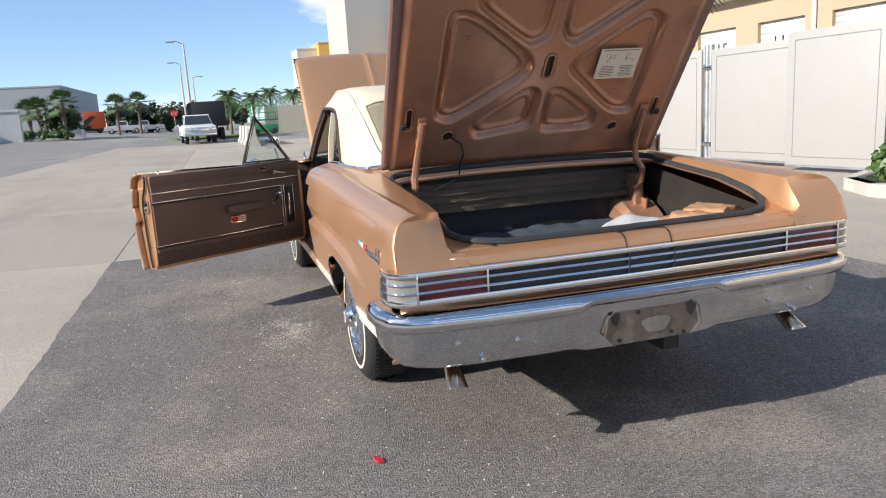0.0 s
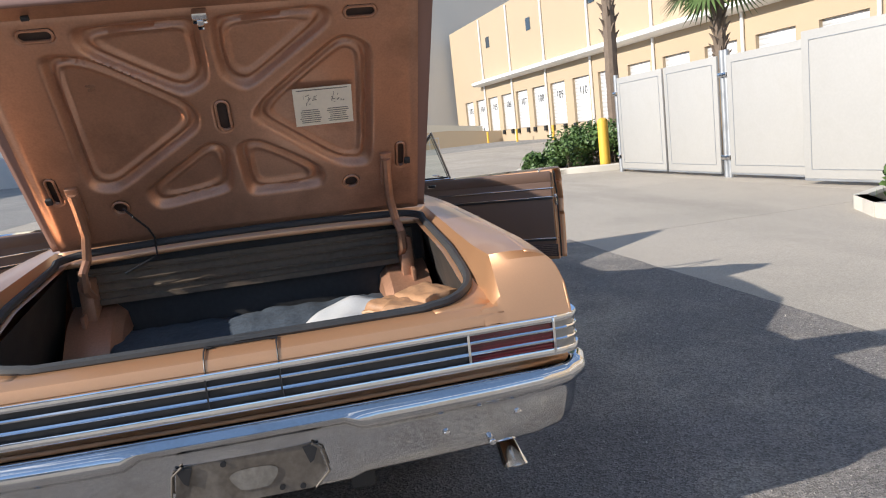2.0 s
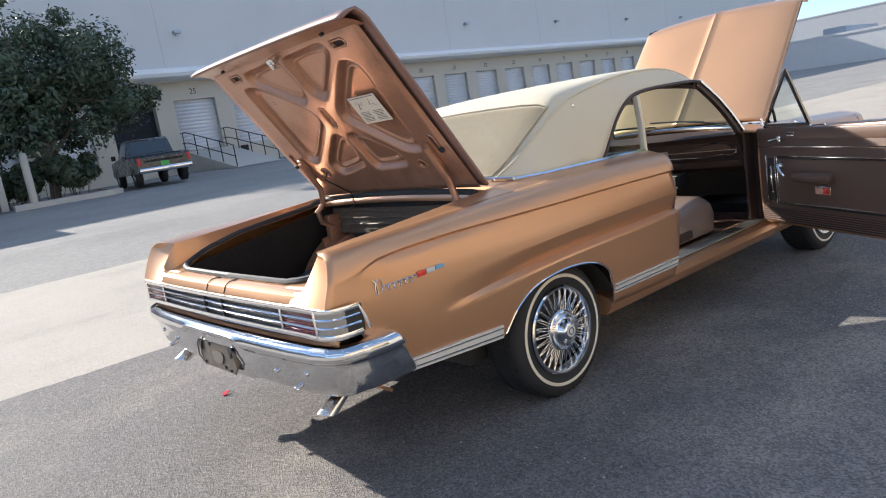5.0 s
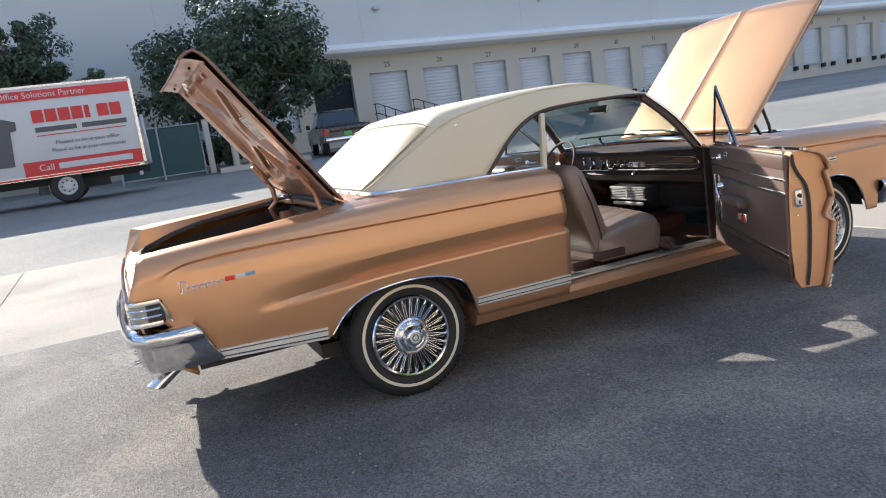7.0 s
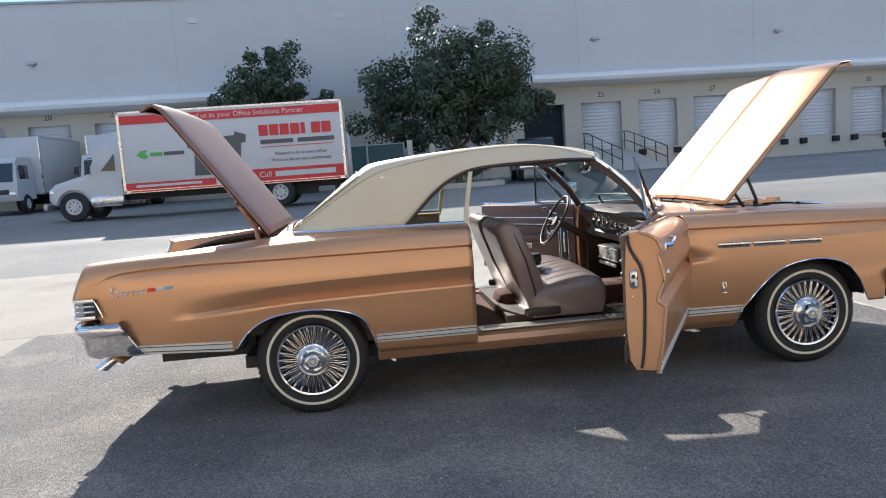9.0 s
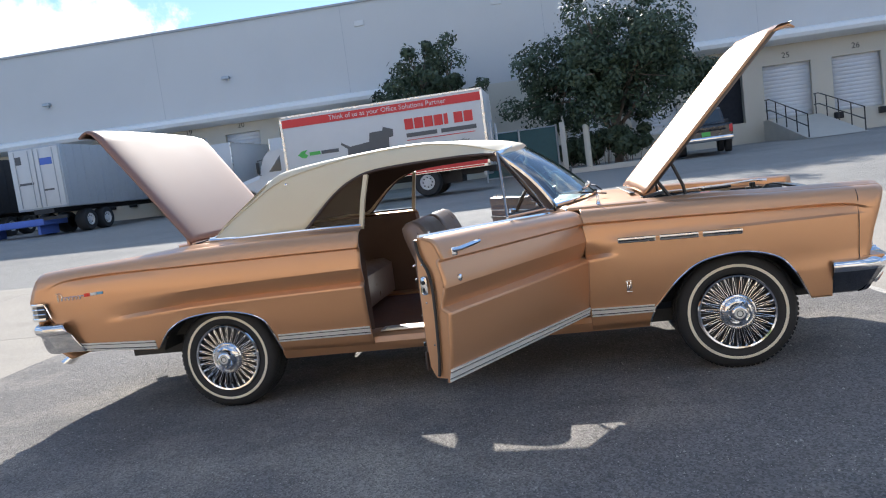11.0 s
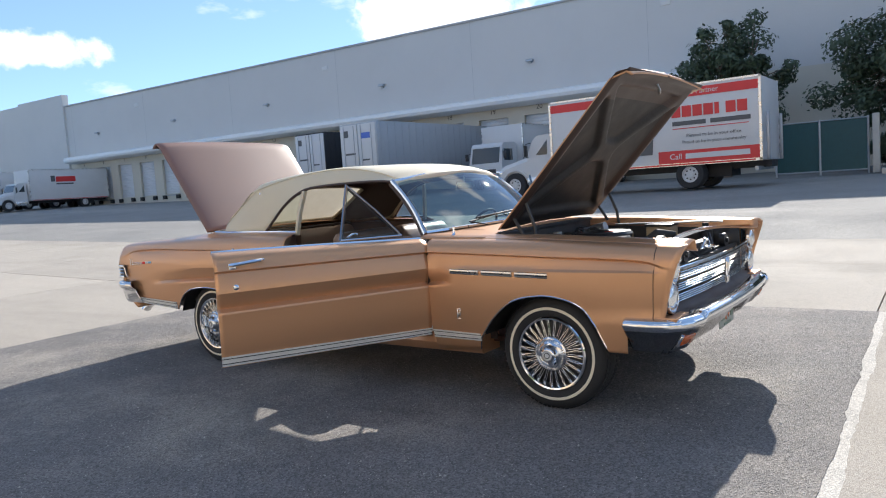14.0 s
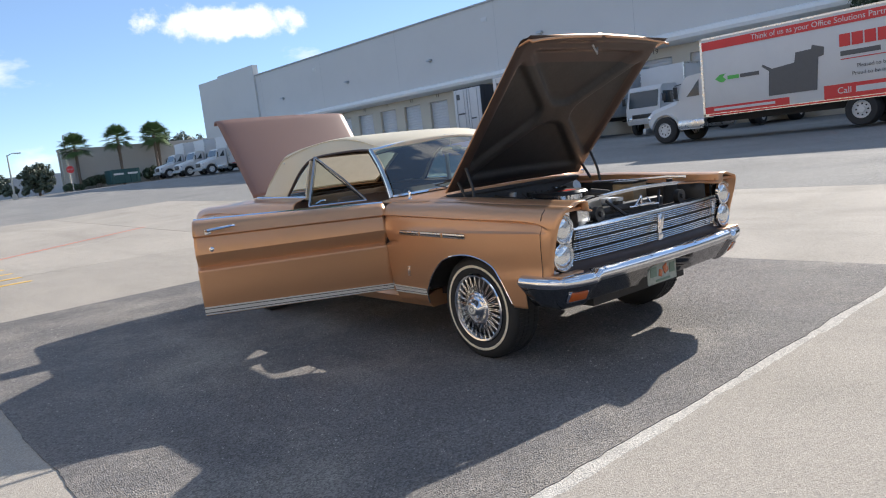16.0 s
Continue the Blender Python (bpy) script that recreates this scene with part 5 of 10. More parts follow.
for s in (-1, 1):
    lower_moulding(-2.405, -1.862, 0.447, 0.495, 0.414, 0.470, s, car)
    lower_moulding(-1.088, -0.535, 0.385, 0.432, 0.382, 0.432, s, car)
    lower_moulding(0.70, 1.028, 0.360, 0.410, 0.358, 0.402, s, car)
    # fender ornaments
    for a, b in ((0.87, 1.062), (1.083, 1.275), (1.296, 1.49)):
        bm = bmesh.new()
        rows = []
        for y in steps(a, b, 6):
            zo = 0.786 - 0.028 * y
            x = max(side_x(y, zo), side_x(y, zo - 0.012))
            rows.append([(s * (x + o), y, zo + h) for o, h in ((-0.002, -0.012), (0.006, -0.012), (0.008, -0.004), (0.004, -0.0015), (0.004, 0.0015), (0.008, 0.004), (0.006, 0.012), (-0.002, 0.012))])
        vs = loft(bm, rows, close_u=True)
        bm.faces.new(vs[0]); bm.faces.new(vs[-1])
        orn = part("fender_ornament", bm, alu, car, "ribbed chrome fender ornament")
        for dz in (-0.0135, 0.0, 0.0135):
            bm = bmesh.new()
            tube(bm, [(s * (max(side_x(y, 0.786 - 0.028 * y), side_x(y, 0.774 - 0.028 * y)) + (0.0055 if dz == 0 else 0.0005)), y, 0.786 - 0.028 * y + dz) for y in steps(a + 0.004, b - 0.004, 4)], 0.0014, 5)
            part("ornament_line", bm, black_paint, orn)
    # small upright emblem on the fender
    bm = bmesh.new()
    x = side_x(0.905, 0.515)
    for dy, dz, w, h in ((0, 0.028, 0.030, 0.006), (0, -0.028, 0.030, 0.006), (-0.008, 0.0, 0.006, 0.05), (0.010, 0.006, 0.005, 0.038), (0.001, -0.006, 0.005, 0.03)):
        box(bm, (s * (x + 0.003), 0.905 + dy, 0.515 + dz), (0.007, w, h), bevel=0.001)
    part("fender_emblem", bm, chrome, car)
    # script badge with a small coloured flag bar on the quarter
    bm = bmesh.new()
    pts = []
    for k in range(90):
        w = k / 89
        y = -2.455 + 0.185 * w
        amp = 0.032 if w < 0.16 else 0.010
        pts.append((s * (side_x(y, 0.785) + 0.005), y + 0.010 * math.sin(w * 46), 0.775 + 0.004 * w + amp * math.cos(w * 46) * (1 if w > 0.16 else 0.8) + (0.012 if w < 0.16 else 0)))
    tube(bm, pts, 0.0021, 5)
    part("script_badge", bm, chrome_worn, car, "chrome script badge")
    for k, m in enumerate((bright_red, white_paint, badge_blue)):
        bm = bmesh.new()
        y = -2.262 + 0.044 * k
        box(bm, (s * (side_x(y + 0.02, 0.79) + 0.004), y + 0.02, 0.787 + 0.002 * k), (0.006, 0.040, 0.020 - 0.002 * k), bevel=0.002)
        part("flag_badge", bm, m, car)

# chrome belt moulding round the soft top
for s in (-1, 1):
    bm = bmesh.new()
    pts = [(s * 0.705, -1.50, 1.012), (s * 0.715, -1.44, 1.010), (s * 0.725, -1.3, 1.006), (s * 0.735, -1.0, 1.004), (s * 0.742, -0.75, 1.002), (s * 0.745, -0.54, 0.996)]
    tube(bm, pts, 0.011, 8)
    part("belt_moulding", bm, chrome, car, "chrome belt moulding")
bm = bmesh.new()
tube(bm, [(x, -1.50 - 0.05 * (1 - (x / 0.70) ** 2), 1.014 + 0.016 * (1 - (x / 0.7) ** 2)) for x in steps(-0.705, 0.705, 24)], 0.010, 8)
part("belt_moulding", bm, chrome, car)
for x in steps(-0.62, 0.62, 11):
    bm = bmesh.new()
    lathe(bm, [(0.0, 0.012), (0.008, 0.009), (0.010, 0.0)], 10, "z", (x, -1.53 - 0.05 * (1 - (x / 0.70) ** 2), 1.012 + 0.016 * (1 - (x / 0.7) ** 2)))
    part("snap_stud", bm, chrome, car)

# soft top: a sheet over hoops, each from a foot on the side to the crown and over
HOOPS = [((-1.545, 1.005), (0.66, -1.46, 0.998)), ((-1.43, 1.096), (0.712, -1.37, 0.998)), ((-1.28, 1.214), (0.722, -1.20, 0.998)), ((-1.125, 1.333), (0.730, -1.02, 0.998)), ((-1.055, 1.374), (0.735, -0.90, 0.998)),
         ((-0.93, 1.394), (0.722, -0.80, 1.085)), ((-0.75, 1.410), (0.706, -0.70, 1.180)), ((-0.55, 1.423), (0.690, -0.58, 1.258)), ((-0.30, 1.432), (0.680, -0.42, 1.302)), ((0.0, 1.425), (0.672, -0.05, 1.314)), ((0.26, 1.395), (0.652, 0.17, 1.311)), ((0.395, 1.360), (0.634, 0.285, 1.300))]
HOOP_SHAPE = [(1.0, 0.0), (0.968, 0.30), (0.932, 0.58), (0.897, 0.79), (0.845, 0.908), (0.75, 0.955), (0.58, 0.978), (0.38, 0.991), (0.18, 0.998), (0.0, 1.0)]


def hoop_point(k, u):
    """Point on the top: k along the hoops, u across from -1 to 1."""
    a = int(min(len(HOOPS) - 2, max(0, math.floor(k))))
    out = []
    vals = []
    for j in range(5):
        tab = [(n, (h[0][0], h[0][1], h[1][0], h[1][1], h[1][2])[j]) for n, h in enumerate(HOOPS)]
        vals.append(spline(tab, k))
    yc, zc, xf, yf, zf = vals
    fx = abs(u)
    n = len(HOOP_SHAPE) - 1
    tabx = [(i / n, HOOP_SHAPE[n - i][0]) for i in range(n + 1)]
    tabz = [(i / n, HOOP_SHAPE[n - i][1]) for i in range(n + 1)]
    cx, cz = spline(tabx, fx), spline(tabz, fx)
    low = soft((k - 8.3) / 2.5)
    cz += (1 - cx * cx - cz) * low
    wy = cz if k < 4 else soft(cz)
    return Vector((math.copysign(cx * xf, u), yf + (yc - yf) * wy, zf + (zc - zf) * cz))


bm = bmesh.new()
rows = [[hoop_point(k, u) for u in steps(-1, 1, 40)] for k in steps(0, len(HOOPS) - 1, 60)]
rows.append([p + Vector((0, 0.014, -0.010)) for p in rows[-1]])
rows.append([p + Vector((0, 0.004, -0.022)) for p in rows[-1]])
rows.append([p + Vector((0, -0.016, -0.006)) for p in rows[-1]])
grid = loft(bm, rows)
behind = {v for r in grid[2:16] for v in r[9:32]}
cut = [f for f in bm.faces if all(v in behind for v in f.verts)]
bmesh.ops.delete(bm, geom=cut, context="FACES")
top = part("soft_top", bm, canvas, car, "cream vinyl soft top, raised", angle=50)
thick(top, 0.012)
# yellowed vinyl rear window with its stitched border
bm = bmesh.new()
loft(bm, [[hoop_point(k, u) + Vector((0, -0.004, 0.005)) for u in steps(-0.59, 0.59, 16)] for k in steps(0.28, 2.85, 10)])
part("rear_window", bm, rear_vinyl, car, "yellowed vinyl rear window")
bm = bmesh.new()
border = [hoop_point(0.3, u) for u in steps(-0.58, 0.58, 12)] + [hoop_point(k, 0.58) for k in steps(0.3, 2.95, 10)] + [hoop_point(2.95, u) for u in steps(0.58, -0.58, 12)] + [hoop_point(k, -0.58) for k in steps(2.95, 0.3, 10)]
tube(bm, [p + Vector((0, -0.004, 0.006)) for p in border], 0.004, 5)
part("window_seam", bm, seam, car)
for s in (-1, 1):
    bm = bmesh.new()
    tube(bm, [hoop_point(k, s * 0.66) + Vector((s * 0.002, -0.002, 0.005)) for k in steps(0.1, 11, 40)], 0.0035, 5)
    part("top_seam", bm, canvas, car)
    bm = bmesh.new()
    tube(bm, [hoop_point(k, s) + Vector((0, 0, -0.004)) for k in steps(4.0, 11, 30)], 0.010, 6)
    part("top_edge", bm, dark_vinyl, car, "dark edge rubber of the top")
    bm = bmesh.new()
    lathe(bm, [(0.0, 0.006), (0.008, 0.004), (0.010, 0.0)], 10, "x" , (s * 0.668, -0.985, 1.283))
    part("snap_stud", bm, chrome, car)
# dark lining inside the top
bm = bmesh.new()
loft(bm, [[(p.x * 0.965, p.y, p.z - 0.022) for p in (hoop_point(k, u) for u in steps(-0.96, 0.96, 32))] for k in steps(3.0, 10.8, 36)])
for s in (-1, 1):
    loft(bm, [[(p.x * 0.965, p.y + 0.02, p.z - 0.016) for p in (hoop_point(k, s * u) for u in steps(0.60, 0.96, 10))] for k in steps(0.2, 3.0, 10)])
part("top_lining", bm, dark_vinyl, car, "dark inner lining of the top", angle=50)

# windscreen with bright frame
def screen(u, v):
    """Windscreen surface: u across from -1 to 1, v up from 0 to 1."""
    a = Vector((0.705 * u, 0.572 + 0.25 * (1 - u * u), 0.972 + 0.024 * (1 - u * u)))
    b = Vector((0.622 * u, 0.275 + 0.115 * (1 - u * u), 1.300 + 0.050 * (1 - u * u)))
    return a.lerp(b, v) + Vector((0, 0.02 * math.sin(math.pi * v), 0.012 * math.sin(math.pi * v)))


bm = bmesh.new()
loft(bm, [[screen(u, v) for u in steps(-0.985, 0.985, 24)] for v in steps(0.02, 0.98, 10)])
ws = part("windscreen", bm, glass_tint, car, "tinted windscreen glass")
ws.visible_shadow = False
for s in (-1, 1):
    bm = bmesh.new()
    sweep(bm, [screen(s, v) + Vector((s * 0.012, 0, 0)) for v in steps(-0.02, 1.02, 10)], [(-0.013, -0.010), (0.013, -0.010), (0.014, 0.004), (0.0, 0.011), (-0.014, 0.004)], up=(0, 0.64, 0.76))
    part("windscreen_pillar", bm, chrome_worn, car, "bright windscreen pillar")
    bm = bmesh.new()
    sweep(bm, [screen(s * 0.985, v) + Vector((s * 0.008, -0.030, -0.012)) for v in steps(0.0, 1.0, 10)], [(-0.014, -0.016), (0.014, -0.016), (0.014, 0.014), (-0.014, 0.014)], up=(0, 0.64, 0.76))
    part("pillar_inner", bm, dark_vinyl, car, "dark inner windscreen pillar")
for v, m in ((0.0, chrome), (1.0, chrome)):
    bm = bmesh.new()
    tube(bm, [screen(u, v) for u in steps(-1, 1, 24)], 0.012, 6)
    part("windscreen_moulding", bm, m, car)
bm = bmesh.new()
tube(bm, [screen(u, 0.985) + Vector((0, -0.03, -0.012)) for u in steps(-1, 1, 20)], 0.026, 8)
part("header_rail", bm, dark_vinyl, car)
bm = bmesh.new()
box(bm, (0.0, 0.40, 1.245), (0.20, 0.02, 0.055), rot=(-12, 0, 0), bevel=0.008)
cyl(bm, (0, 0.40, 1.27), (0, 0.40, 1.335), 0.006, seg=8)
part("rear_mirror", bm, chrome_worn, car, "small rear-view mirror")
for s, x in ((-1, -0.16), (-1, 0.36)):
    bm = bmesh.new()
    base = Vector((x + 0.10, 0.865, 0.995))
    tube(bm, [base, screen((x + 0.10) / 0.705, 0.05) + Vector((0, 0.03, 0.01)), screen((x - 0.22) / 0.705, 0.13) + Vector((0, 0.022, 0.008))], 0.005, 6)
    tube(bm, [screen((x + 0.02 - 0.44 * w) / 0.705, 0.10 + 0.05 * w) + Vector((0, 0.016, 0.006)) for w in steps(0, 1, 6)], 0.006, 6)
    part("wiper", bm, black_paint, car, "black windscreen wiper")

# cowl and fender tops
bm = bmesh.new()
rows = []
for x in steps(-0.80, 0.80, 32):
    c = 1 - (x / 0.8) ** 2
    y0 = 0.572 + 0.25 * max(0, 1 - (x / 0.705) ** 2)
    zt = spline(TOPZ, 0.9)
    rows.append([(x, y0 + (1.045 - y0) * w, zt + 0.012 + 0.035 * c - 0.010 * w) for w in steps(0, 1, 6)] + [(x, 1.055, zt - 0.02 + 0.03 * c)])
loft(bm, rows)
thick(part("cowl", bm, paint, car), 0.012)
bm = bmesh.new()
box(bm, (0, 1.005, 0.979), (1.0, 0.03, 0.006), bevel=0.002)
part("cowl_vent", bm, black_paint, car)
for s in (-1, 1):
    bm = bmesh.new()
    rows = []
    for y in steps(0.60, 2.13, 40):
        yy = y + max(0, (y - 1.80) / 0.33) * (lerp_table(FRONT_END, spline(TOPZ, y)) - 2.13)
        zt = spline(TOPZ, y)
        xo = side_x(y, zt)
        rows.append([(s * (xo + (0.655 - xo) * w), yy, zt + 0.016 * soft(w * 2) - 0.010 * soft((w - 0.8) / 0.2)) for w in steps(0, 1, 8)] + [(s * 0.650, yy, zt - 0.03), (s * 0.640, yy, zt - 0.035), (s * 0.625, yy, zt - 0.04)])
    loft(bm, rows)
    thick(part("fender_top", bm, paint, car), 0.01)
    # chrome sight ornament on the fender
    bm = bmesh.new()
    lathe(bm, [(0.014, 0.0), (0.010, 0.012), (0.006, 0.03), (0.008, 0.045), (0.004, 0.055), (0.0, 0.06)], 10, "z", (s * 0.735, 0.80, 0.955))
    part("fender_sight", bm, chrome, car, "small chrome ornament on the fender")
    # seam ahead of the wheel, where the lamp housing joins
    bm = bmesh.new()
    tube(bm, [(s * (side_x(2.0, z) + 0.0005), 2.035 + 0.05 * (z - 0.55), z) for z in steps(0.54, 0.885, 14)], 0.0016, 5)
    part("panel_gap", bm, black_paint, car)
    # inner fender
    bm = bmesh.new()
    loft(bm, [[(s * 0.628, y, min(z, spline(TOPZ, y) - 0.045)) for y in steps(1.05, 2.08, 6)] for z in (0.92, 0.80, 0.55, 0.36)])
    thick(part("inner_fender", bm, engine_black, car), 0.01)
for s in (-1, 1):
    bm = bmesh.new()
    box(bm, (s * 0.705, 0.82, 0.64), (0.02, 0.44, 0.60), bevel=0.005)
    box(bm, (s * 0.76, 0.715, 0.64), (0.12, 0.03, 0.58), bevel=0.005)
    part("kick_panel", bm, dark_vinyl, car, "dark brown footwell side panel")
bm = bmesh.new()
box(bm, (0, 1.045, 0.72), (1.26, 0.02, 0.48), bevel=0.004)
box(bm, (0, 1.055, 0.945), (1.26, 0.035, 0.02), bevel=0.004)
part("firewall", bm, engine_black, car, "black firewall")

# hood, raised
HOOD = Matrix.Translation((0, 1.055, 0.972)) @ Matrix(((1, 0, 0), (0, 0.6856, -0.728), (0, 0.728, 0.6856))).to_4x4()
bm = bmesh.new()
rows = []
for w in steps(0, 1, 28):
    sv = 1.155 * w
    hw = 0.645 - 0.012 * w
    row = []
    for x in steps(-1, 1, 44):
        ridge = 0.012 * soft(1 - abs(x) / 0.035)
        lip = -0.05 * soft((w - 0.93) / 0.07)
        row.append((x * hw, sv - 0.02 * x * x * w, 0.020 + 0.026 * (1 - x * x) + ridge + lip - 0.014 * abs(x) ** 10))
    rows.append(row)
rows.append([(p[0], p[1] + 0.006, p[2] - 0.035) for p in rows[-1]])
loft(bm, rows)
hood = part("hood", bm, paint, car, "raised bronze hood")
thick(hood, 0.01)
hood.matrix_basis = HOOD
bm = bmesh.new()
grid = []
HOOD_REC = (((-0.50, 0.12), (0.50, 0.12), (0.08, 0.50), (-0.08, 0.50)), ((-0.50, 1.03), (0.50, 1.03), (0.08, 0.66), (-0.08, 0.66)), ((-0.56, 0.20), (-0.56, 0.96), (-0.16, 0.62), (-0.16, 0.54)), ((0.56, 0.20), (0.56, 0.96), (0.16, 0.62), (0.16, 0.54)))
for sv in steps(0.01, 1.158, 76):
    row = []
    for xv in steps(-0.638, 0.638, 84):
        d = 0.0
        for poly in HOOD_REC:
            k = inside_depth(list(poly), xv, sv)
            d = max(d, soft((k + 0.02) / 0.03))
        e = min(0.638 - abs(xv), sv, 1.158 - sv)
        row.append((xv, sv, -0.022 + 0.028 * d + 0.014 * (1 - (xv / 0.63) ** 2) + 0.02 * soft(1 - e / 0.03) - 0.045 * soft((sv - 1.09) / 0.068)))
    grid.append(row)
loft(bm, grid)
hi = part("inner_panel", bm, [hood_valance_brown, engine_black], hood, "stamped inner hood panel with black pad", angle=60)
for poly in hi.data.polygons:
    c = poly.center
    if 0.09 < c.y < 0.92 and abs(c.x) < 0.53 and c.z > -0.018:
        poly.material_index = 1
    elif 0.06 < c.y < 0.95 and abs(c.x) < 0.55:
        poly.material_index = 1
bm = bmesh.new()
tube(bm, [(-0.02, 1.07, -0.02), (0.0, 1.05, -0.055), (0.03, 1.07, -0.055), (0.04, 1.09, -0.02)], 0.006, 6)
part("hood_latch", bm, steel, hood)
inv = HOOD.inverted()
for s in (-1, 1):
    bm = bmesh.new()
    tube(bm, [Vector((s * 0.60, 0.22, -0.02)), inv @ Vector((s * 0.605, 1.27, 0.99)), inv @ Vector((s * 0.61, 1.28, 0.90))], 0.010, 6)
    tube(bm, [Vector((s * 0.60, 0.10, -0.02)), inv @ Vector((s * 0.605, 1.20, 0.93))], 0.010, 6)
    part("hood_hinge", bm, black_paint, hood, "black hood hinge arm")

# nose: lamp pods, grille and bumper details
for s in (-1, 1):
    bm = bmesh.new()
    rows = []
    for z in steps(0.545, 0.885, 12):
        ye = lerp_table(FRONT_END, z)
        xo = side_x(2.13, z) - 0.002
        rows.append([(s * xo, ye - 0.03, z), (s * xo, ye, z), (s * (xo - 0.012), ye + 0.004, z), (s * (xo - 0.02), ye - 0.02, z), (s * (xo - 0.02), 2.06, z)])
    loft(bm, rows)
    box(bm, (s * 0.785, 2.10, 0.545), (0.19, 0.10, 0.012), bevel=0.003)
    rows = [[(s * x, 2.06, 0.874), (s * x, 2.165 - 0.12 * (0.868 - x), 0.876), (s * x, 2.168 - 0.12 * (0.868 - x), 0.862), (s * x, 2.06, 0.858)] for x in (0.64, 0.70, 0.78, 0.824)]
    loft(bm, rows)
    part("lamp_pod", bm, paint, car)
    bm = bmesh.new()
    pts = [(s * 0.697, 0.552), (s * 0.845, 0.552), (s * 0.852, 0.705), (s * 0.852, 0.82), (s * 0.828, 0.858), (s * 0.690, 0.858), (s * 0.690, 0.705)]
    prism(bm, pts, 0.012, Matrix.Translation((0, 2.085, 0)) @ Matrix(((1, 0, 0, 0), (0, 0, -1, 0), (0, 1, 0, 0), (0, 0, 0, 1))))
    bez = part("lamp_bezel", bm, chrome, car, "chrome headlamp bezel")
    for z in (0.778, 0.632):
        c = (s * 0.783, 2.092 + 0.012 * (z > 0.7), z)
        bm = bmesh.new()
        lathe(bm, [(0.0, 0.030), (0.025, 0.028), (0.048, 0.022), (0.063, 0.012), (0.068, 0.0)], 28, "y", c)
        lens = part("headlamp", bm, head_lens, car, "round glass headlamp")
        bm = bmesh.new()
        lathe(bm, [(0.066, 0.006), (0.070, 0.018), (0.076, 0.016), (0.078, 0.0)], 28, "y", c)
        part("lamp_ring", bm, chrome, lens)
bm = bmesh.new()
box(bm, (0, 2.055, 0.67), (1.38, 0.02, 0.18))
part("grille_backing", bm, engine_black, car)
bm = bmesh.new()
loft(bm, [[(x, 2.075 + 0.035 * (1 - (x / 0.7) ** 2), 0.588), (x, 2.085 + 0.035 * (1 - (x / 0.7) ** 2), 0.568), (x, 2.11 + 0.035 * (1 - (x / 0.7) ** 2), 0.548), (x, 2.16 + 0.035 * (1 - (x / 0.7) ** 2), 0.54), (x, 2.16 + 0.035 * (1 - (x / 0.7) ** 2), 0.50)] for x in steps(0.80, -0.80, 16)])
# valance is body bronze, coloured dark brown for what it reflects
part("stone_guard", bm, hood_valance_brown, car, "bronze valance between grille and bumper, dark reflection put into its colour")
for n in range(12):
    row = n + 0.9 * (n // 4)
    z = 0.595 + 0.0117 * row
    y = 2.084 + 0.0021 * row
    bm = bmesh.new()
    sweep(bm, [(-x, y + 0.035 * (1 - (x / 0.7) ** 2), z) for x in steps(-0.69, 0.69, 12)], [(-0.003, -0.0024), (0.004, -0.0024), (0.006, 0.0), (0.004, 0.0024), (-0.003, 0.0024)])
    part("grille_bar", bm, spoke_chrome, car)
bm = bmesh.new()
for z, r in ((0.761, 0.010),):
    tube(bm, [(x, 2.10 + 0.04 * (1 - (x / 0.7) ** 2), z) for x in steps(-0.69, 0.69, 12)], r, 6)
part("grille_frame", bm, chrome, car)
bm = bmesh.new()
box(bm, (0.012, 2.158, 0.668), (0.030, 0.016, 0.145), rot=(0, -9, 0), bevel=0.004)
box(bm, (0.0, 2.166, 0.70), (0.030, 0.012, 0.085), rot=(0, -14, 0), bevel=0.003)
box(bm, (0.018, 2.166, 0.62), (0.040, 0.012, 0.035), rot=(0, -9, 0), bevel=0.003)
part("grille_emblem", bm, chrome, car, "upright chrome grille emblem")
for s in (-1, 1):
    bm = bmesh.new()
    box(bm, (s * 0.760, 2.157, 0.430), (0.112, 0.02, 0.056), rot=(-32, 0, -s * 14), bevel=0.008)
    ts = part("turn_lamp", bm, amber, fb, "amber turn lamp")
    bm = bmesh.new()
    box(bm, (s * 0.760, 2.151, 0.428), (0.124, 0.018, 0.066), rot=(-32, 0, -s * 14), bevel=0.006)
    part("lamp_frame", bm, chrome, fb)
    for x, y in ((0.60, 2.222), (0.22, 2.245)):
        bm = bmesh.new()
        lathe(bm, [(0.0, 0.010), (0.010, 0.008), (0.014, 0.0)], 12, "z", (s * x, y - 0.012, 0.548))
        part("bumper_bolt", bm, chrome, fb)
bm = bmesh.new()
box(bm, (0.0, 2.146, 0.421), (0.29, 0.006, 0.142), bevel=0.004)
plate = part("front_plate", bm, plate_face, fb, "pale plate with an orange blot and plain bars")
bm = bmesh.new()
box(bm, (-0.03, 2.151, 0.423), (0.045, 0.004, 0.05), rot=(0, 25, 0), bevel=0.002)
box(bm, (0.02, 2.151, 0.405), (0.035, 0.004, 0.04), rot=(0, -20, 0), bevel=0.002)
part("plate_print", bm, amber, fb)
bm = bmesh.new()
box(bm, (0.0, 2.151, 0.474), (0.16, 0.004, 0.012))
box(bm, (0.0, 2.151, 0.366), (0.14, 0.004, 0.012))
box(bm, (-0.095, 2.151, 0.42), (0.05, 0.004, 0.055))
box(bm, (0.09, 2.151, 0.42), (0.06, 0.004, 0.055))
parts_of("plate_bar", bm, plate_ink, fb)

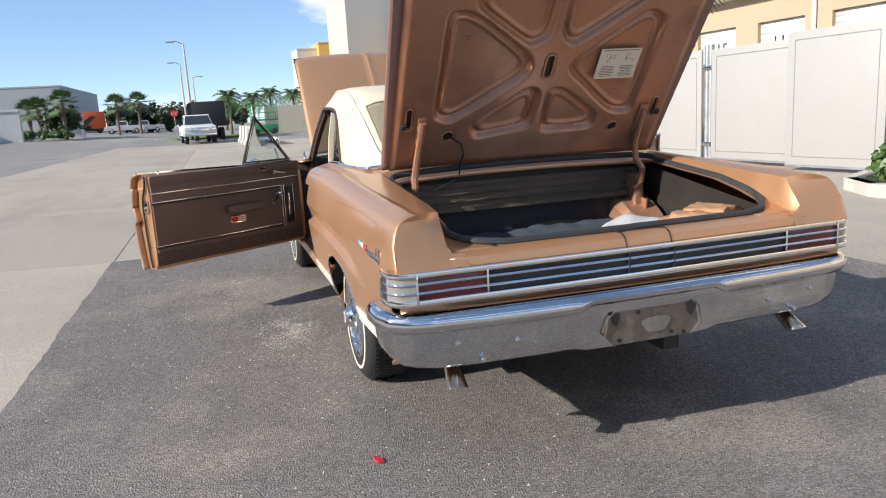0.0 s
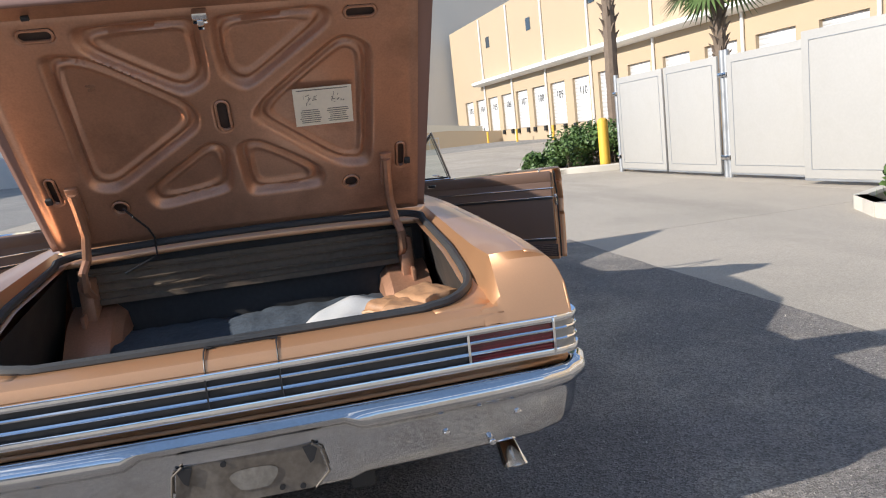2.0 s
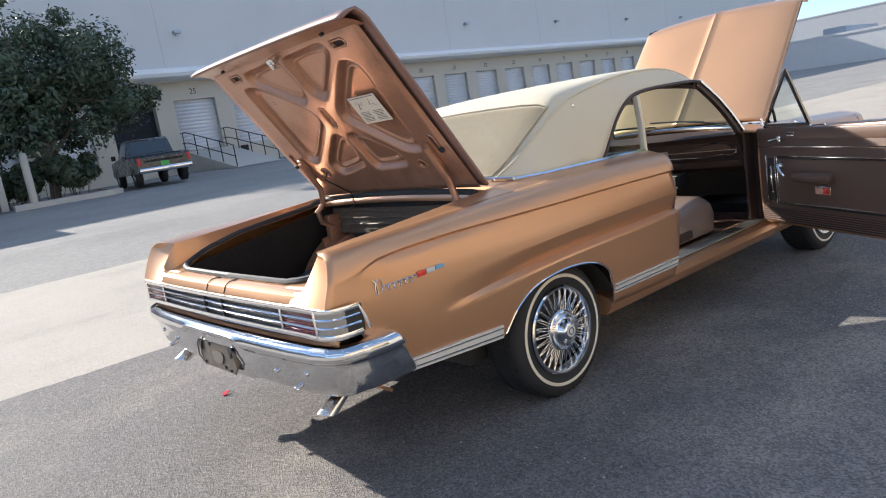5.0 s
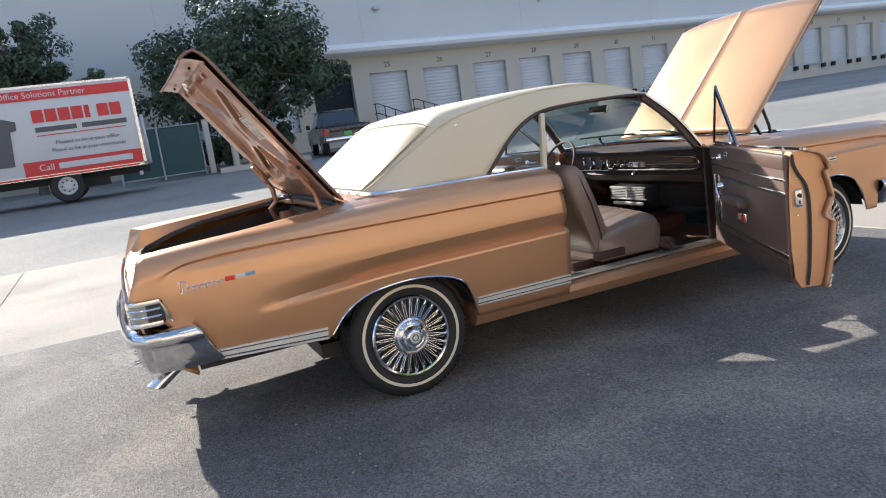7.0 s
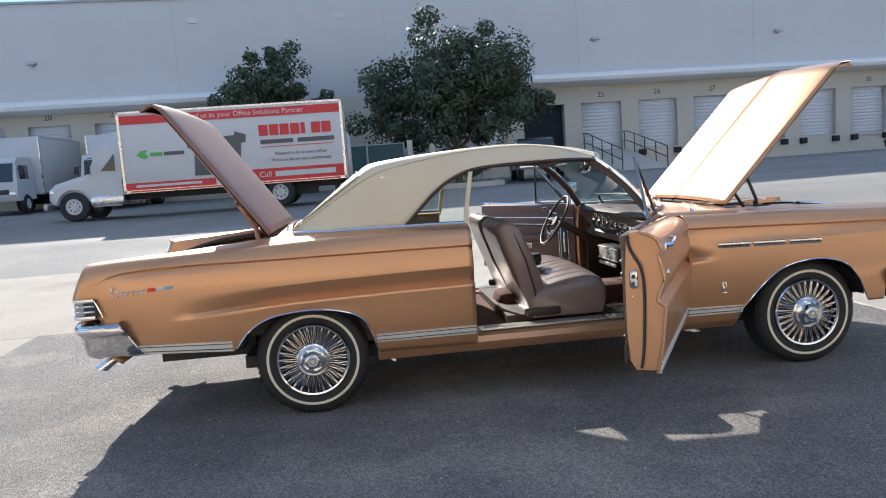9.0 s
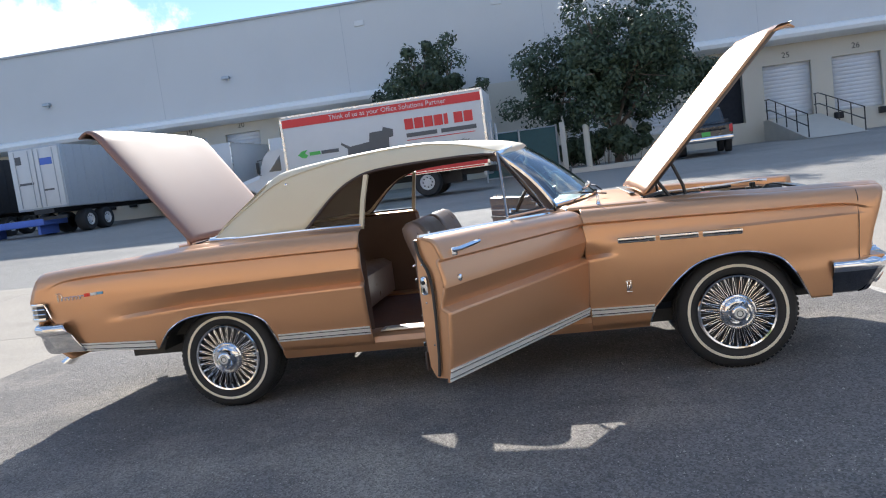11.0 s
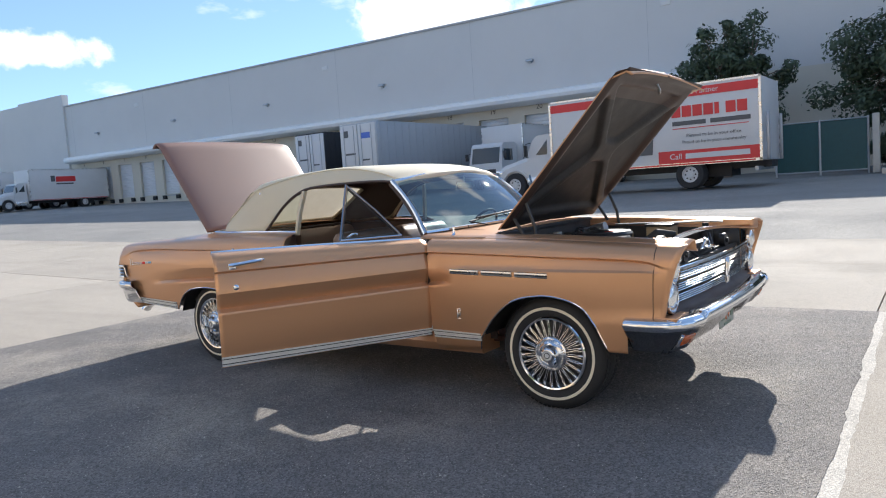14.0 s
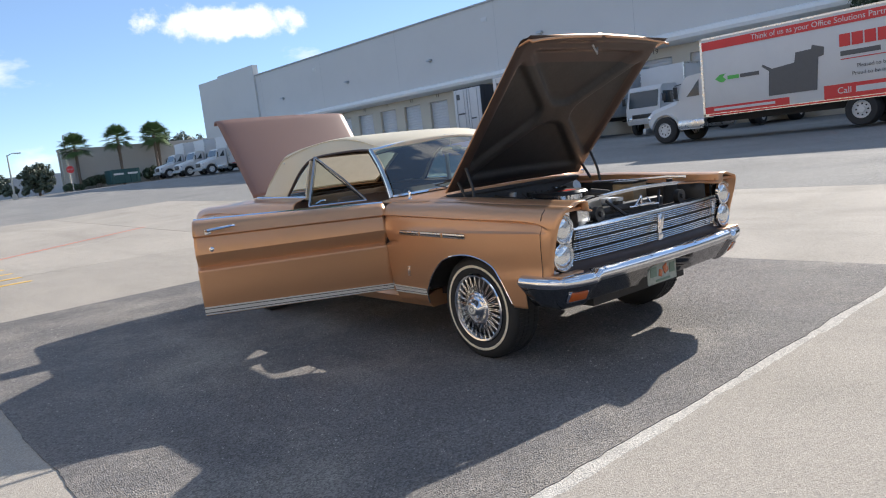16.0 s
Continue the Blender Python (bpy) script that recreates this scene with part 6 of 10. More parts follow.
# engine bay
bm = bmesh.new()
box(bm, (0, 1.50, 0.62), (0.42, 0.62, 0.30), bevel=0.03)
box(bm, (0.17, 1.48, 0.74), (0.13, 0.55, 0.10), bevel=0.03)
box(bm, (-0.17, 1.48, 0.74), (0.13, 0.55, 0.10), bevel=0.03)
cyl(bm, (0, 1.84, 0.62), (0, 1.90, 0.62), 0.13, seg=20)
cyl(bm, (0.22, 1.83, 0.73), (0.22, 1.90, 0.73), 0.055, seg=16)
part("engine", bm, engine_black, car, "black engine block")
bm = bmesh.new()
lathe(bm, [(0.0, 0.055), (0.03, 0.055), (0.05, 0.045), (0.17, 0.045), (0.185, 0.03), (0.185, -0.03), (0.17, -0.04)], 30, "z", (0.0, 1.42, 0.855))
part("air_cleaner", bm, black_paint, car, "round black air cleaner with bright rim")
bm = bmesh.new()
lathe(bm, [(0.187, 0.022), (0.188, -0.012)], 30, "z", (0.0, 1.42, 0.855))
part("bright_band", bm, chrome, car)
bm = bmesh.new()
box(bm, (0.0, 1.49, 0.9005), (0.10, 0.07, 0.003), bevel=0.001)
part("sticker", bm, bright_red, car)
bm = bmesh.new()
box(bm, (-0.45, 1.64, 0.82), (0.15, 0.165, 0.145), bevel=0.01)
part("battery", bm, bottle_tan, car, "tan plastic reservoir with a dark lid")
bm = bmesh.new()
box(bm, (-0.45, 1.64, 0.900), (0.165, 0.18, 0.016), bevel=0.005)
part("battery_cover", bm, black_paint, car)
bm = bmesh.new()
box(bm, (0, 1.965, 0.64), (0.60, 0.05, 0.30), bevel=0.01)
box(bm, (0, 1.965, 0.80), (0.58, 0.07, 0.04), bevel=0.012)
cyl(bm, (0.12, 1.965, 0.815), (0.12, 1.965, 0.84), 0.03, seg=14)
part("radiator", bm, engine_black, car, "black radiator")
bm = bmesh.new()
sweep(bm, [(x, 2.01 - 0.03 * (1 - (x / 0.6) ** 2), 0.865 + 0.028 * (1 - (x / 0.62) ** 2)) for x in steps(-0.62, 0.62, 16)], [(-0.018, -0.010), (0.018, -0.010), (0.020, 0.004), (0.0, 0.010), (-0.018, 0.006)])
part("radiator_support", bm, chrome, car, "bright upper radiator support")
bm = bmesh.new()
tube(bm, [(0.10, 1.90, 0.88), (0.16, 1.82, 0.90), (0.17, 1.74, 0.84), (0.10, 1.70, 0.76)], 0.022, 10)
tube(bm, [(-0.20, 1.10, 0.86), (-0.25, 1.25, 0.90), (-0.20, 1.45, 0.86)], 0.011, 8)
tube(bm, [(0.30, 1.10, 0.84), (0.40, 1.25, 0.92), (0.38, 1.55, 0.88), (0.25, 1.70, 0.80)], 0.009, 8)
for k in range(8):
    tube(bm, [(0.02 * (k - 3.5), 1.25, 0.84), (0.06 * (k - 3.5), 1.30, 0.90 + 0.01 * (k % 3)), (0.07 * (k - 3.5), 1.30 + 0.06 * (k % 4), 0.80)], 0.005, 6)
tube(bm, [(0.45, 1.95, 0.80), (0.52, 1.9, 0.88), (0.50, 1.7, 0.86), (0.56, 1.5, 0.84)], 0.008, 8)
parts_of("hose", bm, rubber, car, "black rubber hose or ignition lead")
bm = bmesh.new()
lathe(bm, [(0.0, 0.06), (0.05, 0.06), (0.06, 0.04), (0.06, -0.05), (0.03, -0.06)], 18, "y", (0.33, 1.80, 0.74))
cyl(bm, (-0.33, 1.15, 0.86), (-0.33, 1.30, 0.90), 0.04, seg=14)
box(bm, (0.50, 1.22, 0.87), (0.10, 0.12, 0.08), bevel=0.01)
parts_of("alternator", bm, steel, car, "dull metal engine ancillary")
bm = bmesh.new()
tube(bm, [(-0.55, 2.0, 0.905), (-0.5, 1.9, 0.915), (-0.45, 1.7, 0.91), (-0.5, 1.3, 0.905)], 0.007, 6)
box(bm, (0.56, 2.02, 0.83), (0.10, 0.10, 0.13), rot=(0, 12, 0), bevel=0.01)
parts_of("side_baffle", bm, alu, car)

for name, mat, label, pieces in (
        ("brake_booster", black_paint, "black round brake booster", (("c", (-0.42, 1.06, 0.80), (-0.42, 1.14, 0.80), 0.10), ("c", (-0.42, 1.14, 0.80), (-0.42, 1.27, 0.80), 0.032))),
        ("ignition_coil", steel, "metal ignition coil", (("c", (0.22, 1.22, 0.80), (0.22, 1.22, 0.92), 0.026),)),
        ("distributor", engine_black, "black distributor cap", (("c", (0.02, 1.20, 0.80), (0.02, 1.20, 0.87), 0.055), ("c", (0.02, 1.20, 0.87), (0.02, 1.20, 0.90), 0.035))),
        ("front_panel", engine_black, "black sheet behind the grille", (("b", (0.0, 2.012, 0.715), (1.22, 0.012, 0.10)),)),
        ("brace", black_paint, "black brace beside the radiator", (("c", (0.16, 2.045, 0.76), (0.26, 1.99, 0.855), 0.009),)),
        ("brace", black_paint, "black brace beside the radiator", (("c", (-0.16, 2.045, 0.76), (-0.26, 1.99, 0.855), 0.009),)),
        ("latch_rod", chrome, "bright latch rod", (("c", (-0.14, 2.06, 0.79), (0.12, 2.045, 0.80), 0.005), ("c", (-0.10, 2.04, 0.80), (-0.04, 2.05, 0.845), 0.004), ("c", (0.06, 2.04, 0.80), (0.02, 2.05, 0.845), 0.004))),
        ("cap", steel, "metal radiator cap", (("c", (0.12, 1.965, 0.84), (0.12, 1.965, 0.858), 0.034),)),
        ("washer_bottle", rubber, "black bottle by the fender", (("c", (-0.52, 1.90, 0.74), (-0.52, 1.90, 0.87), 0.045), ("c", (-0.52, 1.90, 0.87), (-0.52, 1.90, 0.90), 0.02))),
        ("horn", black_paint, "black round horn", (("c", (0.40, 2.02, 0.80), (0.40, 2.055, 0.80), 0.042), ("c", (0.40, 2.055, 0.80), (0.40, 2.07, 0.80), 0.016))),
        ("horn", black_paint, "black round horn", (("c", (-0.40, 2.02, 0.80), (-0.40, 2.055, 0.80), 0.042), ("c", (-0.40, 2.055, 0.80), (-0.40, 2.07, 0.80), 0.016))),
        ("hood_latch", chrome_worn, "bright metal hood latch", (("b", (-0.02, 2.05, 0.80), (0.15, 0.05, 0.014)), ("b", (0.0, 2.04, 0.825), (0.02, 0.02, 0.06)))),
        ("valve_cover", steel, "dull metal valve cover", (("b", (0.19, 1.46, 0.80), (0.12, 0.50, 0.05)),)),
        ("valve_cover", steel, "dull metal valve cover", (("b", (-0.19, 1.46, 0.80), (0.12, 0.50, 0.05)),)),
        ("compressor", alu, "metal air conditioning compressor", (("c", (0.26, 1.66, 0.80), (0.26, 1.86, 0.80), 0.07), ("c", (0.26, 1.86, 0.80), (0.26, 1.89, 0.80), 0.09))),
        ("fan", steel, "metal cooling fan", (("b", (0, 1.91, 0.64), (0.36, 0.012, 0.05)), ("b", (0, 1.912, 0.64), (0.05, 0.012, 0.36)))),
        ("heater_hose", rubber, "black heater hose", (("c", (0.30, 1.06, 0.88), (0.36, 1.40, 0.86), 0.013),)),
        ("fuel_line", chrome, "bright metal line", (("c", (-0.30, 1.10, 0.90), (-0.08, 1.62, 0.84), 0.005),))):
    bm = bmesh.new()
    for p in pieces:
        if p[0] == "c":
            cyl(bm, p[1], p[2], p[3], seg=18)
        else:
            box(bm, p[1], p[2], bevel=0.01)
    part(name, bm, mat, car, label)

# wheels: tyre with a cream band and a wire-spoke cover
def make_wheel(x, y, side):
    bm = bmesh.new()
    R = 0.308
    prof = [(0.19, -0.155), (0.235, -0.172), (0.278, -0.165), (0.299, -0.148), (R - 0.002, -0.125), (R, -0.09), (R, -0.02), (R - 0.002, 0.012), (0.299, 0.030), (0.284, 0.044), (0.263, 0.051), (0.235, 0.052), (0.205, 0.044), (0.190, 0.030)]
    lathe(bm, prof, 56, "x")
    for k in range(72):
        a = 2 * math.pi * k / 72
        for w in (-0.115, -0.065, -0.035, 0.006):
            box(bm, (w, 0, R + 0.0008), (0.026, 0.018, 0.005))
            bmesh.ops.rotate(bm, cent=(0, 0, 0), matrix=Matrix.Rotation(a, 3, "X"), verts=bm.verts[-8:])
    w = part("wheel", bm, rubber, car, "black tyre with cream band on a wire-spoke cover")
    bm = bmesh.new()
    lathe(bm, [(0.239, 0.0535), (0.2405, 0.0550), (0.252, 0.0545), (0.254, 0.0528)], 56, "x")
    part("whitewall_band", bm, whitewall, w)
    bm = bmesh.new()
    lathe(bm, [(0.188, 0.020), (0.200, 0.040), (0.202, 0.050), (0.196, 0.056), (0.187, 0.054), (0.182, 0.044), (0.179, 0.028), (0.174, 0.015)], 64, "x")
    part("rim", bm, chrome, w)
    bm = bmesh.new()
    lathe(bm, [(0.178, -0.012), (0.10, -0.006), (0.0, -0.006)], 40, "x")
    part("cover_back", bm, black_paint, w)
    # wire spokes in crossing pairs, the outer row over the inner one
    n = 27
    for k in range(n):
        a = 2 * math.pi * k / n
        for lean in (-1, 1):
            b0, b1 = a + lean * 0.078, a + lean * 0.018
            bm = bmesh.new()
            tube(bm, [(0.048, 0.086 * math.cos(b0), 0.086 * math.sin(b0)), (0.040, 0.181 * math.cos(b1), 0.181 * math.sin(b1))], [0.0014, 0.0018], 6, caps=False)
            part("spoke", bm, spoke_chrome, w)
        b0, b1 = a + math.pi / n, a + math.pi / n
        bm = bmesh.new()
        tube(bm, [(0.020, 0.085 * math.cos(b0), 0.085 * math.sin(b0)), (0.022, 0.180 * math.cos(b1), 0.180 * math.sin(b1))], 0.0016, 5, caps=False)
        part("spoke", bm, spoke_chrome, w)
        bm = bmesh.new()
        cyl(bm, (0.041, 0.166 * math.cos(a), 0.166 * math.sin(a)), (0.040, 0.183 * math.cos(a), 0.183 * math.sin(a)), 0.0052, 0.0062, seg=8)
        part("spoke_nipple", bm, spoke_chrome, w)
    # stepped hub with fine flutes, a domed cap and three spinner ears
    bm = bmesh.new()
    lathe(bm, [(0.094, 0.018), (0.095, 0.044), (0.091, 0.053), (0.086, 0.056), (0.082, 0.052), (0.072, 0.062), (0.060, 0.068), (0.055, 0.065), (0.050, 0.074), (0.044, 0.080), (0.042, 0.090), (0.037, 0.096), (0.030, 0.098), (0.028, 0.094), (0.0, 0.095)], 48, "x")
    part("hub_cap", bm, chrome, w, "chrome stepped hub centre")
    bm = bmesh.new()
    for k in range(44):
        a = 2 * math.pi * k / 44
        box(bm, (0.0605, 0.071 * math.cos(a), 0.071 * math.sin(a)), (0.007, 0.0042, 0.018), rot=Matrix.Rotation(a - math.pi / 2, 4, "X"))
    part("hub_flutes", bm, spoke_chrome, w)
    for k in range(3):
        a = 2 * math.pi * k / 3 + 0.4
        bm = bmesh.new()
        prism(bm, [(0.030, -0.017), (0.052, -0.011), (0.068, -0.002), (0.066, 0.008), (0.050, 0.013), (0.030, 0.017)], 0.012, Matrix.Rotation(a, 4, "X") @ Matrix(((0, 0, 1, 0.080), (1, 0, 0, 0), (0, 1, 0, 0), (0, 0, 0, 1))))
        part("spinner_ear", bm, chrome, w)
    bm = bmesh.new()
    cyl(bm, (0.094, 0, 0), (0.0985, 0, 0), 0.026, seg=24)
    part("hub_emblem", bm, trim_silver, w)
    bm = bmesh.new()
    lathe(bm, [(0.013, 0.0985), (0.013, 0.1), (0.017, 0.1), (0.017, 0.0985)], 20, "x")
    part("emblem_ring", bm, num_ink, w)
    w.matrix_basis = Matrix.Translation((x, y, R + 0.004)) @ Matrix.Rotation(radians(0 if side > 0 else 180), 4, "Z") @ Matrix.Rotation(radians(7 * y), 4, "X")
    return w


WHEEL_X = 0.775
first = make_wheel(WHEEL_X, -1.448, 1)
for x, y, turn in ((WHEEL_X, 1.448, 0), (-WHEEL_X, -1.448, 180), (-WHEEL_X, 1.448, 180)):
    copy_thing(first, Matrix.Translation((x, y, 0.312)) @ Matrix.Rotation(radians(turn), 4, "Z") @ Matrix.Rotation(radians(19 * x + 8 * y), 4, "X"))

# doors, built shut and swung out on their front hinges
def make_door(s, angle):
    hinge = Vector((s * 0.862, 0.69, 0))
    swing = Matrix.Translation(hinge) @ Matrix.Rotation(radians(angle * s), 4, "Z") @ Matrix.Translation(-hinge)
    y0, y1, zb = -0.522, 0.683, 0.374
    d = part("door", side_sheet(y0, y1, side=s, zmin=zb), paint, car, "open bronze car door with brown vinyl trim", angle=20)
    thick(d, 0.012)
    # inner shell
    bm = bmesh.new()
    rows = []
    for y in [y0 + 0.036] + steps(y0 + 0.06, y1 - 0.03, 8) + [y1 - 0.006]:
        zt = spline(TOPZ, y)
        row = [(s * (side_x(y, max(z, zb)) - 0.016), y, max(z, zb + 0.006)) for z in steps(zb + 0.006, zt - 0.03, 30)]
        row += [(s * 0.785, y, zt - 0.004), (s * 0.750, y, zt - 0.006), (s * 0.738, y, zt - 0.03), (s * 0.728, y, 0.80), (s * 0.726, y, 0.55), (s * 0.735, y, 0.42), (s * 0.76, y, zb + 0.004)]
        rows.append(row)
    vs = loft(bm, rows, close_u=True)
    bm.faces.new(vs[0]); bm.faces.new(vs[-1])
    part("door_shell", bm, paint, d)
    # stepped rear edge of the door, with lock and rubber
    bm = bmesh.new()
    pts = [(s * spline([(0.39, 0.782), (0.45, 0.792), (0.55, 0.800), (0.70, 0.806), (0.79, 0.803), (0.84, 0.790), (0.88, 0.766), (0.92, 0.750), (0.97, 0.745)], z), y0 + 0.026, z) for z in steps(0.39, 0.965, 28)]
    tube(bm, pts, 0.0065, 7)
    part("edge_rubber", bm, seal_rubber, d, "dark rubber seal")
    bm = bmesh.new()
    box(bm, (s * 0.765, y0 + 0.028, 0.775), (0.036, 0.012, 0.078), bevel=0.011)
    lk = part("door_latch", bm, chrome_worn, d, "worn steel door latch")
    bm = bmesh.new()
    lathe(bm, [(0.0, -0.012), (0.008, -0.010), (0.010, 0.0)], 12, "y", (s * 0.765, y0 + 0.026, 0.788))
    box(bm, (s * 0.765, y0 + 0.022, 0.758), (0.008, 0.006, 0.014))
    part("latch_rotor", bm, black_paint, d)
    bm = bmesh.new()
    for z in (0.86, 0.74, 0.70, 0.52):
        lathe(bm, [(0.0, -0.003), (0.004, -0.0025), (0.005, 0.0)], 10, "y", (s * (0.758 if z > 0.6 else 0.772), y0 + 0.035, z))
    parts_of("screw", bm, chrome_worn, d)
    # brown trim panel
    def slab(name, ya, yb, za, zb2, x, t, mat, label="", bev=0.003):
        b = bmesh.new()
        tilt = 0.0
        box(b, (s * x, (ya + yb) / 2, (za + zb2) / 2), (t, abs(yb - ya), zb2 - za), bevel=bev)
        return part(name, b, mat, d, label)
    slab("trim_panel", -0.478, 0.645, 0.415, 0.955, 0.722, 0.018, brown_vinyl, "brown grained vinyl panel", 0.006)
    slab("top_pad", -0.482, 0.655, 0.895, 0.965, 0.724, 0.03, brown_vinyl, "", 0.012)
    slab("lower_kick_panel", -0.49, 0.640, 0.405, 0.487, 0.716, 0.012, dark_vinyl, "dark ribbed kick panel")
    for k in range(6):
        slab("kick_rib", -0.48, 0.63, 0.413 + 0.0125 * k, 0.418 + 0.0125 * k, 0.709, 0.006, brown_vinyl, "", 0.001)
    slab("bright_strip", -0.49, 0.645, 0.852, 0.860, 0.711, 0.008, chrome, "bright trim strip", 0.002)
    slab("bright_strip", -0.485, 0.475, 0.797, 0.803, 0.711, 0.007, chrome, "", 0.001)
    slab("dark_strip", -0.485, 0.475, 0.785, 0.797, 0.711, 0.006, black_paint, "", 0.001)
    slab("bright_strip", -0.485, 0.475, 0.524, 0.530, 0.711, 0.007, chrome, "", 0.001)
    slab("dark_strip", -0.485, 0.475, 0.511, 0.524, 0.711, 0.006, black_paint, "", 0.001)
    for y in (0.475, 0.495, 0.575):
        slab("bright_strip", y, y + 0.006, 0.512, 0.803, 0.711, 0.007, chrome, "", 0.001)
    slab("dark_insert", 0.501, 0.575, 0.53, 0.79, 0.712, 0.006, black_paint, "black ribbed insert", 0.001)
    slab("insert_bar", 0.528, 0.546, 0.58, 0.74, 0.708, 0.006, chrome, "", 0.002)
    # armrest
    b = bmesh.new()
    box(b, (s * 0.690, 0.16, 0.690), (0.07, 0.29, 0.052), bevel=0.02)
    part("armrest", b, brown_vinyl, d, "padded brown armrest")
    slab("lamp_frame", 0.045, 0.165, 0.592, 0.640, 0.708, 0.010, chrome, "", 0.004)
    slab("door_lamp", 0.095, 0.155, 0.598, 0.634, 0.702, 0.010, peach, "peach courtesy lamp lens", 0.003)
    slab("door_lamp", 0.055, 0.095, 0.598, 0.634, 0.702, 0.010, bright_red, "red courtesy lamp lens", 0.003)
    # handles
    b = bmesh.new()
    lathe(b, [(0.0, -0.03), (0.016, -0.028), (0.022, -0.012), (0.024, 0.0)], 14, "x", (s * 0.708, 0.435, 0.745)) if s > 0 else lathe(b, [(0.0, 0.03), (0.016, 0.028), (0.022, 0.012), (0.024, 0.0)], 14, "x", (s * 0.708, 0.435, 0.745))
    tube(b, [(s * 0.682, 0.435, 0.745), (s * 0.672, 0.405, 0.72), (s * 0.676, 0.375, 0.69)], [0.010, 0.008, 0.007], 8)
    part("window_crank", b, chrome, d, "chrome window crank")
    b = bmesh.new()
    lathe(b, [(0.02, 0.0), (0.018, -s * 0.016), (0.0, -s * 0.02)], 14, "x", (s * 0.705, 0.42, 0.905))
    tube(b, [(s * 0.688, 0.42, 0.905), (s * 0.680, 0.50, 0.893)], [0.008, 0.005], 8)
    part("vent_crank", b, chrome, d)
    slab("badge_plate", 0.305, 0.365, 0.918, 0.942, 0.707, 0.006, chrome, "", 0.002)
    slab("badge_insert", 0.310, 0.360, 0.922, 0.938, 0.703, 0.004, black_paint, "", 0.001)
    b = bmesh.new()
    cyl(b, (s * 0.745, -0.40, 0.955), (s * 0.745, -0.40, 0.99), 0.006, seg=8)
    part("lock_knob", b, chrome, d)
    # outside fittings
    b = bmesh.new()
    xo = side_x(-0.35, 0.912)
    tube(b, [(s * (xo + 0.004), -0.265, 0.925), (s * (xo + 0.026), -0.285, 0.926), (s * (xo + 0.030), -0.36, 0.920), (s * (xo + 0.026), -0.425, 0.914), (s * (xo + 0.002), -0.44, 0.912)], [0.007, 0.009, 0.010, 0.010, 0.011], 8)
    box(b, (s * (xo + 0.004), -0.43, 0.905), (0.012, 0.04, 0.035), bevel=0.005)
    part("door_handle", b, chrome, d, "chrome door handle")
    b = bmesh.new()
    xo = side_x(-0.42, 0.795)
    lathe(b, [(0.0, s * 0.008), (0.010, s * 0.007), (0.015, s * 0.004), (0.016, 0.0)], 16, "x", (s * xo, -0.42, 0.795))
    part("key_lock", b, chrome, d)
    b = bmesh.new()
    sweep(b, [(s * 0.785, y, spline(TOPZ, y) + 0.002) for y in steps(-0.52, 0.68, 10)], [(-0.004, -0.004), (0.012, -0.004), (0.010, 0.006), (-0.003, 0.006)])
    part("belt_moulding", b, chrome, d, "chrome belt moulding")
    lower_moulding(y0, y1, 0.378, 0.432, 0.365 + 0.012, 0.418, s, d)
    # vent window
    tri = [Vector((s * 0.722, 0.585, 0.972)), Vector((s * 0.668, 0.285, 1.288)), Vector((s * 0.736, 0.205, 0.975))]
    b = bmesh.new()
    tube(b, [tri[0], tri[0].lerp(tri[1], 0.5) + Vector((0, 0.006, 0.006)), tri[1]], 0.0075, 8)
    # frame and post in the darkened chrome, dark reflections put into the colour
    part("vent_frame", b, dark_reflect_chrome, d, "chrome vent window frame")
    b = bmesh.new()
    tube(b, [tri[1] + Vector((0, 0, 0.006)), tri[2]], 0.0075, 8)
    part("vent_post", b, dark_reflect_chrome, d)
    b = bmesh.new()
    tube(b, [tri[2], tri[0]], 0.008, 8)
    part("vent_base", b, chrome, d)
    b = bmesh.new()
    f = [b.verts.new(tri[0].lerp(tri[2], 0.02)), b.verts.new(tri[1]), b.verts.new(tri[2])]
    b.faces.new(f)
    g = part("vent_glass", b, glass_thin, d)
    g.visible_shadow = False
    inset = [p.lerp((tri[0] + tri[1] + tri[2]) / 3, 0.10) + Vector((-s * 0.004, 0, 0)) for p in tri]
    b = bmesh.new()
    tube(b, inset + [inset[0]], 0.006, 6)
    part("vent_rubber", b, black_paint, d)
    b = bmesh.new()
    tube(b, [tri[2].lerp(tri[0], 0.12) + Vector((-s * 0.012, 0, 0.012)), tri[2].lerp(tri[0], 0.22) + Vector((-s * 0.03, 0, 0.03)), tri[2].lerp(tri[0], 0.30) + Vector((-s * 0.02, 0, 0.028))], 0.006, 6)
    part("vent_catch", b, chrome, d)
    if s < 0:
        b = bmesh.new()
        box(b, (-0.826, 0.529, 1.098), (0.122, 0.045, 0.080), rot=(0, 0, 6), bevel=0.014)
        mir = part("door_mirror", b, chrome, d, "square chrome door mirror")
        b = bmesh.new()
        tube(b, [(-0.800, 0.545, spline(TOPZ, 0.545) - 0.008), (-0.806, 0.543, 1.0), (-0.822, 0.535, 1.065)], [0.016, 0.009, 0.009], 10)
        part("mirror_stalk", b, chrome, mir)
        b = bmesh.new()
        lathe(b, [(0.0, 0.004), (0.008, 0.003), (0.010, 0.0)], 12, "y", (-0.826, 0.552, 1.098))
        part("mirror_screw", b, steel, mir)
    d.matrix_basis = swing
    return d


make_door(1, 60.2)
make_door(-1, 58.5)

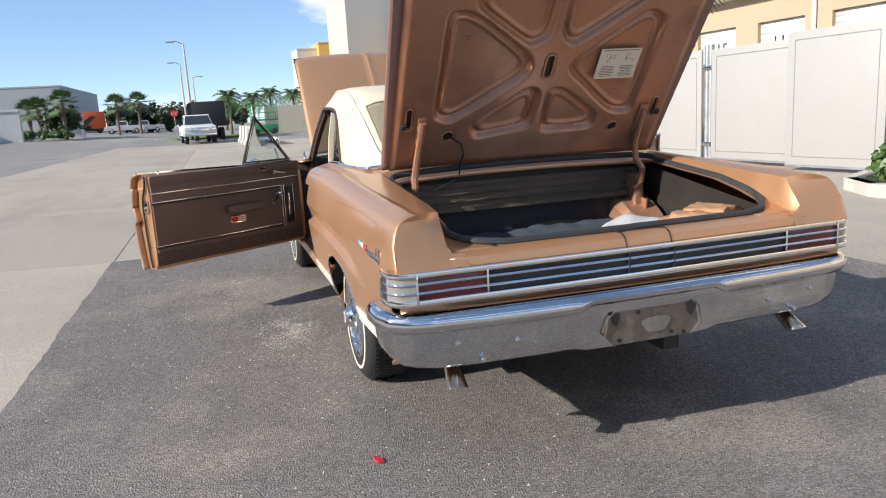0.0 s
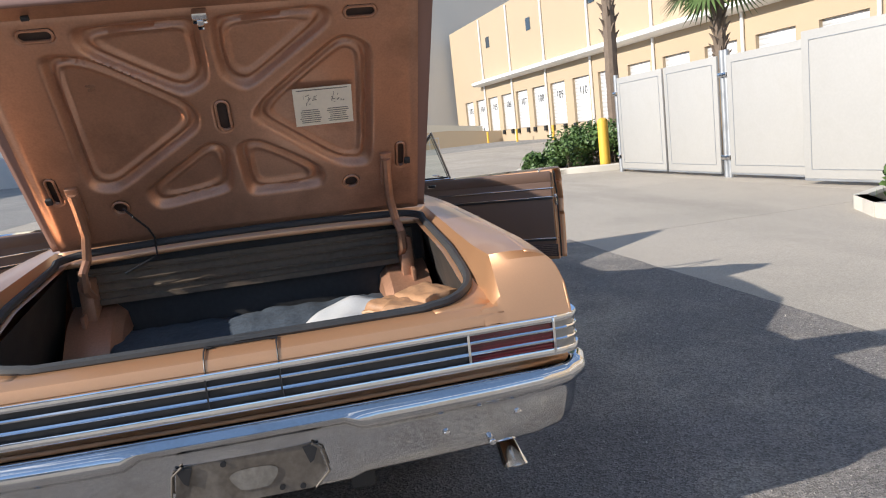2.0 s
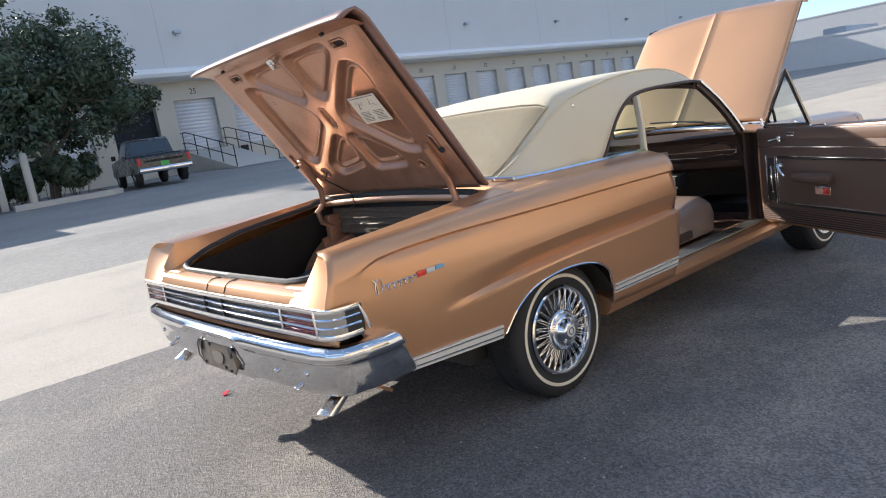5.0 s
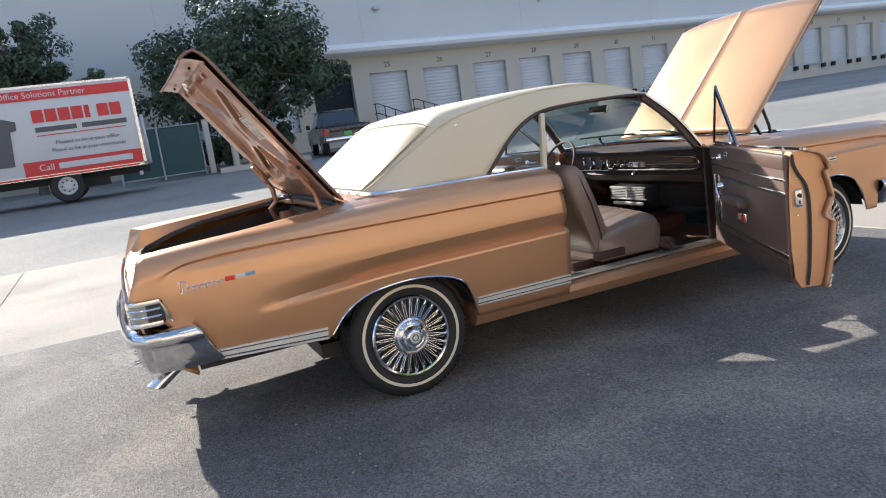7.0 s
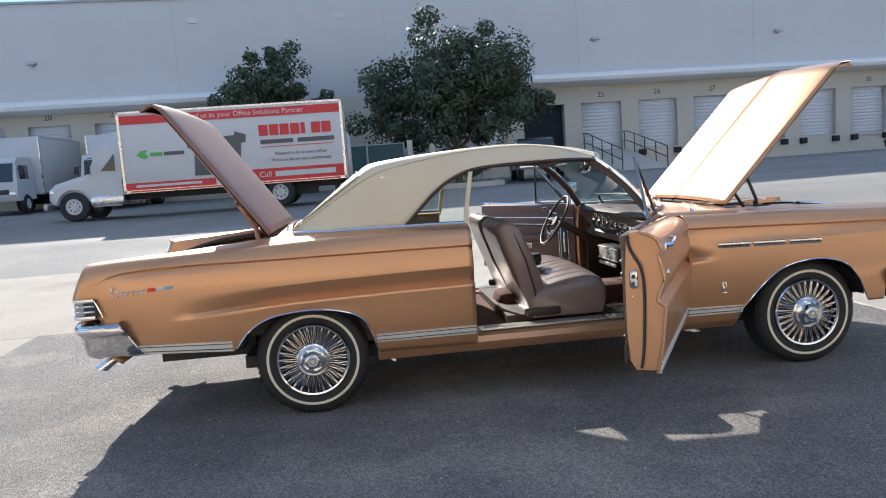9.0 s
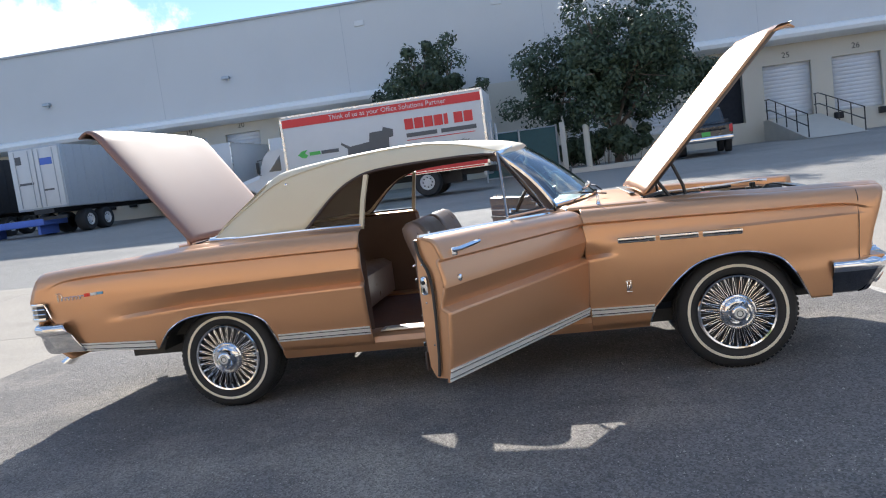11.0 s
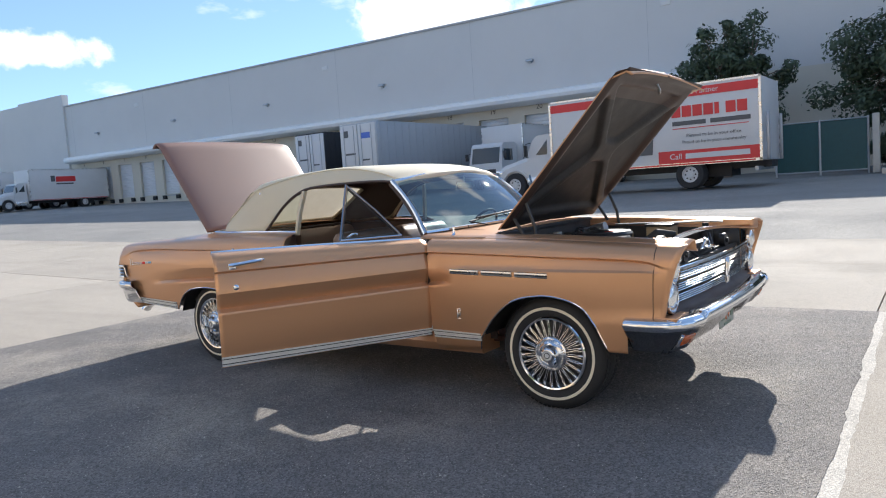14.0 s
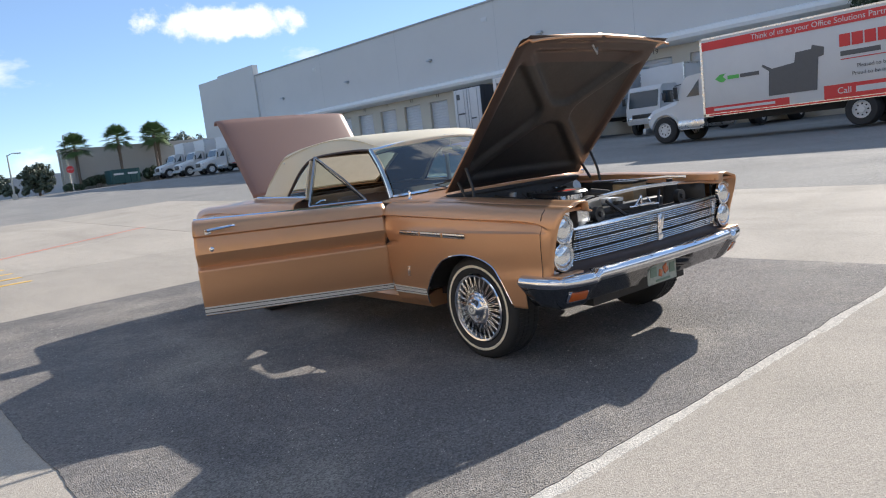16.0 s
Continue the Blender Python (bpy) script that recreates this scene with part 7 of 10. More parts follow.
# door openings: pillars, jambs and floor
for s in (-1, 1):
    bm = bmesh.new()
    # rear jamb
    rows = []
    for z in steps(0.40, 0.965, 10):
        xo = side_x(-0.53, z)
        rows.append([(s * xo, -0.53, z), (s * (xo - 0.06), -0.545, z), (s * (xo - 0.065), -0.60, z), (s * 0.70, -0.60, z)])
    loft(bm, rows)
    part("rear_jamb", bm, brown_vinyl, car, "brown rear door jamb")
    bm = bmesh.new()
    rows = []
    for z in steps(0.40, 0.945, 10):
        xo = side_x(0.70, z)
        rows.append([(s * xo, 0.70, z), (s * (xo - 0.10), 0.705, z), (s * 0.70, 0.72, z), (s * 0.685, 0.80, z)])
    loft(bm, rows)
    part("front_jamb", bm, dark_vinyl, car, "dark front door jamb")
    bm = bmesh.new()
    loft(bm, [[(s * 0.69, y, z) for y in (0.72, 0.9, 1.03)] for z in (0.34, 0.6, 0.93)])
    part("kick_panel", bm, dark_vinyl, car)
    # fixed rear side trim and quarter window
    bm = bmesh.new()
    loft(bm, [[(s * 0.69, y, z) for y in (-1.40, -1.0, -0.56)] for z in (0.36, 0.7, 0.975)])
    part("rear_side_trim", bm, brown_vinyl, car)
    q = [Vector((s * 0.742, -0.885, 1.0)), Vector((s * 0.742, -0.545, 0.995)), Vector((s * 0.690, -0.485, 1.278))]
    arc = [hoop_point(k, s) + Vector((s * 0.002, 0.012, -0.012)) for k in steps(4.1, 7.6, 12)]
    bm = bmesh.new()
    outline = arc + [q[2], q[1]]
    bm.faces.new([bm.verts.new(p) for p in outline])
    g = part("quarter_glass", bm, glass_clear, car, "curved quarter window glass")
    g.visible_shadow = False
    bm = bmesh.new()
    sweep(bm, [q[1] + Vector((0, 0.004, -0.02)), q[1].lerp(q[2], 0.5) + Vector((s * 0.006, 0, 0)), q[2]], [(-0.014, -0.012), (0.014, -0.012), (0.014, 0.012), (-0.014, 0.012)], up=(0, 1, 0))
    part("quarter_post", bm, canvas, car, "cream quarter window post")
bm = bmesh.new()
box(bm, (0, 0.0, 0.335), (1.36, 2.1, 0.03))
box(bm, (0, 0.35, 0.40), (0.26, 1.25, 0.14), bevel=0.05)
part("cabin_floor", bm, carpet, car, "red brown carpeted floor")
for s in (-1, 1):
    bm = bmesh.new()
    box(bm, (s * 0.40, 0.45, 0.353), (0.42, 0.40, 0.008), bevel=0.003)
    for k in range(14):
        box(bm, (s * (0.21 + 0.029 * k), 0.45, 0.358), (0.008, 0.38, 0.006))
    part("floor_mat", bm, dark_vinyl, car)

# seats
def front_seat():
    bm = bmesh.new()
    # bench cushion with rounded front roll
    prof = [(-0.16, 0.39), (-0.17, 0.46), (-0.16, 0.520), (-0.13, 0.548), (-0.05, 0.570), (0.03, 0.588), (0.11, 0.602), (0.19, 0.610), (0.24, 0.602), (0.284, 0.580), (0.305, 0.535), (0.301, 0.46), (0.278, 0.39)]
    rows = []
    for x in steps(-0.635, 0.635, 96):
        e = clampf((abs(x) - 0.575) / 0.06, 0, 1)
        rnd = 1 - math.sqrt(max(0.0, 1 - e * e))
        crown = 0.030 * (1 - (x / 0.635) ** 2)
        row = []
        for y, z in prof:
            groove = 0.0
            if z > 0.56:
                groove = 0.010 * max(0.0, 1 - abs(math.sin(x * 26)) / 0.30) + 0.006 * max(0.0, 1 - abs(math.sin((y + 0.03) * 17)) / 0.35)
            row.append((x, y * (1 - 0.05 * rnd) - 0.004 * rnd, z + (crown - groove if z > 0.53 else 0) - 0.07 * rnd * clampf((z - 0.45) / 0.15, 0, 1)))
        rows.append(row)
    vs = loft(bm, rows, close_u=True)
    bm.faces.new(vs[0]); bm.faces.new(vs[-1])
    seat = part("seat_cushion", bm, brown_seat, car, "glossy brown pleated vinyl seat cushion", angle=70)
    for s in (-1, 1):
        bm = bmesh.new()
        rows = []
        for u in steps(-1, 1, 28):
            x = s * 0.322 + u * 0.30
            e = clampf((abs(u) - 0.80) / 0.20, 0, 1)
            e = 1 - math.sqrt(max(0.0, 1 - e * e))
            base = [(-0.10, 0.40), (-0.055, 0.47), (-0.06, 0.54), (-0.085, 0.63), (-0.115, 0.72), (-0.148, 0.81), (-0.180, 0.88), (-0.208, 0.93), (-0.240, 0.962), (-0.280, 0.975), (-0.318, 0.965), (-0.345, 0.935), (-0.338, 0.88), (-0.305, 0.78), (-0.255, 0.64), (-0.205, 0.52), (-0.16, 0.42)]
            cy, cz = -0.21, 0.70
            rows.append([(x, cy + (y - cy) * (1 - 0.32 * e), cz + (z - cz) * (1 - 0.10 * e)) for y, z in base])
        vs = loft(bm, rows, close_u=True)
        bm.faces.new(vs[0]); bm.faces.new(vs[-1])
        part("seat_back", bm, brown_seat, car, "tilted brown vinyl seat back", angle=50)
        bm = bmesh.new()
        tube(bm, [(s * 0.618, -0.13, 0.44), (s * 0.624, -0.135, 0.55), (s * 0.622, -0.18, 0.74), (s * 0.616, -0.25, 0.92)], 0.006, 6)
        part("seat_piping", bm, dark_vinyl, car)
        bm = bmesh.new()
        box(bm, (s * 0.635, -0.10, 0.425), (0.03, 0.22, 0.05), bevel=0.012)
        part("seat_hinge", bm, dark_vinyl, car)
    bm = bmesh.new()
    box(bm, (0, -0.05, 0.375), (1.1, 0.5, 0.05))
    part("seat_base", bm, dark_vinyl, car)
    # buckle webbing on the bench
    bm = bmesh.new()
    lathe(bm, [(0.0, 0.05), (0.055, 0.045), (0.06, 0.0), (0.05, -0.03)], 18, "z", (0.10, -0.02, 0.665))
    part("seat_belt_roll", bm, black_paint, car, "rolled black seat belt")


front_seat()
bm = bmesh.new()
prof = [(-1.22, 0.40), (-1.22, 0.62), (-1.0, 0.64), (-0.80, 0.65), (-0.74, 0.61), (-0.74, 0.40)]
vs = loft(bm, [[(x, y, z + (0.004 * math.cos(x * 40) if z > 0.6 else 0)) for y, z in prof] for x in steps(-0.62, 0.62, 24)], close_u=True)
bm.faces.new(vs[0]); bm.faces.new(vs[-1])
part("rear_seat_cushion", bm, brown_seat, car, "brown vinyl rear seat cushion", angle=50)
bm = bmesh.new()
prof = [(-1.20, 0.58), (-1.16, 0.66), (-1.24, 0.85), (-1.29, 0.95), (-1.34, 0.965), (-1.38, 0.94), (-1.36, 0.60)]
vs = loft(bm, [[(x, y, z) for y, z in prof] for x in steps(-0.62, 0.62, 24)], close_u=True)
bm.faces.new(vs[0]); bm.faces.new(vs[-1])
part("rear_seat_back", bm, brown_seat, car, "brown vinyl rear seat back", angle=50)
bm = bmesh.new()
box(bm, (0, -1.43, 0.975), (1.36, 0.16, 0.02), bevel=0.006)
box(bm, (0, -1.585, 0.70), (1.34, 0.02, 0.52))
part("parcel_shelf", bm, dark_vinyl, car)

# dashboard
bm = bmesh.new()
prof = [(0.80, 0.980), (0.66, 0.978), (0.545, 0.965), (0.515, 0.943), (0.54, 0.925), (0.60, 0.905), (0.63, 0.80), (0.60, 0.775), (0.61, 0.735), (0.70, 0.70), (0.95, 0.70)]
vs = loft(bm, [[(x, min(y + 0.03 * (x / 0.69) ** 2, 0.545 + 0.24 * (1 - (x / 0.705) ** 2)) if z > 0.9 else y, z - 0.008 * (z > 0.96)) for y, z in prof] for x in steps(-0.685, 0.685, 18)], close_u=True)
bm.faces.new(vs[0]); bm.faces.new(vs[-1])
part("dashboard", bm, dark_vinyl, car, "dark brown padded dashboard", angle=40)
bm = bmesh.new()
pts = []
for a in steps(0, 2 * math.pi, 40)[:-1]:
    pts.append((0.20 + 0.45 * math.copysign(abs(math.cos(a)) ** 0.25, math.cos(a)), 0.615, 0.852 + 0.042 * math.copysign(abs(math.sin(a)) ** 0.5, math.sin(a))))
tube(bm, pts + pts[:1], 0.0055, 6, caps=False)
tube(bm, [(-0.22, 0.612, 0.845), (0.64, 0.624, 0.845)], 0.005, 6)
tube(bm, [(-0.66, 0.622, 0.806), (0.66, 0.622, 0.806)], 0.004, 6)
part("dash_trim", bm, chrome, car, "chrome dashboard trim")
bm = bmesh.new()
box(bm, (0.39, 0.622, 0.868), (0.44, 0.012, 0.03), bevel=0.004)
part("dash_insert", bm, brown_vinyl, car)
for x in (-0.48, -0.355, -0.245, -0.155, -0.075):
    r = 0.052 if x < -0.3 else 0.036
    bm = bmesh.new()
    lathe(bm, [(r * 0.85, 0.012), (r, -0.012), (r * 1.08, -0.010), (r * 1.1, 0.02)], 22, "y", (x, 0.615, 0.862))
    dl = part("gauge", bm, chrome, car, "round chrome rimmed gauge")
    bm = bmesh.new()
    cyl(bm, (x, 0.622, 0.862), (x, 0.615, 0.862), r * 0.86, seg=22)
    part("gauge_face", bm, black_paint, dl)
for x in (0.03, 0.12, 0.06):
    bm = bmesh.new()
    lathe(bm, [(0.0, -0.03), (0.012, -0.028), (0.013, 0.0)], 12, "y", (x, 0.61, 0.845 if x != 0.06 else 0.79))
    part("dash_knob", bm, chrome, car)
bm = bmesh.new()
box(bm, (0.08, 0.612, 0.845), (0.16, 0.01, 0.035), bevel=0.003)
part("radio", bm, alu, car, "chrome faced radio")
bm = bmesh.new()
tube(bm, [(-0.25, 0.60, 0.99), (-0.24, 0.57, 1.02), (-0.235, 0.56, 1.05)], [0.006, 0.007, 0.012], 8)
part("shift_lever", bm, black_paint, car)
# hang-on air conditioning unit
bm = bmesh.new()
box(bm, (0.10, 0.555, 0.665), (0.40, 0.11, 0.10), bevel=0.015)
unit = part("air_conditioner", bm, black_paint, car, "under-dash air conditioner with chrome louvres")
bm = bmesh.new()
for k in range(6):
    box(bm, (0.015, 0.493, 0.640 + 0.011 * k), (0.15, 0.012, 0.005))
    box(bm, (0.190, 0.493, 0.640 + 0.011 * k), (0.15, 0.012, 0.005))
box(bm, (0.1025, 0.491, 0.667), (0.012, 0.014, 0.08), bevel=0.002)
for z in (0.630, 0.707):
    box(bm, (0.10, 0.492, z), (0.36, 0.014, 0.008), bevel=0.002)
# louvres and control bar in pale silver: chrome shine put into the colour
parts_of("louvre", bm, trim_silver, unit)
bm = bmesh.new()
box(bm, (0.10, 0.49, 0.600), (0.30, 0.02, 0.022), bevel=0.006)
part("control_bar", bm, trim_silver, unit)
# steering wheel and column
bm = bmesh.new()
C, N = Vector((-0.37, 0.265, 0.885)), Vector((0, -0.86, 0.51)).normalized()
e1 = Vector((1, 0, 0))
e2 = N.cross(e1)
ringp = [C + e1 * 0.192 * math.cos(a) + e2 * 0.192 * math.sin(a) for a in steps(0, 2 * math.pi, 40)]
tube(bm, ringp, 0.0095, 8, caps=False)
wheel_rim = part("steering_wheel", bm, dark_vinyl, car, "dark steering wheel with chrome horn ring")
bm = bmesh.new()
tube(bm, [C + e1 * 0.115 * math.cos(a) + e2 * 0.115 * math.sin(a) - N * 0.012 for a in steps(math.pi, 2 * math.pi, 20)], 0.005, 6)
part("horn_ring", bm, chrome, wheel_rim)
bm = bmesh.new()
tube(bm, [C + e1 * 0.19, C - N * 0.03, C - e1 * 0.19], 0.008, 8)
tube(bm, [C, C - N * 0.10, C - N * 0.46], [0.035, 0.028, 0.028], 12)
part("steering_column", bm, dark_vinyl, wheel_rim)

# ---- things in the yard ----
def world_on(parent, m):
    """A pose in the world, as seen from a top-level parent."""
    return (Matrix.Translation(parent.location) @ Matrix.Rotation(parent.rotation_euler.z, 4, "Z")).inverted() @ m


def road_wheel(parent, x, y, r, w, side, rim=white_paint, name="wheel"):
    bm = bmesh.new()
    lathe(bm, [(r * 0.55, -w / 2), (r * 0.9, -w / 2), (r, -w * 0.35), (r, w * 0.35), (r * 0.9, w / 2), (r * 0.56, w / 2), (r * 0.55, w * 0.3)], 28, "x")
    ob = part(name, bm, rubber, parent)
    ob.location = (x, y, r)
    bm = bmesh.new()
    e = side * w / 2
    lathe(bm, [(r * 0.56, e * 0.92), (r * 0.50, e * 0.96), (r * 0.44, e * 0.7), (r * 0.22, e * 0.75), (r * 0.2, e * 1.02), (0.0, e * 1.02)], 24, "x")
    part("rim", bm, rim, ob)
    bm = bmesh.new()
    for k in range(8):
        a = 2 * math.pi * k / 8
        cyl(bm, (e * 0.70, r * 0.34 * math.cos(a), r * 0.34 * math.sin(a)), (e * 0.765, r * 0.34 * math.cos(a), r * 0.34 * math.sin(a)), r * 0.055, seg=8)
    part("wheel_nuts", bm, truck_dark, ob)
    return ob


def box_truck(at, rz, length, label, cabover=False, mirror_arms=True, group=""):
    """A box truck; local +y ahead, the box begins at y = 0 and runs back."""
    t = thing("box_truck", label, "truck", group, at=(at[0], at[1], H(at[0], at[1])), rz=rz)
    bm = bmesh.new()
    box(bm, (0, -length / 2, 2.10), (2.56, length, 2.60), bevel=0.03)
    body = part("cargo_box", bm, white_paint, t, "white cargo box")
    bm = bmesh.new()
    for x in (-1.275, 1.275):
        for y in (-0.03, -length + 0.03):
            box(bm, (x, y, 2.1), (0.05, 0.08, 2.6))
        box(bm, (x, -length / 2, 3.39), (0.05, length, 0.06))
        box(bm, (x, -length / 2, 0.83), (0.05, length, 0.09))
    part("box_trim", bm, alu, t)
    bm = bmesh.new()
    for x in (-1.303, 1.303):
        for k in range(int(length / 0.45)):
            if k == 0:
                box(bm, (x, -length / 2, 0.83), (0.006, length - 0.4, 0.05))
    part("reflector_strip", bm, sign_red, t)
    bm = bmesh.new()
    box(bm, (0, -length / 2 + 0.6, 0.68), (0.9, length + 1.4, 0.22))
    box(bm, (0, -length + 1.6, 0.5), (1.2, 1.0, 0.3))
    part("chassis", bm, truck_dark, t)
    bm = bmesh.new()
    box(bm, (0, -length + 0.2, 0.55), (2.3, 0.1, 0.12))
    box(bm, (-1.0, -length - 0.12, 1.55), (0.08, 0.10, 1.5), bevel=0.02)
    box(bm, (1.0, -length - 0.12, 1.55), (0.08, 0.10, 1.5), bevel=0.02)
    part("lift_gate", bm, steel, t)
    r = 0.48
    if cabover:
        bm = bmesh.new()
        prof = [(0.15, 0.62), (1.75, 0.55), (1.86, 0.75), (1.84, 1.30), (1.62, 2.25), (1.45, 2.42), (0.35, 2.45), (0.15, 2.35)]
        vs = loft(bm, [[(x * (1 - 0.05 * (z > 1.4)), y, z) for y, z in prof] for x in (-1.0, -0.97, 0.97, 1.0)], close_u=True)
        bm.faces.new(vs[0]); bm.faces.new(vs[-1])
        part("cab", bm, white_paint, t, "white cab", angle=25)
        bm = bmesh.new()
        loft(bm, [[(x, y + 0.012, z) for x in (-0.84, 0.84)] for y, z in ((1.82, 1.38), (1.645, 2.18))])
        part("windscreen", bm, truck_glass, t)
        bm = bmesh.new()
        box(bm, (0, 1.87, 0.95), (1.3, 0.03, 0.2), bevel=0.01)
        part("grille", bm, black_paint, t)
        for s in (-1, 1):
            bm = bmesh.new()
            box(bm, (s * 0.78, 1.87, 0.85), (0.28, 0.04, 0.16), bevel=0.02)
            part("headlight", bm, head_lens, t)
            bm = bmesh.new()
            box(bm, (s * 0.955, 1.05, 1.78), (0.04, 0.9, 0.62), bevel=0.02)
            part("side_window", bm, truck_glass, t)
            bm = bmesh.new()
            box(bm, (s * 1.18, 1.75, 1.75), (0.18, 0.06, 0.36), bevel=0.02)
            tube(bm, [(s * 0.96, 1.65, 1.95), (s * 1.18, 1.75, 1.9)], 0.015, 6)
            part("mirror", bm, black_paint, t)
            road_wheel(t, s * 0.92, 1.05, r * 0.85, 0.24, s)
    else:
        bm = bmesh.new()
        prof = [(0.12, 0.75), (1.15, 0.75), (1.15, 1.55), (0.92, 2.15), (0.75, 2.30), (0.25, 2.34), (0.12, 2.28)]
        vs = loft(bm, [[(x * (1 - 0.08 * (z > 1.6)), y, z) for y, z in prof] for x in (-1.06, -1.0, 1.0, 1.06)], close_u=True)
        bm.faces.new(vs[0]); bm.faces.new(vs[-1])
        part("cab", bm, white_paint, t, "white cab", angle=25)
        bm = bmesh.new()
        prof = [(1.12, 0.62), (2.45, 0.58), (2.55, 0.75), (2.52, 1.05), (2.30, 1.25), (1.12, 1.55)]
        rows = []
        for x in (-0.98, -0.85, -0.5, 0.5, 0.85, 0.98):
            e = 1 - 0.10 * (abs(x) > 0.9)
            rows.append([(x, 1.12 + (y - 1.12) * e, z * (e if z > 1 else 1)) for y, z in prof])
        vs = loft(bm, rows, close_u=True)
        bm.faces.new(vs[0]); bm.faces.new(vs[-1])
        part("engine_hood", bm, white_paint, t, "white sloping engine hood", angle=30)
        bm = bmesh.new()
        box(bm, (0, 2.56, 0.92), (1.1, 0.04, 0.36), bevel=0.02)
        part("grille", bm, black_paint, t)
        bm = bmesh.new()
        box(bm, (0, 2.62, 0.52), (2.1, 0.14, 0.22), bevel=0.03)
        part("front_bumper", bm, steel, t)
        bm = bmesh.new()
        loft(bm, [[(x, y + 0.012, z) for x in (-0.88, 0.88)] for y, z in ((1.14, 1.60), (0.93, 2.16))])
        part("windscreen", bm, truck_glass, t)
        for s in (-1, 1):
            bm = bmesh.new()
            pts = [(0.30, 1.58), (1.04, 1.58), (0.84, 2.12), (0.30, 2.14)]
            loft(bm, [[(s * 1.03, pts[0][0], pts[0][1]), (s * 1.03, pts[1][0], pts[1][1])], [(s * 0.99, pts[3][0], pts[3][1]), (s * 0.99, pts[2][0], pts[2][1])]])
            part("side_window", bm, truck_glass, t)
            bm = bmesh.new()
            box(bm, (s * 1.30, 1.05, 1.75), (0.20, 0.07, 0.42), bevel=0.02)
            tube(bm, [(s * 1.0, 1.0, 2.05), (s * 1.30, 1.05, 2.0)], 0.018, 6)
            tube(bm, [(s * 1.0, 1.1, 1.5), (s * 1.30, 1.05, 1.52)], 0.018, 6)
            part("mirror", bm, black_paint, t)
            bm = bmesh.new()
            box(bm, (s * 0.86, 2.40, 0.98), (0.22, 0.16, 0.16), bevel=0.03)
            part("headlight", bm, head_lens, t)
            bm = bmesh.new()
            rows = [[(s * x, 1.70 + (r + 0.10) * math.cos(a), r + (r + 0.10) * math.sin(a)) for a in steps(0.1, math.pi - 0.1, 16)] for x in (0.80, 1.10)]
            loft(bm, rows)
            thick(part("wheel_arch", bm, white_paint, t), 0.03)
            bm = bmesh.new()
            box(bm, (s * 1.0, 0.62, 0.62), (0.28, 1.05, 0.30), bevel=0.04)
            part("fuel_tank", bm, alu, t)
            bm = bmesh.new()
            box(bm, (s * 1.085, 0.62, 0.45), (0.12, 0.9, 0.04))
            part("cab_step", bm, steel, t)
            road_wheel(t, s * 0.98, 1.70, r, 0.28, s)
    for s in (-1, 1):
        road_wheel(t, s * 0.98, -length + 2.25, r, 0.52, s)
    return t


# the sign-written truck across the yard
big = box_truck((-20.98, -9.0), 180, 7.25, "white box truck with red sign bands parked across the yard")
FX = -19.70 + 0.012


def sign_bar(name, y0, y1, z0, z1, mat, out=0.0):
    bm = bmesh.new()
    box(bm, (0, 0, 0), (0.008, y1 - y0, z1 - z0))
    ob = part(name, bm, mat, big)
    ob.matrix_basis = world_on(big, Matrix.Translation((FX + out, (y0 + y1) / 2, (z0 + z1) / 2)))
    return ob


sign_bar("red_band", -8.93, -1.80, 3.62, 3.90, sign_red)
write("slogan", "Think of us as your Office Solutions Partner", 0.235, white_paint, big, world_on(big, pose(FX + 0.008, -5.1, 3.765, 90, 0, 90)), 0.002)
sign_bar("red_band", -8.93, -6.05, 1.49, 1.72, sign_red)
sign_bar("web_bar", -8.6, -6.5, 1.57, 1.65, white_paint, 0.006)
sign_bar("red_band", -5.0, -1.80, 1.49, 1.90, sign_red)
write("call_word", "Call", 0.26, white_paint, big, world_on(big, pose(FX + 0.008, -4.42, 1.70, 90, 0, 90)), 0.002)
sign_bar("number_bar", -4.10, -2.10, 1.62, 1.79, white_paint, 0.006)
for k in range(7):
    y = -4.52 + 0.345 * k
    sign_bar("logo_block", y, y + (0.30 if k != 4 else 0.14), 2.98, 3.34, sign_red)
for k in range(2):
    sign_bar("grey_bar", -4.50 + 1.22 * k, -3.42 + 1.22 * k + (0.14 if k else 0), 2.71, 2.85, sign_dark)
sign_bar("thin_rule", -4.50, -2.12, 2.60, 2.625, sign_red)
write("small_line", "Pleased to be in your office", 0.155, sign_dark, big, world_on(big, pose(FX + 0.004, -3.2, 2.37, 90, 0, 90)), 0.002)
write("small_line", "Proud to be in your community", 0.155, sign_dark, big, world_on(big, pose(FX + 0.004, -3.2, 2.16, 90, 0, 90)), 0.002)
bm = bmesh.new()
prism(bm, [(-0.95, -0.62), (0.55, -0.62), (0.62, 0.35), (0.78, 0.38), (0.80, 0.62), (0.45, 0.74), (0.42, 0.62), (-0.05, 0.60), (-0.10, 0.30), (-0.80, 0.22), (-1.10, 0.40), (-1.13, 0.33), (-0.90, 0.16)], 0.008)
ob = part("copier_picture", bm, sign_dark, big, "dark printed picture of an office machine")
ob.matrix_basis = world_on(big, pose(FX - 0.002, -5.75, 2.45, 90, 0, 90))
bm = bmesh.new()
prism(bm, [(-0.22, 0.0), (-0.05, 0.13), (0.16, 0.15), (0.05, 0.05), (0.16, -0.05), (0.06, -0.13), (-0.06, -0.11)], 0.008)
ob = part("leaf_mark", bm, sign_green, big)
ob.matrix_basis = world_on(big, pose(FX - 0.002, -8.28, 2.62, 90, 0, 90))
sign_bar("name_bar", -8.06, -7.66, 2.56, 2.68, sign_green)
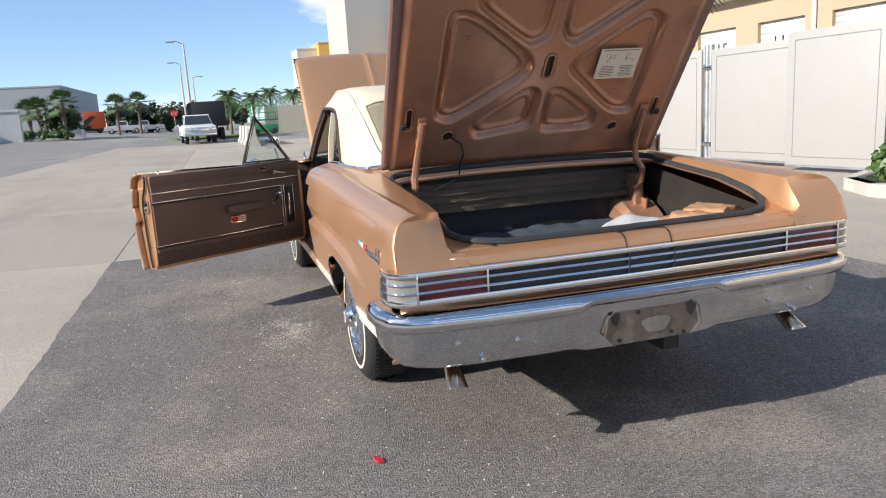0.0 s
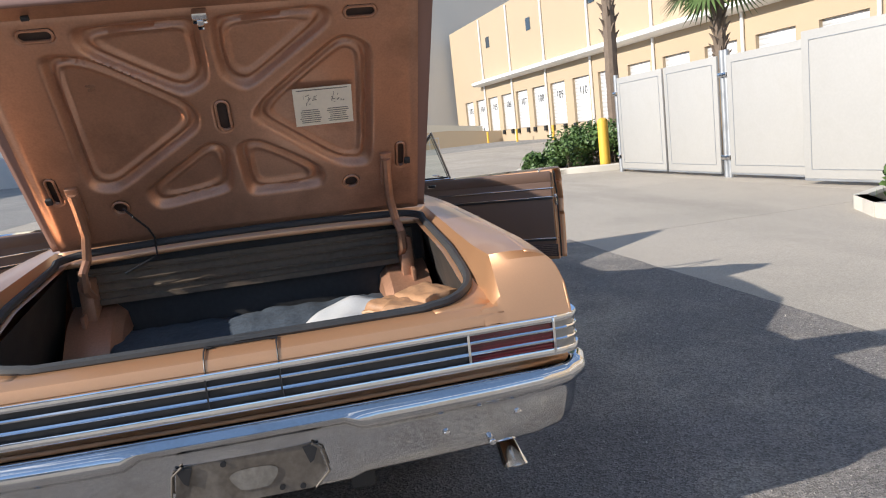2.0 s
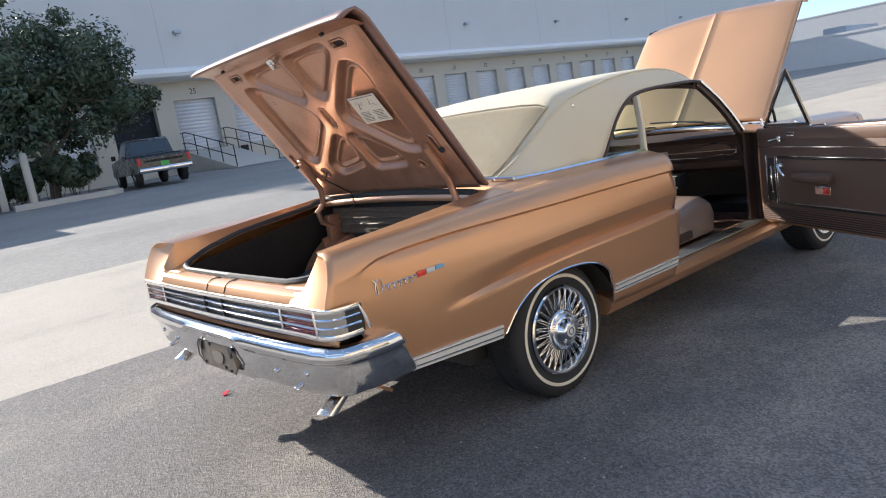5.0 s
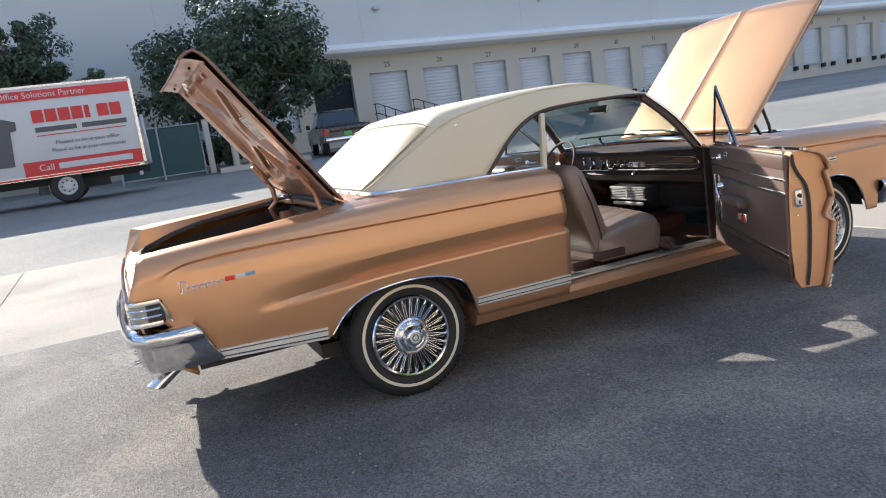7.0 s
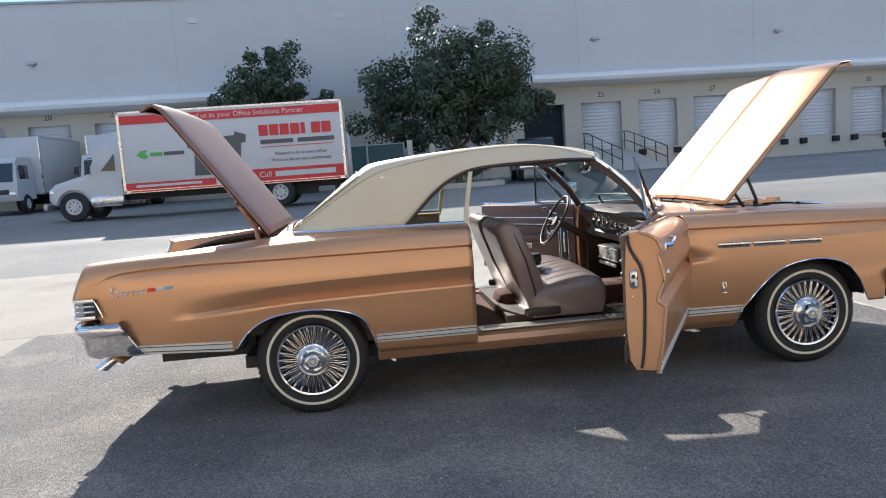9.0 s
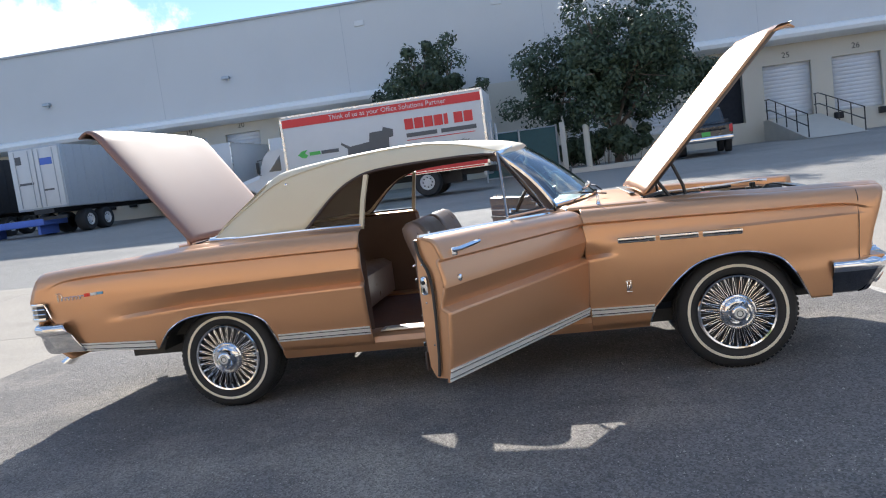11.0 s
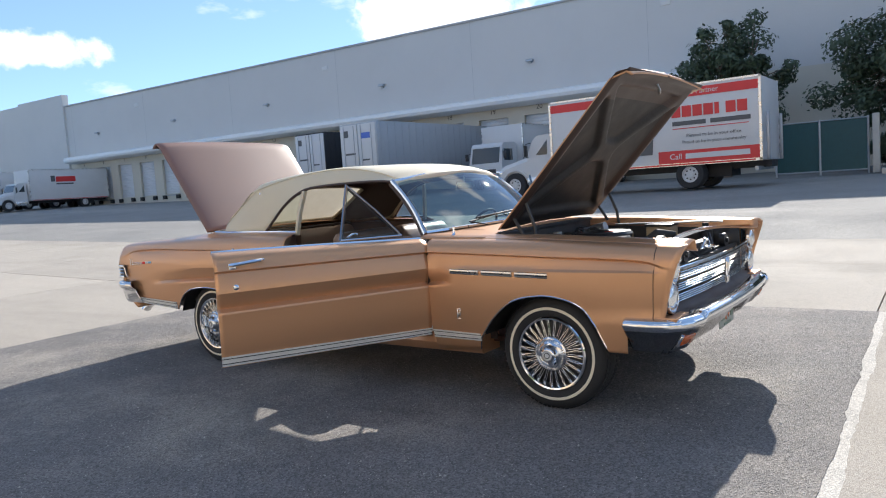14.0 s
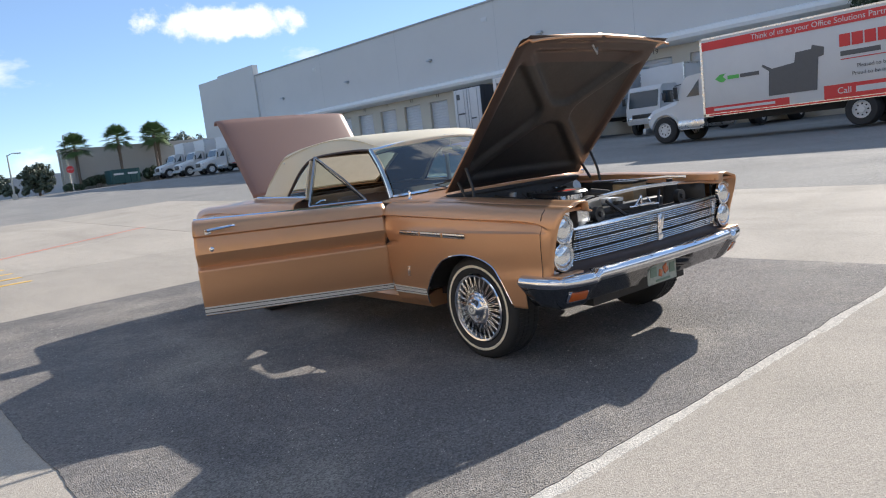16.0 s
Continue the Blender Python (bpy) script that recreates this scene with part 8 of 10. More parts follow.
sign_bar("name_bar", -7.62, -6.98, 2.56, 2.68, sign_dark)

# trucks backed to the docks further along
for k, (y, lab) in enumerate(((-61.5, "white rental box truck with a red sign backed to a dock"), (-66.0, "white box truck backed to a dock"), (-70.5, "white box truck at the far docks"))):
    tr = box_truck((-24.4 + 0.4 * k, y), -90, 6.9, lab, group="trucks at the far docks")
    for s in (-1,):
        bm = bmesh.new()
        box(bm, (s * 1.29, -3.1, 2.55), (0.01, 1.7, 0.45))
        part("sign_block", bm, sign_red, tr)
        bm = bmesh.new()
        box(bm, (s * 1.29, -3.0, 2.15), (0.01, 1.5, 0.12))
        box(bm, (s * 1.292, -2.0, 2.6), (0.01, 0.35, 0.5))
        part("sign_bar", bm, sign_dark, tr)
box_truck((-29.6, -17.0), -90, 5.4, "small white cab-over box truck at a dock", cabover=True)
box_truck((-30.2, -12.6), -90, 4.6, "white cab-over delivery truck standing at a dock", cabover=True)


def trailer(at, rz, length, mat, label, sign=None):
    """A semi-trailer; its rear doors face local +y."""
    t = thing("trailer", label, "trailer", at=(at[0], at[1], H(at[0], at[1])), rz=rz)
    bm = bmesh.new()
    box(bm, (0, -length / 2, 2.55), (2.55, length, 2.75), bevel=0.02)
    part("trailer_box", bm, mat, t)
    bm = bmesh.new()
    for k in range(int(length / 0.6)):
        for x in (-1.28, 1.28):
            box(bm, (x, -0.3 - 0.6 * k, 2.55), (0.02, 0.05, 2.7))
    parts_of("side_post", bm, mat, t)
    for s in (-1, 1):
        bm = bmesh.new()
        box(bm, (s * 0.62, 0.03, 2.55), (1.18, 0.05, 2.6), bevel=0.01)
        part("rear_door", bm, white_paint, t, "white trailer rear door")
        for x in (0.25, 0.95):
            bm = bmesh.new()
            cyl(bm, (s * x, 0.075, 1.3), (s * x, 0.075, 3.8), 0.018, seg=8)
            part("lock_rod", bm, steel, t)
    bm = bmesh.new()
    box(bm, (0, -length / 2, 1.08), (1.0, length, 0.2))
    box(bm, (0, 0.02, 0.75), (2.3, 0.12, 0.14))
    part("chassis", bm, truck_dark, t)
    for y in (-1.4, -2.65):
        for s in (-1, 1):
            road_wheel(t, s * 0.98, y, 0.5, 0.5, s)
    if sign:
        bm = bmesh.new()
        box(bm, (-0.55, 0.062, 3.25), (0.62, 0.01, 0.30))
        part("sign_block", bm, sign, t)
    bm = bmesh.new()
    box(bm, (0.55, 0.062, 2.35), (0.7, 0.01, 0.10))
    box(bm, (-0.5, 0.062, 2.0), (0.5, 0.01, 0.08))
    box(bm, (0.8, 0.062, 3.4), (0.3, 0.01, 0.35))
    parts_of("marking_bar", bm, sign_dark, t)
    return t


trailer((-23.7, -22.1), -90, 10.8, blue_grey, "white and grey trailer with a blue sign at a dock", sign_blue)
trailer((-26.8, -28.9), -90, 7.2, truck_dark, "white-doored dark trailer backed to a dock")


def dock_lift(at):
    t = thing("dock_trailer_bed", "low blue steel dock platform beside the trailers", "platform", at=(at[0], at[1], H(at[0], at[1])))
    bm = bmesh.new()
    box(bm, (0, 0, 0.55), (1.6, 6.5, 0.3), bevel=0.03)
    for y in (-2.8, 0, 2.8):
        box(bm, (0, y, 0.2), (1.2, 0.15, 0.4))
    part("platform", bm, sign_blue, t)


dock_lift((-24.4, -25.4))


# ---- pickups and the old roadster ----
def pickup(at, rz, mat, label, scale=1.0):
    t = thing("pickup_truck", label, "pickup", at=(at[0], at[1], H(at[0], at[1])), rz=rz)
    t.scale = (scale,) * 3
    bm = bmesh.new()
    prof = [(-2.85, 0.55), (-2.85, 1.05), (-2.80, 1.12), (-0.75, 1.14), (-0.70, 1.20), (0.95, 1.20), (2.35, 1.10), (2.55, 1.0), (2.60, 0.60), (2.45, 0.48), (-2.7, 0.48)]
    rows = []
    for x, k in ((-0.99, 0.94), (-0.96, 1.0), (-0.5, 1.01), (0.5, 1.01), (0.96, 1.0), (0.99, 0.94)):
        rows.append([(x, y, 0.8 + (z - 0.8) * k) for y, z in prof])
    vs = loft(bm, rows, close_u=True)
    bm.faces.new(vs[0]); bm.faces.new(vs[-1])
    part("body", bm, mat, t, "", 30)
    bm = bmesh.new()
    prof = [(-0.72, 1.15), (-0.62, 1.78), (-0.45, 1.86), (0.42, 1.86), (0.58, 1.80), (1.15, 1.16)]
    vs = loft(bm, [[(x * (1 - 0.16 * (z - 1.15) / 0.7), y, z) for y, z in prof] for x in (-0.93, -0.9, 0.9, 0.93)], close_u=True)
    bm.faces.new(vs[0]); bm.faces.new(vs[-1])
    part("cabin", bm, mat, t, "", 30)
    bm = bmesh.new()
    loft(bm, [[(x, y, z) for x in (-w, w)] for y, z, w in ((1.10, 1.24, 0.84), (0.62, 1.78, 0.72))])
    part("windscreen", bm, truck_glass, t).location = (0, 0.02, 0.012)
    bm = bmesh.new()
    loft(bm, [[(x, y, z) for x in (-w, w)] for y, z, w in ((-0.735, 1.26, 0.78), (-0.65, 1.74, 0.70))])
    part("rear_glass", bm, truck_glass, t)
    for s in (-1, 1):
        bm = bmesh.new()
        loft(bm, [[(s * 0.925, -0.55, 1.22), (s * 0.925, 0.95, 1.22)], [(s * 0.80, -0.50, 1.76), (s * 0.80, 0.50, 1.76)]])
        part("side_window", bm, truck_glass, t)
        bm = bmesh.new()
        box(bm, (s * 0.76, 2.585, 0.92), (0.34, 0.05, 0.2), bevel=0.02)
        part("headlight", bm, head_lens, t)
        bm = bmesh.new()
        box(bm, (s * 0.92, -2.855, 0.92), (0.12, 0.03, 0.28), bevel=0.01)
        part("tail_light", bm, sign_red, t)
        bm = bmesh.new()
        box(bm, (s * 1.12, 0.95, 1.28), (0.18, 0.08, 0.2), bevel=0.03)
        part("mirror", bm, black_paint, t)
        for y in (-1.75, 1.65):
            road_wheel(t, s * 0.86, y, 0.39, 0.26, s, alu)
            bm = bmesh.new()
            loft(bm, [[(s * x, y + 0.46 * math.cos(a), 0.40 + 0.46 * math.sin(a)) for a in steps(0.0, math.pi, 14)] for x in (0.90, 1.0)])
            part("wheel_arch", bm, black_paint, t)
    bm = bmesh.new()
    box(bm, (0, 2.60, 0.90), (1.1, 0.05, 0.26), bevel=0.02)
    for k in range(3):
        box(bm, (0, 2.63, 0.82 + 0.08 * k), (1.1, 0.02, 0.02))
    part("grille", bm, chrome_worn, t)
    for y in (2.66, -2.92):
        bm = bmesh.new()
        box(bm, (0, y, 0.58), (1.96, 0.14, 0.2), bevel=0.04)
        part("bumper", bm, chrome_worn, t)
    bm = bmesh.new()
    box(bm, (0, -2.86, 0.98), (1.5, 0.02, 0.2), bevel=0.01)
    part("tailgate_panel", bm, mat, t)
    bm = bmesh.new()
    box(bm, (0, -1.8, 1.145), (1.7, 1.9, 0.01))
    part("bed_floor", bm, truck_dark, t)
    bm = bmesh.new()
    box(bm, (0.0, -2.875, 0.78), (0.32, 0.01, 0.16))
    part("plate", bm, sign_green, t, "green and white plate left blank")
    return t


pickup((-2.55, 49.6), 186, white_paint, "white pickup truck parked by the lawn", 1.05)
pickup((-27.6, 6.6), 83, car_black, "black pickup truck parked nose to the dock")


def dump_truck(at, rz):
    t = thing("dump_truck", "dark high-sided dump truck behind the pickup", "truck", at=(at[0], at[1], H(at[0], at[1])), rz=rz)
    bm = bmesh.new()
    box(bm, (0, 0, 2.0), (2.4, 5.2, 1.9), bevel=0.03)
    part("dump_box", bm, truck_dark, t)
    bm = bmesh.new()
    for k in range(7):
        for x in (-1.22, 1.22):
            box(bm, (x, -2.4 + 0.8 * k, 2.0), (0.08, 0.1, 1.85))
    parts_of("box_post", bm, black_paint, t)
    bm = bmesh.new()
    box(bm, (0, 3.6, 1.5), (2.2, 1.6, 1.7), bevel=0.12)
    part("cab", bm, truck_dark, t)
    bm = bmesh.new()
    box(bm, (0, 0.6, 0.8), (0.9, 7.0, 0.3))
    part("chassis", bm, black_paint, t)
    for s in (-1, 1):
        for y in (-1.4, -0.3, 3.6):
            road_wheel(t, s * 0.98, y, 0.48, 0.3, s)


dump_truck((-1.9, 56.5), 5)


def hot_rod(at, rz):
    t = thing("vintage_roadster", "dark red vintage coupe with open wheels by the docks", "car", at=(at[0], at[1], H(at[0], at[1])), rz=rz)
    bm = bmesh.new()
    prof = [(-1.7, 0.45), (-1.75, 0.80), (-1.45, 1.02), (-0.9, 1.08), (-0.8, 1.52), (-0.6, 1.60), (0.1, 1.60), (0.3, 1.52), (0.45, 1.10), (1.6, 1.0), (1.62, 0.5), (0.5, 0.42)]
    vs = loft(bm, [[(x * (0.86 if z > 1.2 else 1) * (0.72 if y > 0.6 else 1), y, z) for y, z in prof] for x in (-0.72, -0.66, 0.66, 0.72)], close_u=True)
    bm.faces.new(vs[0]); bm.faces.new(vs[-1])
    part("body", bm, car_red, t, "", 30)
    for s in (-1, 1):
        bm = bmesh.new()
        loft(bm, [[(s * 0.715, -0.55, 1.12), (s * 0.715, 0.30, 1.12)], [(s * 0.625, -0.55, 1.50), (s * 0.625, 0.18, 1.50)]])
        part("side_window", bm, truck_glass, t)
        for y in (-1.25, 1.55):
            road_wheel(t, s * 0.82, y, 0.36, 0.22, s, chrome)
            bm = bmesh.new()
            loft(bm, [[(s * x, y + 0.43 * math.cos(a), 0.36 + 0.43 * math.sin(a)) for a in steps(0.2, math.pi, 12)] for x in (0.68, 0.95)])
            thick(part("fender", bm, car_red, t), 0.03)
        bm = bmesh.new()
        lathe(bm, [(0.0, 0.08), (0.09, 0.06), (0.10, 0.0), (0.05, -0.1)], 16, "y", (s * 0.45, 1.68, 0.85))
        part("headlight", bm, chrome, t)
    bm = bmesh.new()
    box(bm, (0, 1.65, 0.75), (0.62, 0.06, 0.5), bevel=0.04)
    part("grille_shell", bm, chrome, t)


hot_rod((-31.2, 29.2), 165)


# ---- bins, barriers, posts ----
def dumpster(at, rz, l, label):
    t = thing("dumpster", label, "dumpster", "green waste containers", at=(at[0], at[1], H(at[0], at[1])), rz=rz)
    bm = bmesh.new()
    box(bm, (0, 0, 1.0), (2.3, l, 1.7), taper=(1.0, 1.05), bevel=0.03)
    part("container", bm, dumpster_green, t)
    bm = bmesh.new()
    for k in range(int(l / 0.7) + 1):
        for x in (-1.18, 1.18):
            box(bm, (x, -l / 2 + 0.2 + 0.7 * k, 1.0), (0.1, 0.12, 1.66))
    for x in (-1.18, 1.18):
        box(bm, (x, 0, 1.82), (0.14, l, 0.12))
    parts_of("rib", bm, dumpster_green, t)
    bm = bmesh.new()
    for y0 in (-l * 0.25, l * 0.25):
        box(bm, (1.245, y0, 1.3), (0.01, 1.2, 0.22))
    parts_of("marking_bar", bm, white_paint, t)


dumpster((-35.2, 69.5), 3.5, 6.2, "long dark green open waste container")
dumpster((-35.0, 76.5), 3.5, 3.2, "short dark green waste container")
dumpster((-35.5, 81.5), 3.5, 4.2, "dark green waste container by the trailer")
trailer((-33.0, 104.0), 3.5, 13.0, blue_grey, "grey white trailer parked beyond the containers")


def jersey(y):
    t = thing("concrete_barrier", "pale concrete traffic barrier on the lot", "barrier", "row of barriers", at=(0.55 - 0.02 * (y - 33), y, H(0.5, y)))
    bm = bmesh.new()
    sec = [(-0.30, 0.0), (-0.30, 0.08), (-0.16, 0.33), (-0.08, 1.05), (0.08, 1.05), (0.16, 0.33), (0.30, 0.08), (0.30, 0.0)]
    vs = loft(bm, [[(a, yy, b) for a, b in sec] for yy in (-1.5, 1.5)], close_u=True)
    bm.faces.new(vs[0]); bm.faces.new(vs[-1])
    part("barrier_body", bm, kerb_mat, t)


for k in range(4):
    jersey(35.0 + 3.1 * k)


def light_pole(at, h, label, arm=0.9, turn=180):
    t = thing("light_pole", label, "light pole", "lot lights", at=(at[0], at[1], H(at[0], at[1])), rz=turn)
    bm = bmesh.new()
    cyl(bm, (0, 0, 0), (0, 0, h), 0.13, 0.07, seg=12)
    box(bm, (0, 0, 0.3), (0.5, 0.5, 0.6), bevel=0.04)
    part("pole", bm, kerb_mat, t)
    bm = bmesh.new()
    tube(bm, [(0, 0, h - 0.1), (arm * 0.6, 0, h + 0.15), (arm, 0, h + 0.15)], 0.04, 8)
    part("arm", bm, steel, t)
    bm = bmesh.new()
    box(bm, (arm + 0.2, 0, h + 0.12), (0.7, 0.28, 0.12), bevel=0.03)
    part("lamp_head", bm, steel, t)


light_pole((-3.2, 65.0), 8.4, "tall pale concrete light pole at the lot end")
light_pole((-4.6, 92.0), 8.6, "distant light pole beyond the pickup")
light_pole((-3.6, 108.0), 7.8, "far light pole with a single arm", turn=0)
light_pole((-17.8, -93.0), 6.9, "light pole beside the far wall")
light_pole((-11.4, -92.0), 5.2, "light pole at the road edge")


def stop_sign(at, rz):
    t = thing("stop_sign", "red octagonal stop sign on a post", "road sign", "stop signs", at=(at[0], at[1], H(at[0], at[1])), rz=rz)
    bm = bmesh.new()
    cyl(bm, (0, 0, 0), (0, 0, 2.3), 0.04, seg=8)
    part("post", bm, steel, t)
    bm = bmesh.new()
    prism(bm, [(0.42 * math.cos(a + math.pi / 8), 0.42 * math.sin(a + math.pi / 8)) for a in steps(0, 2 * math.pi, 8)[:-1]], 0.02, pose(0, -0.05, 2.45, 90, 0, 0))
    plate = part("sign_plate", bm, sign_red, t)
    write("stop_word", "STOP", 0.26, white_paint, t, pose(0, -0.076, 2.45, 90, 0, 0), 0.003)


stop_sign((-5.6, 84.0), 0)
stop_sign((-16.0, -84.0), 180)


def scissor_lift(at, rz):
    t = thing("scissor_lift", "green scissor lift with railings beside the ramp wall", "lift", at=(at[0], at[1], H(at[0], at[1])), rz=rz)
    bm = bmesh.new()
    box(bm, (0, 0, 0.55), (2.3, 1.1, 0.7), bevel=0.05)
    part("base", bm, green_paint, t)
    bm = bmesh.new()
    box(bm, (0, 0, 1.3), (2.4, 1.15, 0.16), bevel=0.02)
    box(bm, (0, 0, 1.55), (2.4, 1.15, 0.03))
    part("platform", bm, green_paint, t)
    bm = bmesh.new()
    for x in (-1.15, -0.4, 0.4, 1.15):
        for y in (-0.55, 0.55):
            cyl(bm, (x, y, 1.35), (x, y, 2.6), 0.025, seg=8)
    for z in (1.95, 2.6):
        for y in (-0.55, 0.55):
            cyl(bm, (-1.15, y, z), (1.15, y, z), 0.025, seg=8)
        for x in (-1.15, 1.15):
            cyl(bm, (x, -0.55, z), (x, 0.55, z), 0.025, seg=8)
    part("guard_rail", bm, green_paint, t)
    for x in (-0.8, 0.8):
        for y in (-1, 1):
            bm = bmesh.new()
            lathe(bm, [(0.0, -0.1), (0.24, -0.1), (0.26, 0), (0.24, 0.1), (0.0, 0.1)], 18, "y", (x, y * 0.52, 0.26))
            part("wheel", bm, rubber, t)


scissor_lift((3.0, 63.0), 4)

# north wall of the ramp with its rail
w = thing("wall_north", "tan painted ramp wall along the lot end", "wall", kind="structure")
bm = bmesh.new()
prism(bm, [(3.3, 0.0), (15.5, 0.0), (19.5, 0.0), (19.5, 1.75), (12.5, 2.55), (3.3, 2.7)], 0.3, pose(0, 66.6, 0, 90, 0, 5))
part("ramp_wall", bm, beige_low, w)
bm = bmesh.new()
prism(bm, [(8.0, -0.05), (24.0, -0.05), (24.0, 0.6), (14.0, 1.6), (8.0, 1.7)], 0.25, pose(0.6, 62.0, 0, 90, 0, 3))
part("ramp_wall", bm, tan_wall, w)
bm = bmesh.new()
for k in range(9):
    x = 6.2 + 0.9 * k
    cyl(bm, (x, 61.0 + 0.05 * k, 0), (x, 61.0 + 0.05 * k, 1.05), 0.03, seg=8)
tube(bm, [(6.2, 61.0, 1.05), (13.4, 61.4, 1.05)], 0.03, 8)
tube(bm, [(6.2, 61.0, 0.55), (13.4, 61.4, 0.55)], 0.02, 8)
part("hand_rail", bm, steel, w)

# dumpster enclosure with white gates, east of the car
enc = thing("gate_enclosure", "white double gates on steel posts closing a bin enclosure", "gate")


def leaf_gate(name, p0, p1, z0, z1):
    a, b = Vector((p0[0], p0[1], 0)), Vector((p1[0], p1[1], 0))
    d = (b - a)
    ang = math.degrees(math.atan2(d.y, d.x))
    m = Matrix.Translation((a + b) / 2) @ Matrix.Rotation(radians(ang), 4, "Z")
    bm = bmesh.new()
    L = d.length - 0.04
    box(bm, (0, 0, (z0 + z1) / 2), (L, 0.045, z1 - z0), bevel=0.006)
    g = part(name, bm, gate_white, enc, "white panelled gate leaf")
    g.matrix_basis = m
    bm = bmesh.new()
    e = 0.13
    for s in (-1, 1):
        y = s * 0.024
        for zz in (z0 + e, z1 - e):
            box(bm, (0, y, zz), (L - 2 * e, 0.006, 0.012))
        for xx in (-L / 2 + e, L / 2 - e):
            box(bm, (xx, y, (z0 + z1) / 2), (0.012, 0.006, z1 - z0 - 2 * e))
    part("panel_groove", bm, steel, g)
    bm = bmesh.new()
    box(bm, (L / 2 - 0.02, -0.04, (z0 + z1) / 2 - 0.2), (0.03, 0.03, (z1 - z0) * 0.8))
    box(bm, (0, 0, z0 - 0.015), (L, 0.05, 0.03))
    part("drop_bolt", bm, steel, g)
    return g


leaf_gate("gate_leaf", (7.44, 8.74), (7.43, 10.75), 0.09, 2.08)
leaf_gate("gate_leaf", (7.48, 6.92), (7.44, 8.70), 0.09, 2.08)
leaf_gate("gate_leaf", (7.62, 4.72), (7.50, 6.70), 0.09, 2.06)
leaf_gate("gate_leaf", (7.52, 2.98), (7.30, 4.62), 0.09, 2.13)
for x, y in ((7.52, 6.84), (7.54, 6.76), (7.56, 2.84), (7.46, 10.86)):
    bm = bmesh.new()
    cyl(bm, (x, y, 0), (x, y, 2.16), 0.055, seg=14)
    p = part("gate_post", bm, steel, enc, "galvanised gate post")
    bm = bmesh.new()
    for z in (0.35, 1.75):
        box(bm, (x - 0.05, y, z), (0.06, 0.12, 0.08), bevel=0.01)
    parts_of("hinge", bm, chrome_worn, p)
bm = bmesh.new()
box(bm, (9.2, 2.75, 1.0), (3.3, 0.2, 2.0))
box(bm, (9.2, 10.95, 1.0), (3.3, 0.2, 2.0))
box(bm, (10.75, 6.85, 1.0), (0.2, 8.4, 2.0))
part("enclosure_wall", bm, tan_wall, enc, "sand coloured block wall")


def bollard(x, y, h=1.22, mat=None, label="yellow steel bollard beside the kerb", r=0.125):
    t = thing("bollard", label, "bollard", "bollards", at=(x, y, H(x, y)))
    bm = bmesh.new()
    lathe(bm, [(r, 0.0), (r, h - 0.1), (r * 0.9, h - 0.04), (r * 0.5, h), (0.0, h + 0.01)], 18, "z")
    part("post", bm, mat or yellow_paint, t)


bollard(7.55, 11.95, 1.25)
bollard(-25.6, 1.75, 1.9, beige_low, "pale yellow bollard beside the fence", 0.13)

# fence with green screen across the yard
f = thing("screen_fence", "chain link gate with dark green screen", "fence", at=(-25.6, -0.2, H(-25.6, 0)))
bm = bmesh.new()
for y in (-2.3, -0.8, 0.75):
    cyl(bm, (0, y, 0), (0, y, 2.05), 0.04, seg=8)
for z in (0.15, 2.0):
    cyl(bm, (0, -2.3, z), (0, 0.75, z), 0.025, seg=8)
part("fence_frame", bm, steel, f)
bm = bmesh.new()
box(bm, (-0.03, -0.78, 1.07), (0.015, 3.0, 1.85))
part("screen_cloth", bm, dumpster_green, f)
bm = bmesh.new()
box(bm, (0.1, 1.0, 1.05), (0.22, 0.22, 2.1), bevel=0.02)
part("end_post", bm, kerb_mat, f)

# ramp and railing to the open dock
r = thing("dock_ramp", "concrete ramp with black railing up to an open dock", "ramp", at=(-30.2, 10.6, H(-30.2, 10.6)), rz=3.5)
bm = bmesh.new()
prism(bm, [(0.0, 0.0), (-6.0, 0.0), (-6.0, 1.15), (-5.0, 1.15)], 2.6, pose(0.0, 1.7 + 2.0, 0, 90, 0, 0))
part("ramp_slab", bm, kerb_mat, r)
for yy in (1.1 + 0.1, 3.65):
    bm = bmesh.new()
    for k in range(5):
        x = -0.2 - 1.3 * k
        z = clampf(-x / 5.0, 0, 1) * 1.15
        cyl(bm, (x, yy, z), (x, yy, z + 1.05), 0.03, seg=8)
    for h in (0.5, 1.05):
        tube(bm, [(-0.2, yy, 0.05 + h), (-5.0, yy, 1.15 + h), (-5.6, yy, 1.15 + h)], 0.028, 8)
    part("railing", bm, black_paint, r, "black steel railing")

# ---- trees, palms, shrubs ----
def leaf_cloud(bm, centres, count, size, rng, flat=0.5):
    """Many small leaves scattered through round clumps."""
    for _ in range(count):
        c, r = centres[rng.randrange(len(centres))]
        while True:
            v = Vector((rng.uniform(-1, 1), rng.uniform(-1, 1), rng.uniform(-1, 1)))
            if 0.15 < v.length < 1:
                break
        v = v.normalized() * (v.length ** 0.75) * (1.35 if rng.random() < 0.12 else 1.0)
        p = Vector(c) + Vector((v.x * r, v.y * r, v.z * r * 0.8))
        n = (v + Vector((rng.uniform(-0.8, 0.8), rng.uniform(-0.8, 0.8), rng.uniform(-0.3, 1.0)))).normalized()
        a = n.orthogonal().normalized()
        a = (Matrix.Rotation(rng.uniform(0, 6.28), 3, n) @ a)
        b = n.cross(a)
        s = size * rng.uniform(0.6, 1.3)
        bm.faces.new([bm.verts.new(p + a * s), bm.verts.new(p + b * s * flat), bm.verts.new(p - a * s), bm.verts.new(p - b * s * flat)])


